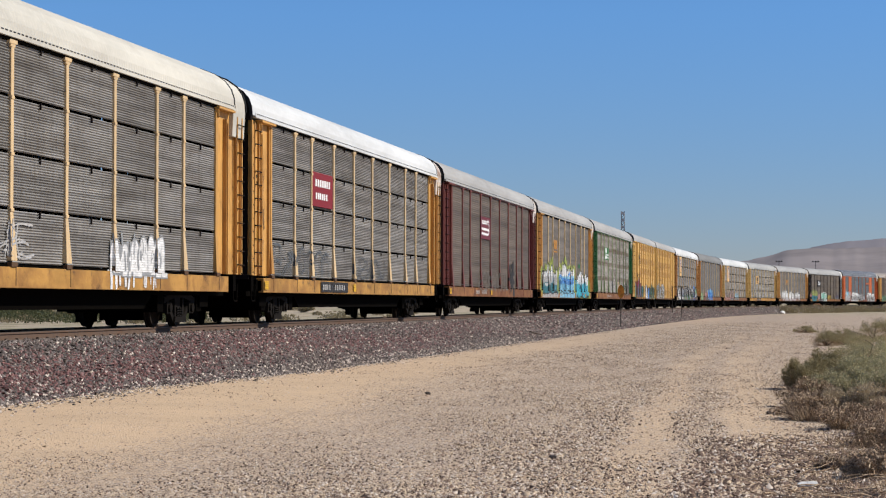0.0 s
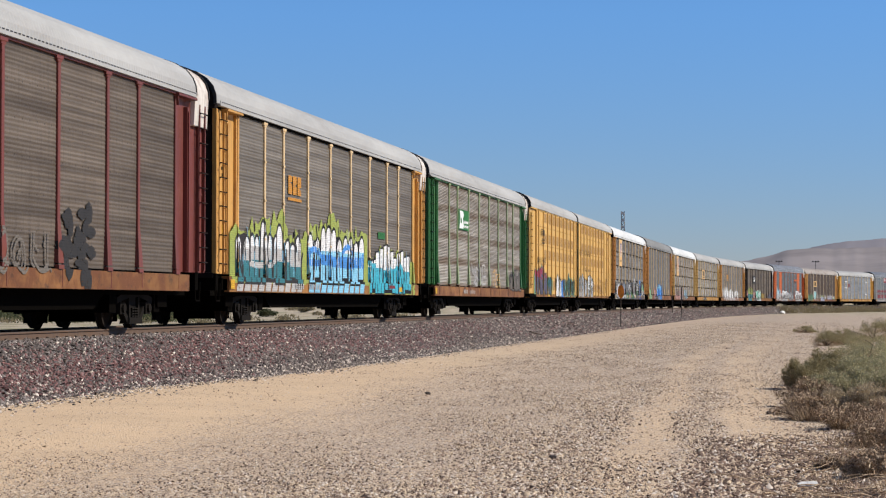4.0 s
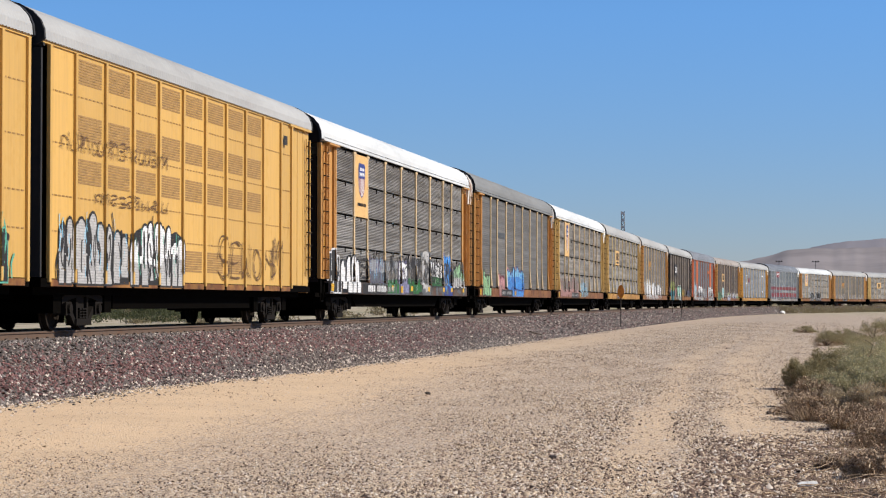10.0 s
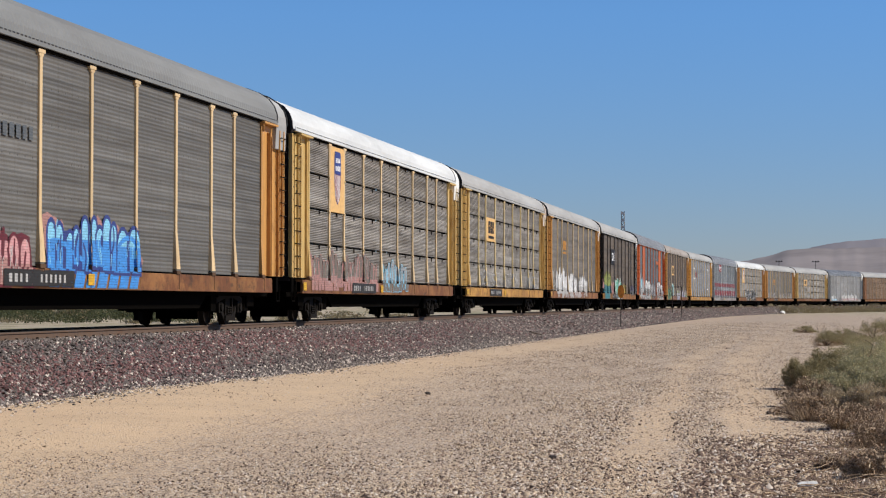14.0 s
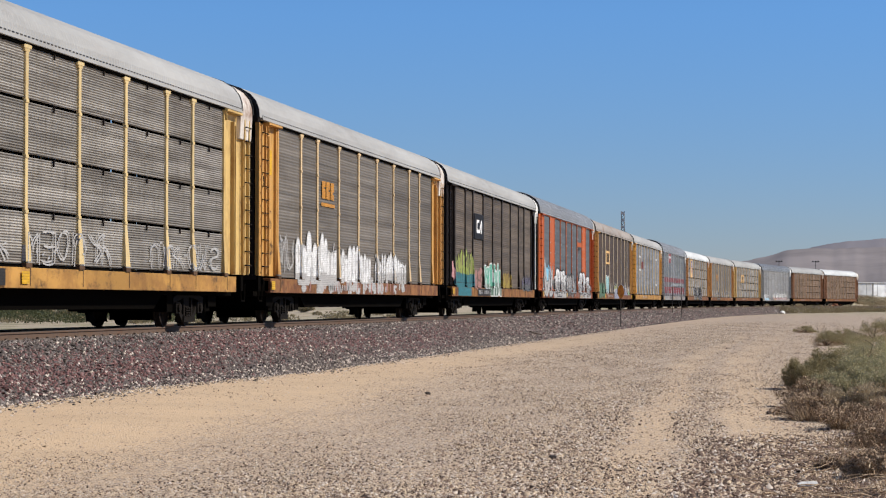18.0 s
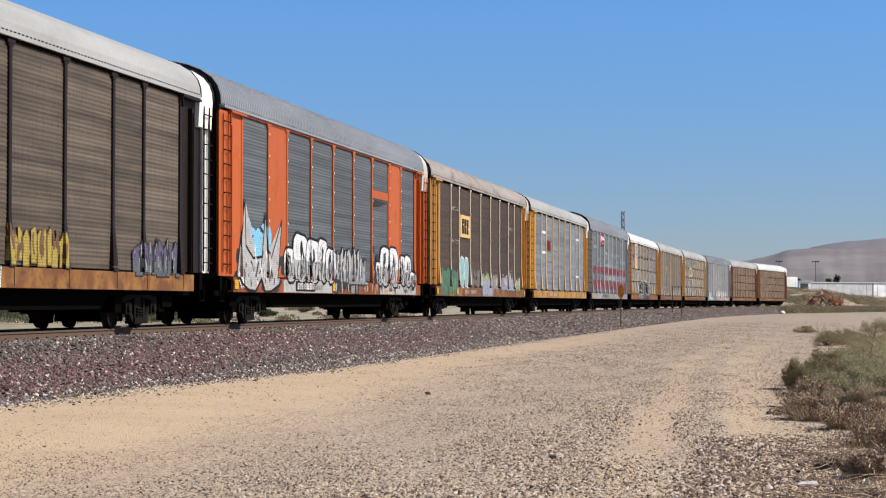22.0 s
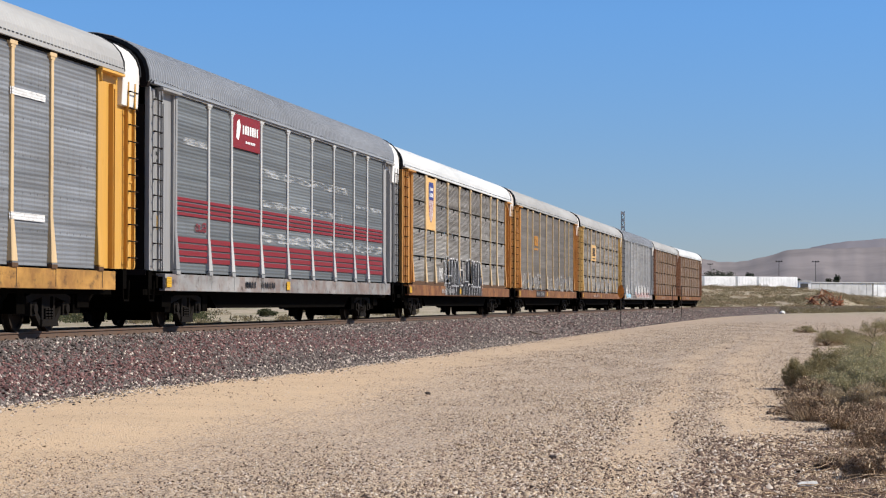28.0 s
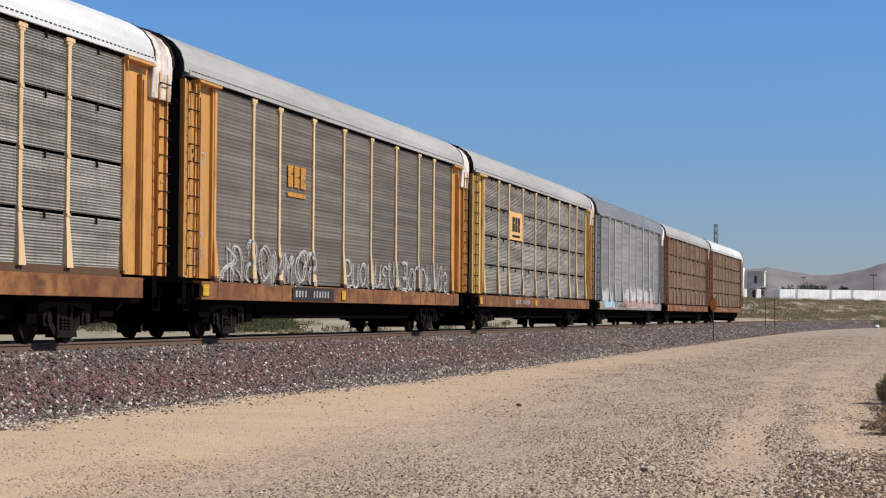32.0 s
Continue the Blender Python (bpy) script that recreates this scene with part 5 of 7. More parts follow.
        o = part("coupler", coupler_mesh(), car, (0, k * (10.95 if outer else 10.75), 0))
        if k > 0:
            o.rotation_euler = (0, 0, math.pi)
        add_truck(car, k * 7.6)
    RIBBED[car.name] = edges
    return car


# ---- the train, from its nearest car to its last ----
TRAIN = []


def coupled(car, n, half=14.444):
    """Notes a car whose near coupling is gap number n."""
    TRAIN.append((car, n, half))
    return car


c = coupled(rack_car("yellow autorack railcar with grey ribbed screens and a cream roof", "yellow", "screen", "roof_cream", "sill_gold", cap="roof_cream", rise=1.27), 1)
tall_word(c, 18.5, 22.3, 0.98, 2.0, 3, ("white",), "grey", 4, "", "grey", "round", "white sprayed graffiti", 0.05, slits=3)
run_off(c, 18.2, 21.9, "white", 41, 12)
scrawl(c, 8, 14, 1.2, 2.0, 6, "ash", seed=40)

c = coupled(rack_car("yellow autorack railcar with a red sign plate and a white roof", "yellow", "screen", "roof_white", "sill_gold"), 2)
board(c, 7.2, 9.85, 3.15, 4.12, "red", bars(7.5, 9.5, 3.72, 3.92, 7, "white", 1) + bars(7.55, 9.15, 3.36, 3.54, 6, "white", 1, 8), "red sign plate with two rows of white bars")
scrawl(c, 2.6, 9.5, 1.15, 2.1, 7, "steel", 0.05, seed=5)
scrawl(c, 12.9, 18, 1.15, 2.0, 5, "steel", 0.05, seed=6)

c = coupled(rack_car("maroon autorack railcar with grimy brown screens and a grey roof", "maroon", "screen_grime", "roof_grey", "sill_rust", "old", post="maroon", chord="maroon", rise=1.13), 3)
hook = bars(10.2, 11.75, 3.78, 3.95, 7, "white")
ribbon([(10.2 - 14.445, 3.58), (12.25 - 14.445, 3.56)], 0.10, "white", 1, hook)
ribbon([(10.2 - 14.445, 3.38), (12.0 - 14.445, 3.36)] + [(12.02 + 0.32 * math.cos(a) - 14.445, 3.66 + 0.30 * math.sin(a)) for a in np.linspace(-1.4, 2.6, 9)], 0.10, "white", 1.1, hook)
board(c, 10.0, 12.75, 3.15, 4.1, "maroon", hook, "maroon sign plate with white bars and a hooked line")
scrawl(c, 9.6, 18.2, 0.95, 1.85, 9, "drab", 0.07, 7, "faded pale outline graffiti")
haze_paint(c, 18.9, 20.8, 0.8, 2.2, "charcoal", 3, 30, "black sprayed blot")

c = coupled(rack_car("yellow autorack railcar with brown screens and bright graffiti along its foot", "yellow", "screen_brown", "roof_grey", "sill_yellow", "old", rise=1.13), 4)
paint_on(c, mark_three(7.7, 3.35, 1.6, 0.5, "orange") + [(rect(7.7, 9.3, 3.18, 3.26), "orange", 1)], "worn_mark", "worn orange company mark as plain strokes")
tall_word(c, 2.2, 9.3, 0.95, 2.5, 5, ("teal", "ash", "white"), "charcoal", 8, "lime", "sky", "round", "white, grey and black graffiti with a lime halo", 0.09, foot="ash")
tall_word(c, 10.0, 17.8, 1.0, 2.75, 5, ("sky", "blue", "sky", "white"), "black", 9, "lime", "white", "round", "white and blue graffiti with a lime halo", 0.09, (0.28, 0.42, 0.54), foot="sky")
tall_word(c, 18.6, 25.9, 0.74, 2.35, 6, ("cyan", "cyan", "white"), "black", 10, "lime", "sky", "square", "white and cyan graffiti with a lime halo", 0.06, (0.25, 0.48), (0.08, 0.22), slits=4)
haze_paint(c, 25.7, 26.6, 0.8, 1.7, "lime", 110, 14, "lime overspray")
paint_on(c, [(rect(21.8, 22.8, 0.9, 1.0), "red", 3.2), (rect(23.6, 24.1, 0.8, 0.95), "yellow", 3.2), (rect(20.2, 21.4, 2.5, 2.72), "forest", 0.2)], "graffiti", "small red, yellow and green patches")

c = coupled(rack_car("green autorack railcar with pale banded screens and a grey roof", "green", "screen_light", "roof_grey", "sill_rust", "banded", post="post_green", chord="green", rise=1.12), 5)
board(c, 7.35, 9.95, 3.35, 4.15, "forest", [([(p - 14.445, q) for p, q in [(7.5, 3.4), (8.5, 3.4), (8.6, 3.6), (8.35, 3.78), (8.6, 3.95), (8.4, 4.1), (7.6, 4.1), (7.75, 3.8)]], "white", 1), (rect(7.8, 8.1, 3.6, 3.8), "forest", 2)]
      + bars(8.65, 9.8, 3.62, 3.72, 6, "white") + bars(8.65, 9.8, 3.45, 3.54, 5, "white"), "green sign plate with a white shape and bars")
scrawl(c, 10.6, 14.9, 1.15, 2.2, 4, "ash", 0.07, 11, "hollow pale outline graffiti")
scrawl(c, 17.0, 19.0, 1.1, 2.0, 2, "tan", 0.06, 12, "hollow tan outline graffiti")
tall_word(c, 22.4, 26.2, 1.0, 2.0, 3, ("drab",), "black", 13, "", "ash", "round", "grey outline graffiti", 0.06)

c = vent_unit(True)
TRAIN.append((c, 6, 11.5))
o = 2.945
tall_word(c, 2.6 + o, 7.6 + o, 0.9, 2.45, 4, ("plum", "plum", "magenta"), "charcoal", 14, "green", "lime", "round", "pink and purple graffiti with green edges", 0.07, (0.3, 0.5), (0.14, 0.3), 4)
tall_word(c, 7.6 + o, 9.6 + o, 0.9, 1.95, 2, ("steel", "teal"), "black", 114, "green", "mint", "spike", "dark teal graffiti with green edges", 0.06, (0.4, 0.5), (0.1, 0.2), 4)
paint_on(c, [(rect(3.0 + o, 8.0 + o, 0.74, 0.9), "charcoal", 0.4), (rect(8.3 + o, 8.9 + o, 0.76, 0.86), "yellow", 1)], "graffiti", "dark ground under the letters")
tall_word(c, 11.6 + o, 14.4 + o, 0.78, 2.12, 2, ("white",), "black", 15, "", "", "round", "white graffiti with black outlines", 0.08, slits=4)
tall_word(c, 14.4 + o, 15.7 + o, 0.78, 2.0, 1, ("blue",), "navy", 115, "", "sky", "round", "blue graffiti with dark outlines", 0.06, slits=4)
tall_word(c, 16.0 + o, 21.4 + o, 0.8, 2.12, 4, ("charcoal", "charcoal"), "mint", 16, "", "mint", "round", "black and teal graffiti with mint outlines", 0.045, slits=2)
paint_on(c, [(rect(4.75 + o, 5.5 + o, 3.92 + 0.09 * k, 3.96 + 0.09 * k), "black", 1) for k in range(4)] + bars(5.45 + o, 6.35 + o, 3.92, 4.22, 2, "black", 1), "stencil", "black company mark as plain shapes", flat=1.518)
paint_on(c, bars(5.2 + o, 6.3 + o, 3.66, 3.76, 5, "black", 1) + bars(5.2 + o, 6.3 + o, 3.48, 3.58, 6, "black", 1), "stencil", flat=1.518)
paint_on(c, bars(3.2 + o, 4.6 + o, 2.47, 2.77, 7, "black", 1, 3, (0.4, 0.6)) + bars(5.0 + o, 6.95 + o, 2.47, 2.77, 10, "black", 1, 4, (0.4, 0.6)), "stencil", "car marks as dark bars", flat=1.518)
c = vent_unit(False)
TRAIN.append((c, 6, 33.9))
o = -19.455
tall_word(c, 23.9 + o, 28.2 + o, 0.8, 2.25, 4, ("ash", "ash"), "charcoal", 17, "", "sky", "round", "pale grey and blue graffiti with dark outlines", 0.06, slits=6)
tall_word(c, 28.3 + o, 32.1 + o, 0.8, 2.3, 3, ("ash", "white"), "charcoal", 18, "", "mint", "round", "white graffiti with black outlines", 0.06, slits=6)
scrawl(c, 35 + o, 41.5 + o, 1.0, 2.2, 6, "umber", 0.04, 19, "thin brown scrawls")
scrawl(c, 24.0 + o, 31.0 + o, 3.3, 3.7, 16, "umber", 0.02, 119, "thin brown scrawls")
scrawl(c, 26.0 + o, 31.0 + o, 2.35, 2.65, 10, "umber", 0.02, 120, "thin brown scrawls")
paint_on(c, bars(41.3 + o, 42.0 + o, 4.6, 4.85, 1, "charcoal", 1), "stencil", flat=1.52)

SHIELD_LABEL = "tan sign plate with a blue shield and red stripes"
c = coupled(rack_car("amber autorack railcar with grey screens, a white roof and graffiti", "amber", "screen", "roof_white", "sill_dark", rise=1.12), 7.56)
board(c, 5.2, 7.1, 3.08, 5.0, "tan", shield(6.15, 3.72, 0.95, 1.0) + bars(5.5, 6.85, 3.42, 3.52, 9, "black"), SHIELD_LABEL)
tall_word(c, 1.3, 3.0, 0.74, 2.2, 1, ("charcoal",), "white", 20, "", "", "square", "black graffiti with white outlines", 0.05, slits=1)
tall_word(c, 3.2, 6.0, 0.74, 2.15, 2, ("white",), "black", 121, "", "grey", "round", "white graffiti with black outlines", 0.06)
scrawl(c, 5.6, 7.2, 1.2, 1.9, 2, "charcoal", 0.06, 122)
haze_paint(c, 7.3, 26.8, 1.15, 1.95, "drab", 123, 110, "dull sprayed ground of the letters")
haze_paint(c, 7.3, 26.8, 0.8, 1.8, "steel", 129, 110, "dull sprayed ground of the letters")

tall_word(c, 7.3, 10.0, 1.1, 2.0, 3, ("steel", "grey"), "plum", 21, "", "sky", "square", "dull blue graffiti", 0.03, slits=4)
tall_word(c, 10.2, 12.3, 0.74, 2.1, 2, ("forest", "drab", "grey"), "steel", 124, "", "ash", "square", "grey-green graffiti", 0.04, slits=4)
tall_word(c, 12.6, 14.2, 0.74, 2.35, 1, ("purple", "white"), "plum", 22, "", "white", "square", "pale lilac and white graffiti", 0.05, slits=4)
tall_word(c, 14.3, 16.8, 0.74, 2.3, 2, ("forest", "drab", "charcoal"), "charcoal", 125, "", "white", "spike", "dark green and black graffiti with white strokes", 0.05, slits=5)
blocks(c, 17.0, 18.8, 0.70, 2.3, ("steel",), ("ash",), 126, "slate field with broad white strokes")
tall_word(c, 18.9, 21.4, 1.05, 2.1, 3, ("forest", "white"), "charcoal", 127, "", "ash", "square", "white and green graffiti on black", 0.07, slits=4)
blocks(c, 21.8, 23.7, 0.70, 2.2, ("navy",), ("blue",), 23, "blue sprayed field")
scrawl(c, 7.4, 24.0, 1.1, 2.15, 22, "charcoal", 0.05, 130, "thin black strokes over the letters")
tall_word(c, 23.8, 26.9, 1.0, 2.05, 3, ("ash", "green"), "charcoal", 128, "", "white", "round", "pale green graffiti on black", 0.08, slits=3)
paint_on(c, [(rect(6.2, 10.0, 0.71, 1.04), "charcoal", 0.3)] + bars(7.0, 8.2, 0.78, 0.98, 4, "white", 2) + bars(8.5, 10.0, 0.78, 0.98, 6, "white", 2), "stencil", "car marks as pale bars on black")
paint_on(c, [(rect(u, u + 0.36, 0.84, 1.0), "yellow", 2.2) for u in (11.0, 14.6, 18.1, 21.4, 23.3, 26.2)], "reflector", "yellow reflector patches")

c = coupled(rack_car("amber autorack railcar with dull slate screens and a dark roof", "amber", "screen_ash", "roof_dark", "sill_rust", "old", cap="roof_grey", rib=0.2, rise=1.2), 8.56)
paint_on(c, bars(7.5, 9.8, 3.35, 3.6, 7, "steel"), "stencil", "faint dark lettering as bars")
tall_word(c, 2.5, 4.9, 0.75, 2.0, 2, ("green",), "charcoal", 24, "", "lime", "round", "green bubble graffiti", 0.08)
tall_word(c, 7.4, 9.6, 0.75, 1.95, 2, ("rose", "pink"), "maroon", 25, "", "ash", "round", "pale pink graffiti", 0.07)
haze_paint(c, 10.3, 16.3, 1.2, 2.0, "rose", 226, 36, "dull red spray behind the blue letters")
tall_word(c, 10.5, 16.0, 1.04, 2.1, 4, ("blue", "blue", "sky"), "navy", 26, "", "sky", "round", "bright blue graffiti with dark outlines", 0.09, (0.3, 0.55), slits=3, foot="blue")

c = coupled(rack_car("yellow autorack railcar with grey screens and a white roof", "pale_yellow", "screen_mid", "roof_white", "sill_rust", cap="white", rib=0.18), 9.56)
board(c, 5.2, 7.1, 3.08, 5.0, "tan", shield(6.15, 3.35, 0.85, 1.5), SHIELD_LABEL)
tall_word(c, 2.6, 12.3, 0.8, 1.95, 8, ("rose", "drab"), "rose", 27, "", "ash", "round", "faded pink outline graffiti", 0.03, slits=3)
tall_word(c, 12.9, 17.6, 0.8, 1.9, 4, ("drab", "grey"), "sky", 28, "", "teal", "round", "faded blue graffiti", 0.03, slits=3)

c = coupled(rack_car("pale yellow autorack railcar with grey screens and a light sign plate", "pale_yellow", "screen_mid", "roof_grey", "sill_gold", rise=1.12, post="post_cream"), 10.56)
board(c, 7.3, 9.9, 3.1, 4.12, "tan", mark_three(7.75, 3.45, 1.8, 0.52, "black") + [(rect(7.8, 9.5, 3.22, 3.34), "black", 1)], "pale yellow sign plate with dark strokes and a bar")
scrawl(c, 5.3, 12.0, 1.15, 1.95, 7, "ash", 0.045, 29)
scrawl(c, 12.9, 18.0, 1.15, 1.9, 6, "ash", 0.045, 30)
scrawl(c, 20.5, 26.0, 1.15, 1.9, 6, "ash", 0.045, 31)

c = coupled(rack_car("amber autorack railcar with brown screens and large white graffiti", "yellow", "screen_brown", "roof_grey", "sill_rust", "old", rise=1.13), 11.56)
paint_on(c, mark_three(7.75, 3.42, 1.7, 0.5, "orange") + [(rect(7.7, 9.5, 3.2, 3.3), "orange", 1)], "worn_mark", "worn orange company mark as plain strokes")
tall_word(c, 4.5, 9.8, 0.95, 2.4, 4, ("ash", "white", "white"), "ash", 32, "", "grey", "round", "white sprayed graffiti", 0.05, (0.2, 0.45), slits=2)
tall_word(c, 10.1, 14.9, 1.05, 2.15, 4, ("white", "white"), "ash", 33, "", "grey", "round", "white sprayed graffiti", 0.05, slits=2)
tall_word(c, 15.6, 21.0, 1.1, 2.1, 5, ("ash", "white"), "ash", 34, "", "grey", "spike", "white sprayed graffiti", 0.04, slits=2)
haze_paint(c, 5.0, 20.5, 0.78, 1.0, "ash", 132, 40, "pale overspray on the sill")
run_off(c, 5.0, 21.0, "rose", 133, 24)
scrawl(c, 2.5, 4.2, 1.2, 2.4, 2, "ash", 0.05, 35)

c = coupled(rack_car("black autorack railcar with dark brown screens and coloured graffiti", "black", "screen_black", "roof_grey", "sill_yellow", "old", post="black", cap="white", tail="white"), 12.56)
board(c, 7.45, 10.0, 3.1, 4.15, "black", [([(p - 14.445, q) for p, q in [(8.0, 3.35), (8.95, 3.35), (9.3, 3.72), (9.3, 3.35), (9.5, 3.35), (9.5, 3.9), (9.25, 3.9), (8.85, 3.5), (8.2, 3.5), (8.2, 3.78), (8.75, 3.78), (8.75, 3.9), (8.0, 3.9)]], "white", 1)], "black sign plate with bold white strokes")
haze_paint(c, 1.9, 2.5, 1.2, 2.0, "pink", 136, 8)
paint_on(c, [(rect(2.4, 7.5, 1.06, 1.66), "teal", 0.2), (rect(3.0, 6.4, 0.71, 1.05), "teal", 0.2), (rect(2.7, 7.2, 1.6, 2.05), "lime", 0.3)], "graffiti", "teal and lime ground of the letters")
tall_word(c, 2.6, 7.3, 1.25, 2.85, 4, ("teal", "lime", "lime"), "charcoal", 36, "", "rose", "spike", "lime and teal graffiti with spiked heads", 0.045, (0.25, 0.6), slits=3)
haze_paint(c, 7.8, 9.6, 1.0, 1.8, "rose", 5, 14)
haze_paint(c, 10.1, 15.4, 1.4, 2.15, "umber", 137, 26)
tall_word(c, 10.4, 15.3, 0.74, 2.4, 3, ("sage", "mint"), "white", 37, "", "white", "square", "green graffiti with white outlines", 0.06, slits=2)
tall_word(c, 15.8, 18.8, 1.1, 1.9, 4, ("mustard",), "umber", 38, "", "", "spike", "faded yellow graffiti", 0.03, slits=3)
tall_word(c, 23.0, 26.2, 1.0, 1.9, 3, ("steel", "plum"), "charcoal", 39, "", "ash", "spike", "grey-violet graffiti", 0.04, slits=3)

c = coupled(rack_car("orange autorack railcar with slate screens and a ribbed silver roof", "orange", "screen_slate", "roof_silver", "sill_orange", "old", cap="roof_cream", rib=0.18, post="orange", chord="orange", rise=1.25), 13.56)
for u0, u1 in ((0.35, 2.4), (5.15, 7.2), (21.5, 23.7)):
    me = Solid().box(1.41, 1.4445, u0 - 14.445, u1 - 14.445, LOW, TOP).done("orange_plate", M["orange"], 0.004)
    part("side_plate", me, c, label="smooth orange side plate")
part("side_plate", Solid().box(1.41, 1.4445, 4.45, 7.15, 3.78, 4.04).done("orange_plate", M["orange"]), c)
haze_paint(c, 1.9, 7.0, 0.8, 1.6, "charcoal", 141, 50, "dark sprayed ground of a crown shape")
haze_paint(c, 2.4, 5.4, 1.5, 2.5, "sky", 142, 34, "pale blue sprayed patch")
crown = [(2.0, 1.1), (2.3, 1.9), (2.75, 3.0), (2.85, 1.85), (3.6, 1.55), (4.5, 1.6), (4.85, 2.75), (5.05, 1.75), (5.5, 1.6), (6.6, 2.6), (6.3, 1.4), (6.1, 0.9), (5.2, 0.72), (4.6, 0.71), (4.2, 1.05), (3.6, 0.72), (2.9, 0.75), (2.3, 0.9)]
tops = [(p - 14.445, q) for p, q in crown]
mid_y = 4.2 - 14.445
paint_on(c, [([(mid_y, 1.2), tops[k], tops[(k + 1) % 18]], "ash", 2.0 + 0.02 * k) for k in range(18)], "graffiti_letter", "pale spiked crown graffiti with black edges")
edge, rng = [], random.Random(146)
for k in range(18):
    ribbon([tops[k], tops[(k + 1) % 18]], 0.07, "black", 2.6 + 0.02 * k, edge)
for k in range(26):
    a, b = mid_y + rng.uniform(-2.0, 2.1), rng.uniform(0.75, 1.5)
    ribbon(bow(a, b, a + rng.uniform(-0.3, 0.3), b + rng.uniform(0.15, 0.5), rng.uniform(-0.25, 0.25)), rng.uniform(0.03, 0.11), rng.choice(("grey", "charcoal", "charcoal", "white")), 2.5 + 0.02 * k, edge)
paint_on(c, edge, "graffiti", "black edges of the crown")
paint_on(c, [(rect(6.6, 12.6, 0.71, 1.04), "ash", 0.2), (rect(8.0, 10.4, 0.74, 1.02), "black", 0.9)] + bars(8.2, 8.9, 0.79, 0.97, 4, "white", 2) + bars(9.1, 10.2, 0.79, 0.97, 6, "white", 2), "stencil", "pale sprayed sill with a black number panel of bars")
round_word(c, ((6.9, 8.2, 1.02, 1.9, 0.1), (8.0, 9.7, 1.02, 2.3, -0.05), (9.5, 11.2, 1.02, 2.2, 0.08), (11.0, 12.2, 1.05, 2.25, 0.0), (12.0, 13.1, 1.02, 2.0, 0.1)), ("ash", "white"), "black", 42, 0.08, 8, "white graffiti with black outlines", "grey")
haze_paint(c, 13.0, 17.6, 0.8, 1.6, "charcoal", 143, 34, "black overspray")
tall_word(c, 13.0, 17.8, 1.0, 2.1, 5, ("grey", "ash"), "charcoal", 43, "", "white", "spike", "grey and black graffiti", 0.07, slits=4)
# the strip's gap shadow, painted on as a charcoal wedge
paint_on(c, [([(p - 14.445, q) for p, q in ((18.9, 3.52), (19.2, 3.74), (21.3, 3.70), (20.2, 3.56))], "charcoal", 0.3)], "stencil", "dark wedge painted as the shadow below the orange strip")
paint_on(c, [(rect(19.9, 26.4, 0.71, 1.05), "ash", 0.2)] + [(rect(a, a + b, z, z + 0.1), k, 0.4) for a, b, z, k in ((20.2, 0.7, 0.92, "umber"), (20.7, 0.5, 0.75, "yellow"), (21.6, 1.0, 0.80, "umber"), (22.9, 0.5, 0.9, "charcoal"), (24.2, 0.5, 0.78, "umber"), (25.6, 0.5, 0.85, "charcoal"))],
         "graffiti", "pale painted sill with darker patches")
haze_paint(c, 18.9, 20.4, 1.1, 2.1, "charcoal", 243, 16, "black overspray")
round_word(c, ((19.5, 20.3, 1.02, 1.75, -0.12), (20.2, 21.8, 1.02, 2.26, 0.1), (21.7, 23.3, 1.0, 2.28, -0.05), (23.5, 24.7, 1.05, 2.02, 0.08), (24.5, 25.7, 1.02, 2.05, 0.0), (25.6, 26.4, 1.0, 1.5, 0.1)), ("ash", "white"), "black", 44, 0.08, 8, "white graffiti with black outlines", "grey")
run_off(c, 11.0, 26.2, "ash", 144, 22)
run_off(c, 11.0, 26.2, "charcoal", 145, 18)

c = coupled(rack_car("yellow autorack railcar with dark brown screens and a rusty patched roof", "yellow", "screen_dark", "roof_rusty", "sill_rust", "old", cap="roof_cream", rib=0.2, post="post_dust", rise=1.1), 14.56)
board(c, 7.4, 9.9, 3.05, 3.95, "tan", mark_three(7.75, 3.2, 1.8, 0.6, "black"), "tan sign plate with dark strokes")
paint_on(c, [(rect(5.3, 7.1, z, z + 0.16), "chalk", 0.1) for z in (4.05, 2.75, 1.45)] + [(rect(21.8, 23.6, z, z + 0.16), "chalk", 0.1) for z in (3.75, 2.72, 1.75)], "stencil", "pale worn patches")
haze_paint(c, 3.0, 6.9, 1.1, 1.7, "sage", 245, 40, "rubbed dull green ground")
tall_word(c, 2.5, 6.6, 0.74, 1.9, 4, ("sage", "sage"), "forest", 45, "", "green", "square", "dark green graffiti", 0.03, slits=2)
round_word(c, ((7.5, 8.5, 1.1, 2.25, 0.02), (8.6, 9.6, 1.1, 2.25, 0.02)), ("aqua", "aqua"), "white", 46, 0.06, 0, "pale blue graffiti with white outlines", "teal")
haze_paint(c, 10.5, 12.8, 1.15, 1.7, "drab", 147, 24)
tall_word(c, 13.2, 16.4, 0.74, 1.9, 3, ("lilac", "lilac", "lime"), "grey", 48, "", "white", "square", "yellow and lilac graffiti", 0.04, (0.3, 0.6), slits=3)
tall_word(c, 16.6, 18.2, 1.0, 1.75, 2, ("drab",), "ash", 148, "", "", "round", "pale outline graffiti", 0.04)
tall_word(c, 18.9, 23.6, 1.0, 1.75, 5, ("lilac", "ash"), "plum", 49, "", "white", "round", "pale lilac graffiti", 0.03, slits=3)
tall_word(c, 23.9, 26.0, 1.0, 1.75, 2, ("green", "ash"), "umber", 149, "", "white", "round", "pale graffiti with a green foot", 0.03, slits=3)

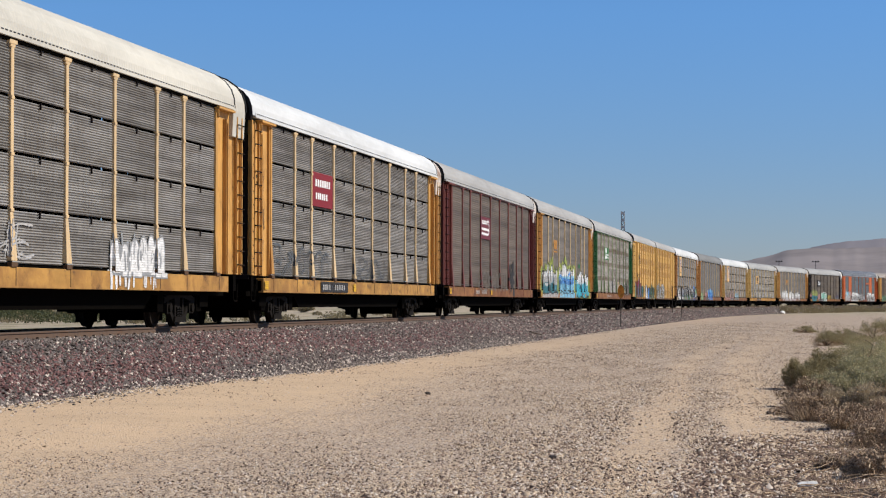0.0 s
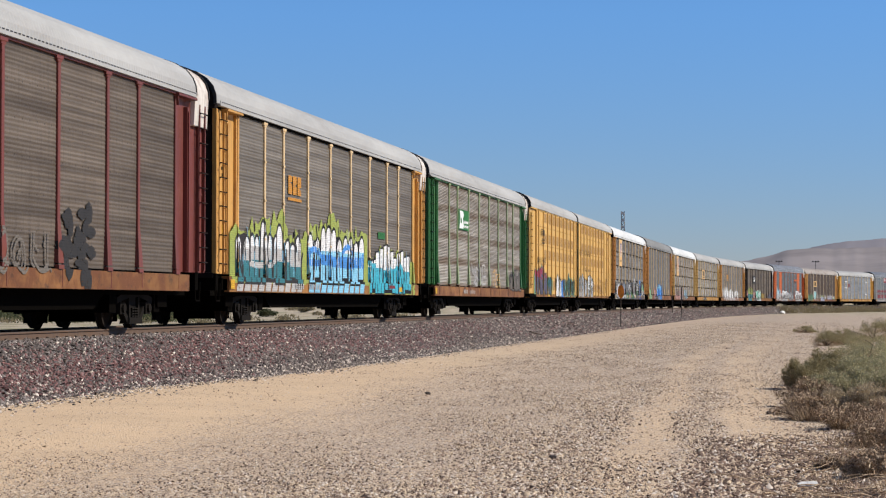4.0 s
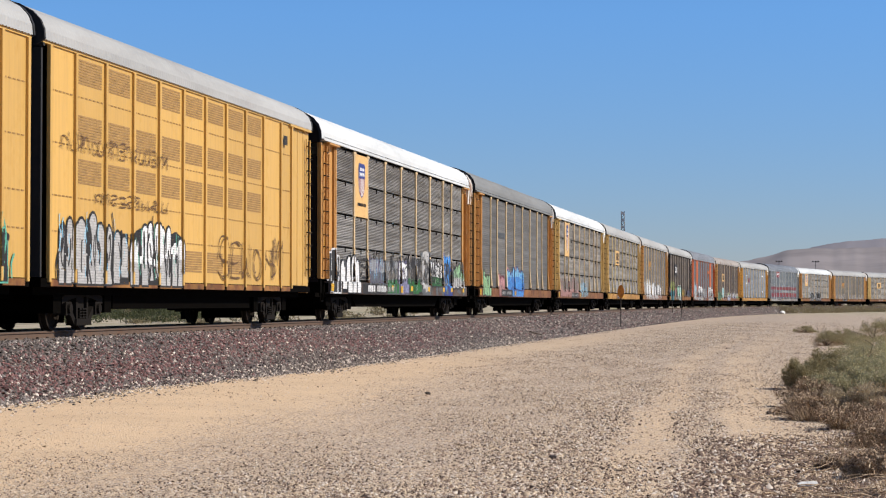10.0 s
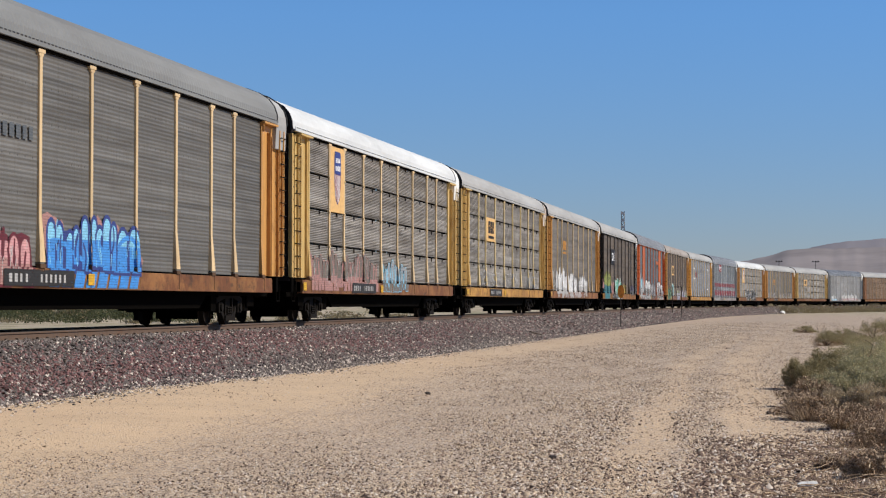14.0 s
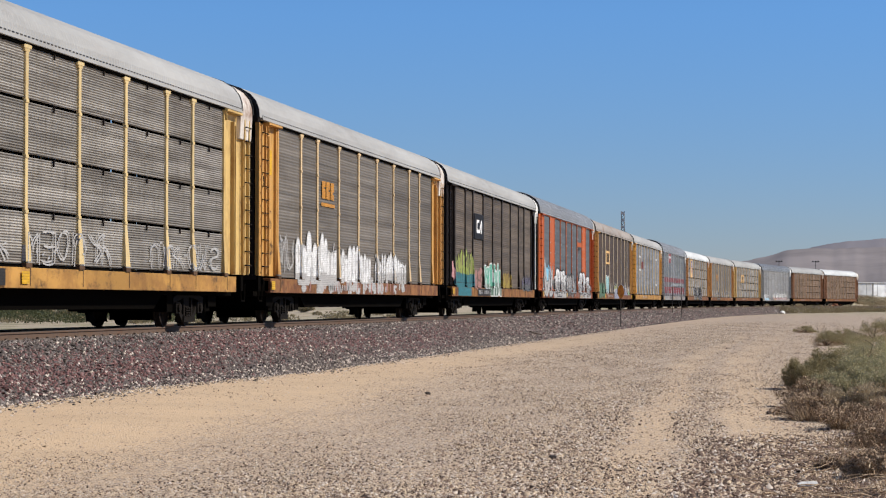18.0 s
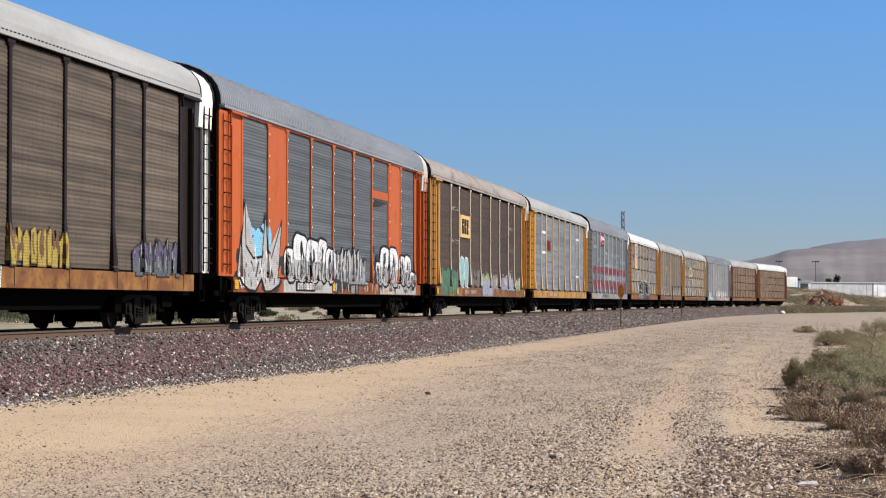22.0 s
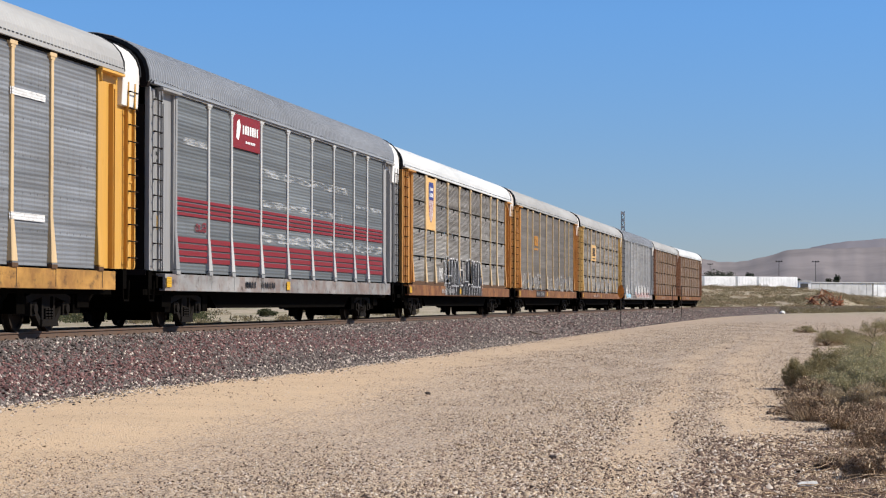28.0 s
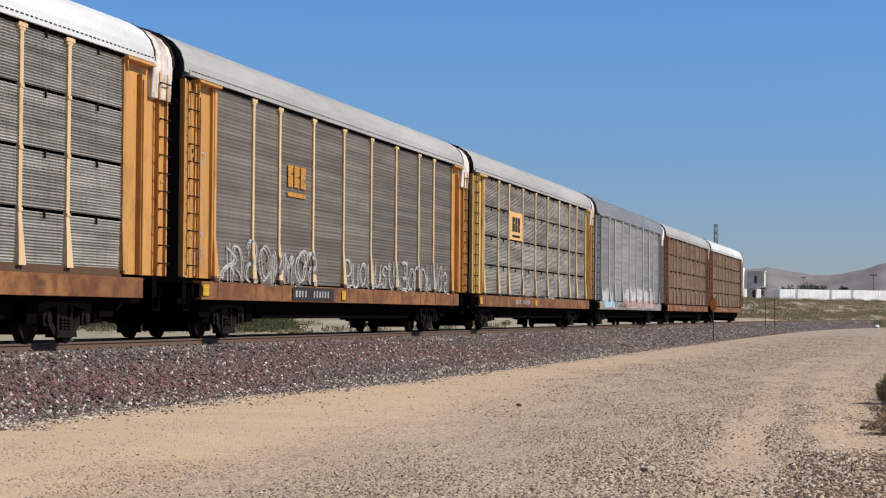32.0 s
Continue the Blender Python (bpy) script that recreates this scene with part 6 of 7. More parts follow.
c = coupled(rack_car("bright yellow autorack railcar with clean blue-grey screens", "bright_yellow", "screen_blue", "roof_grey", "sill_gold", "old", cap="white", post="post_tan", rise=1.08), 15.56)
paint_on(c, [(rect(5.4, 7.0, z, z + 0.13), "white", 0.1) for z in (4.05, 3.0)] + [(rect(21.6, 23.4, z, z + 0.13), "white", 0.1) for z in (4.1, 1.9)] + bars(7.6, 9.4, 3.2, 3.75, 3, "red", 0.2), "stencil", "white patches and red marks")

c = coupled(rack_car("grey autorack railcar with red stripes and a red sign plate", "grey", "screen_steel", "roof_silver", "sill_grey", "old", cap="white", rib=0.18, post="post_light", chord="grey", rise=1.25), 16.56)
stripes = []
for z0, z1 in ((2.36, 2.80), (1.32, 1.92)):
    for k in range(4):
        h = (z1 - z0) / 4
        stripes.append((rect(2.5, 26.3, z0 + k * h + 0.02, z0 + (k + 1) * h - 0.02), "red", 0.1))
paint_on(c, stripes, "stripe", "red stripes along the screens", faces=(1.446, 1.30, 1.30))
board(c, 7.25, 9.9, 4.2, 5.05, "red", [([(p - 14.445, q) for p, q in [(7.5, 4.45), (7.75, 4.4), (7.95, 4.75), (7.8, 4.92), (7.6, 4.85)]], "white", 1)] + bars(8.1, 9.7, 4.58, 4.8, 7, "white") + bars(8.4, 9.4, 4.36, 4.42, 6, "white"),
      "red sign plate with a white shape and bars")
paint_on(c, [(rect(a, b, z0, z1), "scuff", 0.15) for a, b, z0, z1 in ((3.0, 5.0, 3.98, 4.14), (10.2, 20.8, 3.66, 3.86), (10.0, 26.2, 1.98, 2.24), (10.2, 20.0, 2.88, 3.06), (22.0, 26.0, 3.3, 3.44))],
         "scuff", "pale scuffed streaks", faces=(1.446, 1.30, 1.30))
scrawl(c, 4.0, 5.0, 2.05, 2.3, 3, "red", 0.04, 50)

c = coupled(rack_car("amber autorack railcar with grey screens, a white roof and black graffiti", "amber", "screen_fair", "roof_white", "sill_rust", hangers=True, rise=1.1), 17.56)
board(c, 5.2, 7.1, 3.1, 5.0, "tan", shield(6.15, 3.4, 0.98, 1.42), SHIELD_LABEL)
paint_on(c, [([(p - 14.445, q) for p, q in ((9.2, 0.72), (18.6, 0.72), (18.8, 1.4), (18.6, 1.62), (14.9, 1.5), (14.3, 1.2), (12.8, 1.5), (10.4, 1.5), (9.8, 1.75), (9.4, 1.3))], "black", 0.2)], "graffiti", "black sprayed ground of the letters")
rng, lay = random.Random(51), 0.6
for u, w, z0, z1, top in ((9.45, 0.32, 1.55, 2.02, "round"), (10.0, 0.8, 1.2, 2.2, "round"), (10.1, 0.4, 1.5, 2.05, "round"), (10.85, 0.5, 1.5, 2.12, "flat"), (11.55, 0.75, 1.1, 2.14, "round"), (12.35, 0.95, 1.1, 2.12, "round"),
                          (13.45, 0.9, 1.6, 2.18, "round"), (13.45, 0.92, 1.14, 1.72, "flat"), (14.9, 0.62, 1.3, 2.16, "round"), (15.65, 0.66, 1.2, 2.2, "round"), (16.45, 0.62, 1.1, 2.16, "round"), (17.1, 0.56, 1.1, 2.14, "spike"),
                          (17.75, 0.62, 1.1, 2.14, "round"), (18.4, 0.5, 1.1, 2.14, "round")):
    q = finger(u - 14.445, w, z0, z1, rng.uniform(-0.03, 0.05), top, rng)
    out = [(grow(q, 0.045), "white", lay), (q, "black", lay + 0.05)]
    if w > 0.7:
        for k in (-0.2, 0.12):
            x = u - 14.445 + k * w
            ribbon(bow(x, z0 + 0.1, x + 0.05, z1 - 0.35, rng.uniform(-0.15, 0.15), 6), 0.035, "white", lay + 0.1, out)
    for k in range(2):                                     # cast edges down over the sill
        x = u - 14.445 + w * (k - 0.5) + rng.uniform(-0.08, 0.08)
        ribbon([(x + 0.02, 1.16), (x - 0.02, 1.05), (x - 0.12, 0.74)], 0.035, "white", lay + 0.1, out)
    lay += 0.14
    paint_on(c, out, "graffiti_letter", "black graffiti with white outlines")
scrawl(c, 8.1, 9.0, 1.3, 1.8, 2, "white", 0.04, 53)

c = coupled(rack_car("amber autorack railcar with brown screens and pale scrawls", "amber", "screen_brown", "roof_grey", "sill_rust", "old", rise=1.12), 18.56)
paint_on(c, mark_three(7.85, 3.32, 1.6, 0.5, "orange") + [(rect(7.85, 9.4, 3.1, 3.2), "orange", 1)], "worn_mark", "worn orange company mark as plain strokes")
scrawl(c, 2.5, 10.5, 1.05, 2.15, 8, "ash", 0.055, 54)
haze_paint(c, 5.4, 10.4, 1.2, 1.75, "drab", 55, 30)
scrawl(c, 13.0, 26.0, 1.05, 2.0, 16, "ash", 0.05, 56)

c = coupled(rack_car("pale yellow autorack railcar with grey screens and faint scrawls", "pale_yellow", "screen_mid", "roof_grey", "sill_rust"), 19.56)
board(c, 7.3, 9.9, 3.1, 4.1, "tan", mark_three(7.75, 3.4, 1.7, 0.52, "black") + [(rect(7.8, 9.4, 3.2, 3.28), "black", 1)], "pale yellow sign plate with dark strokes")
scrawl(c, 9.5, 20.0, 1.05, 1.95, 9, "ash", 0.05, 57)

c = coupled(rack_car("silver-grey autorack railcar with pale screens and graffiti", "grey", "screen_silver", "roof_silver", "sill_grey", "old", cap="white", post="post_light", chord="grey"), 20.56)
tall_word(c, 2.8, 6.5, 0.8, 1.8, 3, ("sky", "ash"), "white", 58, "", "", "round", "pale blue graffiti", 0.04)
tall_word(c, 11, 24, 0.85, 1.9, 10, ("rose", "ash"), "white", 59, "", "", "round", "pale graffiti", 0.04)

c = coupled(rack_car("rusty brown autorack railcar with reddish screens", "rust_amber", "screen_rusty", "roof_grey", "sill_rust", post="dull_post"), 21.56)
c = coupled(rack_car("amber autorack railcar with ribbed screens, last of the train", "rust_amber", "screen_rusty", "roof_white", "sill_rust", post="dull_post"), 22.56)


# tags and small notices on the plates at the cars' near ends
for c, n, _ in TRAIN:
    if n in (2, 11.56, 12.56, 14.56, 18.56):
        for k, (za, zb) in enumerate(((1.4, 2.2), (2.3, 3.1), (3.3, 3.8))):
            scrawl(c, 1.25, 1.95, za, zb, 1, "ash" if n in (12.56, 18.56) else "umber", 0.035, int(n) * 7 + k, "thin scrawl on the end plate", 1.378)
    if n in (10.56, 11.56):
        s = Solid().box(1.374, 1.384, 1.45 - 14.445, 2.05 - 14.445, 3.75, 4.4)
        part("notice_plate", s.done("notice_plate", M["b_yellow"], 0.002), c, label="small yellow notice plate")


# ---- plants ----
def leaf_cloud(rng, cx, cy, cz, rx, ry, rz, n, size, v, f):
    for _ in range(n):
        d = Vector((rng.gauss(0, 1), rng.gauss(0, 1), rng.gauss(0, 1))).normalized() * (rng.random() ** 0.4)
        p = Vector((cx + d[0] * rx, cy + d[1] * ry, cz + d[2] * rz))
        if p[2] < 0.02 and cz < 3:
            continue
        a = Vector((rng.gauss(0, 1), rng.gauss(0, 1), rng.gauss(0, 1.3))).normalized() * size * rng.uniform(0.6, 1.4)
        b = a.cross(Vector((rng.gauss(0, 1), rng.gauss(0, 1), rng.gauss(0, 1)))).normalized() * size * 0.35
        o = len(v)
        v += [p - a, p + b, p + a, p - b]
        f.append((o, o + 1, o + 2, o + 3))


M["sage"] = leaf_mat("sage_leaves", [(0.39, 0.31, 0.205), (0.47, 0.385, 0.255), (0.33, 0.25, 0.165), (0.51, 0.42, 0.30)], True)
M["sage_green"] = leaf_mat("green_sage_leaves", [(0.33, 0.31, 0.18), (0.40, 0.37, 0.225), (0.28, 0.26, 0.145), (0.43, 0.37, 0.25)], True)
M["olive"] = leaf_mat("olive_shrub_leaves", [(0.27, 0.235, 0.125), (0.34, 0.29, 0.165), (0.20, 0.175, 0.09), (0.38, 0.32, 0.20)], True)
M["green"] = leaf_mat("fresh_green_brush_leaves", [(0.28, 0.30, 0.14), (0.35, 0.35, 0.175), (0.23, 0.25, 0.115), (0.38, 0.34, 0.20)], True)
M["straw"] = leaf_mat("straw_brush_leaves", [(0.36, 0.31, 0.17), (0.30, 0.28, 0.14), (0.42, 0.35, 0.21)], True)
M["dry"] = leaf_mat("dry_twigs", [(0.46, 0.33, 0.20), (0.33, 0.21, 0.125), (0.55, 0.42, 0.27), (0.21, 0.13, 0.085)])
M["dead"] = leaf_mat("dead_grey_brush", [(0.29, 0.20, 0.13), (0.43, 0.32, 0.21), (0.18, 0.115, 0.075), (0.52, 0.41, 0.28)])
M["far_sage"] = leaf_mat("dark_far_brush", [(0.07, 0.08, 0.035), (0.095, 0.10, 0.05), (0.05, 0.058, 0.028)], True)
M["far_olive"] = leaf_mat("olive_far_brush", [(0.22, 0.185, 0.105), (0.27, 0.225, 0.135), (0.17, 0.145, 0.085), (0.26, 0.20, 0.13)], True)
M["far_straw"] = leaf_mat("straw_far_brush", [(0.34, 0.255, 0.155), (0.28, 0.21, 0.13), (0.38, 0.29, 0.18), (0.24, 0.18, 0.11)], True)
M["bark"] = plain("shrub_wood", (0.11, 0.08, 0.06), 0.9, 0, 0.4, 20)
M["tree_leaf"] = leaf_mat("dark_tree_leaves", [(0.03, 0.04, 0.02), (0.045, 0.055, 0.03), (0.02, 0.03, 0.015)])


def wisps(rng, cx, cy, cz, n, r, h, w, v, f):
    """Fine bent twigs that spray out from a root, each of three short pieces."""
    for _ in range(n):
        a, q = rng.uniform(0, math.tau), r * math.sqrt(rng.random()) * 0.7
        p = Vector((cx + q * math.cos(a), cy + q * math.sin(a), cz))
        up = rng.uniform(0.35, 1.0)
        d = Vector((math.cos(a) * (1.15 - up), math.sin(a) * (1.15 - up), up)).normalized()
        l = h * rng.uniform(0.5, 1.05) / 3
        e = rng.uniform(0, math.pi)
        side = Vector((math.cos(e), math.sin(e), 0)) * w
        o = len(v)
        for k in range(4):
            g = side * (1 - 0.25 * k)
            v += [p - g, p + g]
            d = (d + Vector((rng.uniform(-0.35, 0.35), rng.uniform(-0.35, 0.35), rng.uniform(-0.2, 0.12)))).normalized()
            p = p + d * l
        f += [(o + 2 * k, o + 2 * k + 1, o + 2 * k + 3, o + 2 * k + 2) for k in range(3)]


def bush(x, y, r, h, seed, leaf="sage", dry=0.4, n=1500, label="grey-green sagebrush with dry lower twigs"):
    rng = random.Random(seed)
    z = float(ground_z(x, y))
    t = thing("sagebrush", label, "bush", "roadside brush", place=Matrix.Translation((x, y, z)))
    s = Solid()
    tips = []
    for i in range(16):
        a = rng.uniform(0, math.tau)
        g = rng.uniform(0.2, 1.05)
        e = (r * g * math.cos(a), r * g * math.sin(a), h * rng.uniform(0.35, 0.85) * (1.05 - 0.45 * g * g))
        m = (e[0] * 0.4 + rng.uniform(-0.05, 0.05), e[1] * 0.4 + rng.uniform(-0.05, 0.05), e[2] * 0.5)
        s.rod((0, 0, -0.03), m, 0.014, 5).rod(m, e, 0.008, 4)
        tips.append(e)
    part("woody_base", s.done("woody_base", M["bark"]), t)
    v, f = [], []
    for e in tips:
        k = rng.uniform(0.6, 1.3)
        leaf_cloud(rng, e[0], e[1], e[2], r * 0.32 * k, r * 0.32 * k, h * 0.25 * k, n // 19, 0.021, v, f)
        wisps(rng, e[0], e[1], e[2] - h * 0.15, n // 45, r * 0.26 * k, h * 0.34 * k, 0.0032, v, f)
    part("foliage", mesh("foliage", v, f, M[leaf]), t)
    v, f = [], []
    wisps(rng, 0, 0, 0, int(n * dry * 0.45), r * 1.05, h * 0.7, 0.0036, v, f)
    part("dry_growth", mesh("dry_growth", v, f, M["dead" if dry > 0.8 else "dry"]), t, label="dry brown twigs")
    return t


NEAR_BRUSH = [(-0.32, 41.0, 0.36, 0.62, 'olive', 0.25), (0.05, 42.6, 0.42, 0.72, 'olive', 0.25), (0.62, 43.5, 0.6, 0.72, 'sage_green', 0.3), (0.45, 37.6, 0.5, 0.66, 'sage_green', 0.5),
              (1.05, 38.4, 0.62, 0.78, 'sage_green', 0.4), (1.75, 39.5, 0.8, 0.85, 'green', 0.4), (0.15, 36.0, 0.45, 0.55, 'sage_green', 0.6), (0.6, 34.8, 0.5, 0.62, 'sage_green', 0.6), (1.15, 33.6, 0.6, 0.7, 'sage_green', 0.6), (1.6, 35.0, 0.7, 0.8, 'sage_green', 0.6),
              (-0.12, 34.4, 0.5, 0.46, 'dead', 1.6), (0.5, 31.6, 0.55, 0.5, 'sage', 1.2), (1.15, 31.2, 0.6, 0.6, 'sage', 1.0), (1.8, 32.0, 0.7, 0.7, 'sage', 1.0),
              (-0.08, 31.0, 0.52, 0.38, 'dead', 2.4), (0.5, 28.8, 0.55, 0.42, 'dead', 2.2), (1.05, 27.4, 0.6, 0.46, 'dead', 2.0), (1.5, 29.2, 0.6, 0.5, 'dead', 1.8),
              (0.75, 25.2, 0.5, 0.32, 'dead', 2.0), (1.25, 24.0, 0.5, 0.36, 'dead', 2.0),
              (0.45, 20.5, 0.26, 0.22, 'dead', 2.0), (0.62, 22.2, 0.3, 0.26, 'dead', 2.0), (0.16, 21.6, 0.2, 0.13, 'dead', 2.0)]
FAR_BRUSH = [(0.15, 82, 0.6, 0.72, 'olive', 0.2), (0.85, 84, 0.5, 0.6, 'olive', 0.2), (1.3, 50, 0.8, 0.62, 'green', 0.3), (2.4, 52, 1.0, 0.7, 'green', 0.3), (1.1, 57, 0.8, 0.6, 'sage_green', 0.3),
             (2.3, 60, 1.1, 0.7, 'green', 0.3), (3.6, 58, 1.2, 0.75, 'green', 0.3), (1.3, 66, 0.9, 0.5, 'straw', 0.4), (2.8, 70, 1.2, 0.6, 'green', 0.3), (4.4, 72, 1.4, 0.7, 'straw', 0.3),
             (1.9, 80, 1.2, 0.55, 'straw', 0.3), (2.1, 92, 1.0, 0.9, 'olive', 0.3), (3.9, 96, 1.5, 0.6, 'green', 0.3), (0.9, 104, 0.7, 0.45, 'olive', 0.3), (-0.9, 118, 0.6, 0.4, 'olive', 0.3),
             (3.4, 122, 1.5, 0.9, 'olive', 0.3), (5.6, 130, 2.0, 0.8, 'green', 0.3)]
BRUSH_LABELS = {"olive": "dense olive-green shrub at the road's edge", "sage_green": "grey-green sagebrush with dry lower twigs", "green": "low fresh green desert brush",
                "sage": "half-dry tan sagebrush with bare twigs", "straw": "low straw-coloured dry brush"}
for i, (x, y, r, h, leaf, dry) in enumerate(NEAR_BRUSH + FAR_BRUSH):
    if dry > 1.5:
        bush(x, y, r, h, 100 + i, "dead", 1.0, 3200, "dead grey-brown brush with bare bent twigs")
    else:
        bush(x, y, r, h, 100 + i, leaf, dry, 9000 if y < 45 else 3500, BRUSH_LABELS[leaf])


def brush_belt(name, spots, label, leaf, size, thick=1.0):
    """Low brush too far off to count."""
    v, f = [], []
    rng = random.Random(len(name))
    for x, y, r, h in spots:
        leaf_cloud(rng, x, y, float(ground_z(x, y)) + h * 0.35, r, r, h * 0.6, int((34 + 26 * r) * thick), size, v, f)
    tagged(new(name, mesh(name, v, f, M[leaf])), label, "brush", "", "stuff")


_r = random.Random(77)
brush_belt("far_brush", [(x, y, _r.uniform(0.6, 1.8), _r.uniform(0.3, 0.8)) for x, y in ((-y * _r.uniform(0.09, 0.42) - 20, y) for y in (_r.uniform(150, 480) for _ in range(260)))], "olive desert brush beyond the track", "far_olive", 0.16, 2.4)
for deg, far_off, pr, ph, leaf in ((17.75, 214, 1.8, 1.3, "far_sage"), (17.3, 218, 2.3, 1.8, "far_sage"), (16.9, 212, 2.4, 1.9, "far_sage"), (16.5, 216, 2.2, 1.7, "far_sage"), (16.2, 220, 1.7, 1.2, "far_sage"),
                                   (18.5, 225, 1.5, 0.9, "far_olive"), (19.1, 220, 2.2, 1.2, "far_olive"), (19.8, 230, 1.8, 1.0, "far_olive"), (18.1, 232, 1.9, 1.1, "far_olive"), (14.2, 240, 1.3, 0.9, "far_sage"),
                                   (20.4, 215, 2.0, 1.3, "far_sage"), (13.2, 260, 1.2, 0.8, "far_olive")):
    px, py = -far_off * math.sin(radians(deg)), far_off * math.cos(radians(deg))
    shrub_v, shrub_f = [], []
    for k in range(7):
        leaf_cloud(_r, _r.uniform(-0.6, 0.6) * pr, _r.uniform(-0.6, 0.6) * pr, ph * _r.uniform(0.2, 0.75), pr * 0.45, pr * 0.45, ph * 0.28, 170, 0.12, shrub_v, shrub_f)
    tagged(new("desert_shrub", mesh("desert_shrub", shrub_v, shrub_f, M[leaf])), "dark green rounded shrub beyond the track" if leaf == "far_sage" else "pale olive shrub beyond the track", "bush", "shrubs beyond the track").matrix_world = Matrix.Translation((px, py, float(ground_z(px, py))))
_b = [(radians(_r.uniform(15.9, 22.5)), _r.uniform(165, 330)) for _ in range(130)]
brush_belt("mixed_brush", [(-d * math.sin(a), d * math.cos(a), _r.uniform(1.0, 2.6), _r.uniform(0.7, 1.5)) for a, d in _b], "dusty olive brush beyond the track", "far_sage", 0.13, 3.0)
_s = [(x, y) for x, y in ((_r.uniform(-75, 30), _r.uniform(330, 590)) for _ in range(1500)) if x - float(track_x(y)) < -7]
_s += [(_r.uniform(-8, 13), _r.uniform(424, 462)) for _ in range(70)]
brush_belt("slope_brush", [(x, y, _r.uniform(0.9, 2.8), _r.uniform(0.4, 1.0)) for x, y in _s[::2]], "olive brush on the slope behind the curve", "far_olive", 0.18, 1.4)
brush_belt("slope_straw", [(x, y, _r.uniform(0.8, 2.8), _r.uniform(0.25, 0.6)) for x, y in _s[1::2]], "straw-coloured dry growth on the slope", "far_straw", 0.18, 1.2)
brush_belt("verge_brush", [(-5.5 + k * 0.15 + _r.uniform(-1.5, 1.5), 325 + k * 0.62 + _r.uniform(-5, 5), _r.uniform(0.7, 1.5), _r.uniform(0.7, 1.5)) for k in range(120)], "low brush along the road's far end", "far_olive", 0.12, 2.0)

# ---- posts and signs by the track ----
M["galv"] = plain("dull_post_steel", (0.10, 0.085, 0.07), 0.7, 0.3)
M["flag"] = plain("faded_orange_paint", (0.75, 0.25, 0.02), 0.6)
M["trash"] = plain("white_plastic", (0.72, 0.70, 0.66), 0.5)
z = float(ground_z(-12.0, 134.4))
p = thing("marker_post", "thin steel post with a faded orange paddle", "marker post", place=Matrix.Translation((-12.0, 134.4, z)))
part("post", Solid().box(-0.03, 0.03, -0.02, 0.02, -0.1, 2.2).done("post", M["galv"]), p)
part("paddle", Solid().prism([(0.2 * math.cos(a), 2.24 + 0.42 * math.sin(a)) for a in np.linspace(0, math.tau, 11)[:-1]], -0.04, -0.02, "y").done("paddle", M["flag"]), p, label="faded orange paddle")
z = float(ground_z(-13.2, 203.0))
p = thing("post_pair", "two thin steel posts joined by a cross bar beside the track", "marker post", place=Matrix.Translation((-13.0, 203.0, z)))
for x in (-0.42, 0.42):
    part("post", Solid().box(x - 0.03, x + 0.03, -0.02, 0.02, -0.2, 2.9).done("post", M["galv"]), p)
part("cross_bar", Solid().box(-0.5, 0.5, -0.02, 0.02, 2.9, 2.96).done("cross_bar", M["galv"]), p)

# ---- behind the curve: trailers, sheds, poles, tower ----
M["trailer"] = plain("white_trailer_paint", (0.86, 0.86, 0.86), 0.5, 0, 0.08, 0.5)
M["shed_grey"] = plain("pale_grey_cladding", (0.50, 0.50, 0.50), 0.6, 0, 0.1, 0.4)
M["shed_white"] = plain("white_cladding", (0.80, 0.80, 0.80), 0.6, 0, 0.06, 0.4)
M["beige"] = plain("beige_plaster", (0.60, 0.55, 0.48), 0.8, 0, 0.15, 0.5)
M["dark"] = plain("dark_opening", (0.05, 0.045, 0.04), 0.8)
M["pole"] = plain("pole_steel", (0.13, 0.12, 0.115), 0.6, 0.4)


def trailer(x, y, length, turn, h=2.75):
    z = float(ground_z(x, y))
    t = thing("box_trailer", "white box trailer parked in a row", "trailer", "parked trailers", place=Matrix.Translation((x, y, z)) @ pose(0, 0, 0, 0, 0, turn))
    b = part("box", Solid().box(-length / 2, length / 2, -1.25, 1.25, 0.35, 0.35 + h).done("box", M["trailer"], 0.05), t)
    s = Solid()
    for k in range(int(length)):
        s.box(-length / 2 + k + 0.48, -length / 2 + k + 0.52, -1.27, -1.25, 0.4, 0.3 + h)
    part("side_rib", s.done("side_rib", M["shed_grey"]), b)
    part("chassis", Solid().box(-length / 2, length / 2, -0.5, 0.5, 0.1, 0.35).box(length * 0.1, length * 0.12, -1, 1, -0.2, 0.3).done("chassis", M["dark"]), t)
    for k in (-0.42, -0.34):
        part("wheel", Solid().lathe([(-1.2, 0.0), (-1.2, 0.2), (1.2, 0.2), (1.2, 0.0)], 12).done("wheel", M["rubber"]), t, (length * k, 0, 0.2)).rotation_euler = (0, 0, math.pi / 2)


for d, l in ((1.0, 5.1), (9.5, 10.3), (18.6, 6.3), (29.2, 13.2), (-12.0, 9.0), (-24.0, 11.0)):
    trailer(-34.6 + d * math.cos(radians(40)), 587 + d * math.sin(radians(40)), l, 40, 2.75)


def shed(x0, x1, y, depth, z0, h, mat, label, doors=(), turn=0):
    t = thing("warehouse", label, "building", place=Matrix.Translation((x0, y, z0)) @ pose(0, 0, 0, 0, 0, turn) @ Matrix.Translation(((x1 - x0) / 2, 0, 0)))
    w = x1 - x0
    part("wall", Solid().box(-w / 2, w / 2, 0, depth, 0, h).done("wall", M[mat]), t)
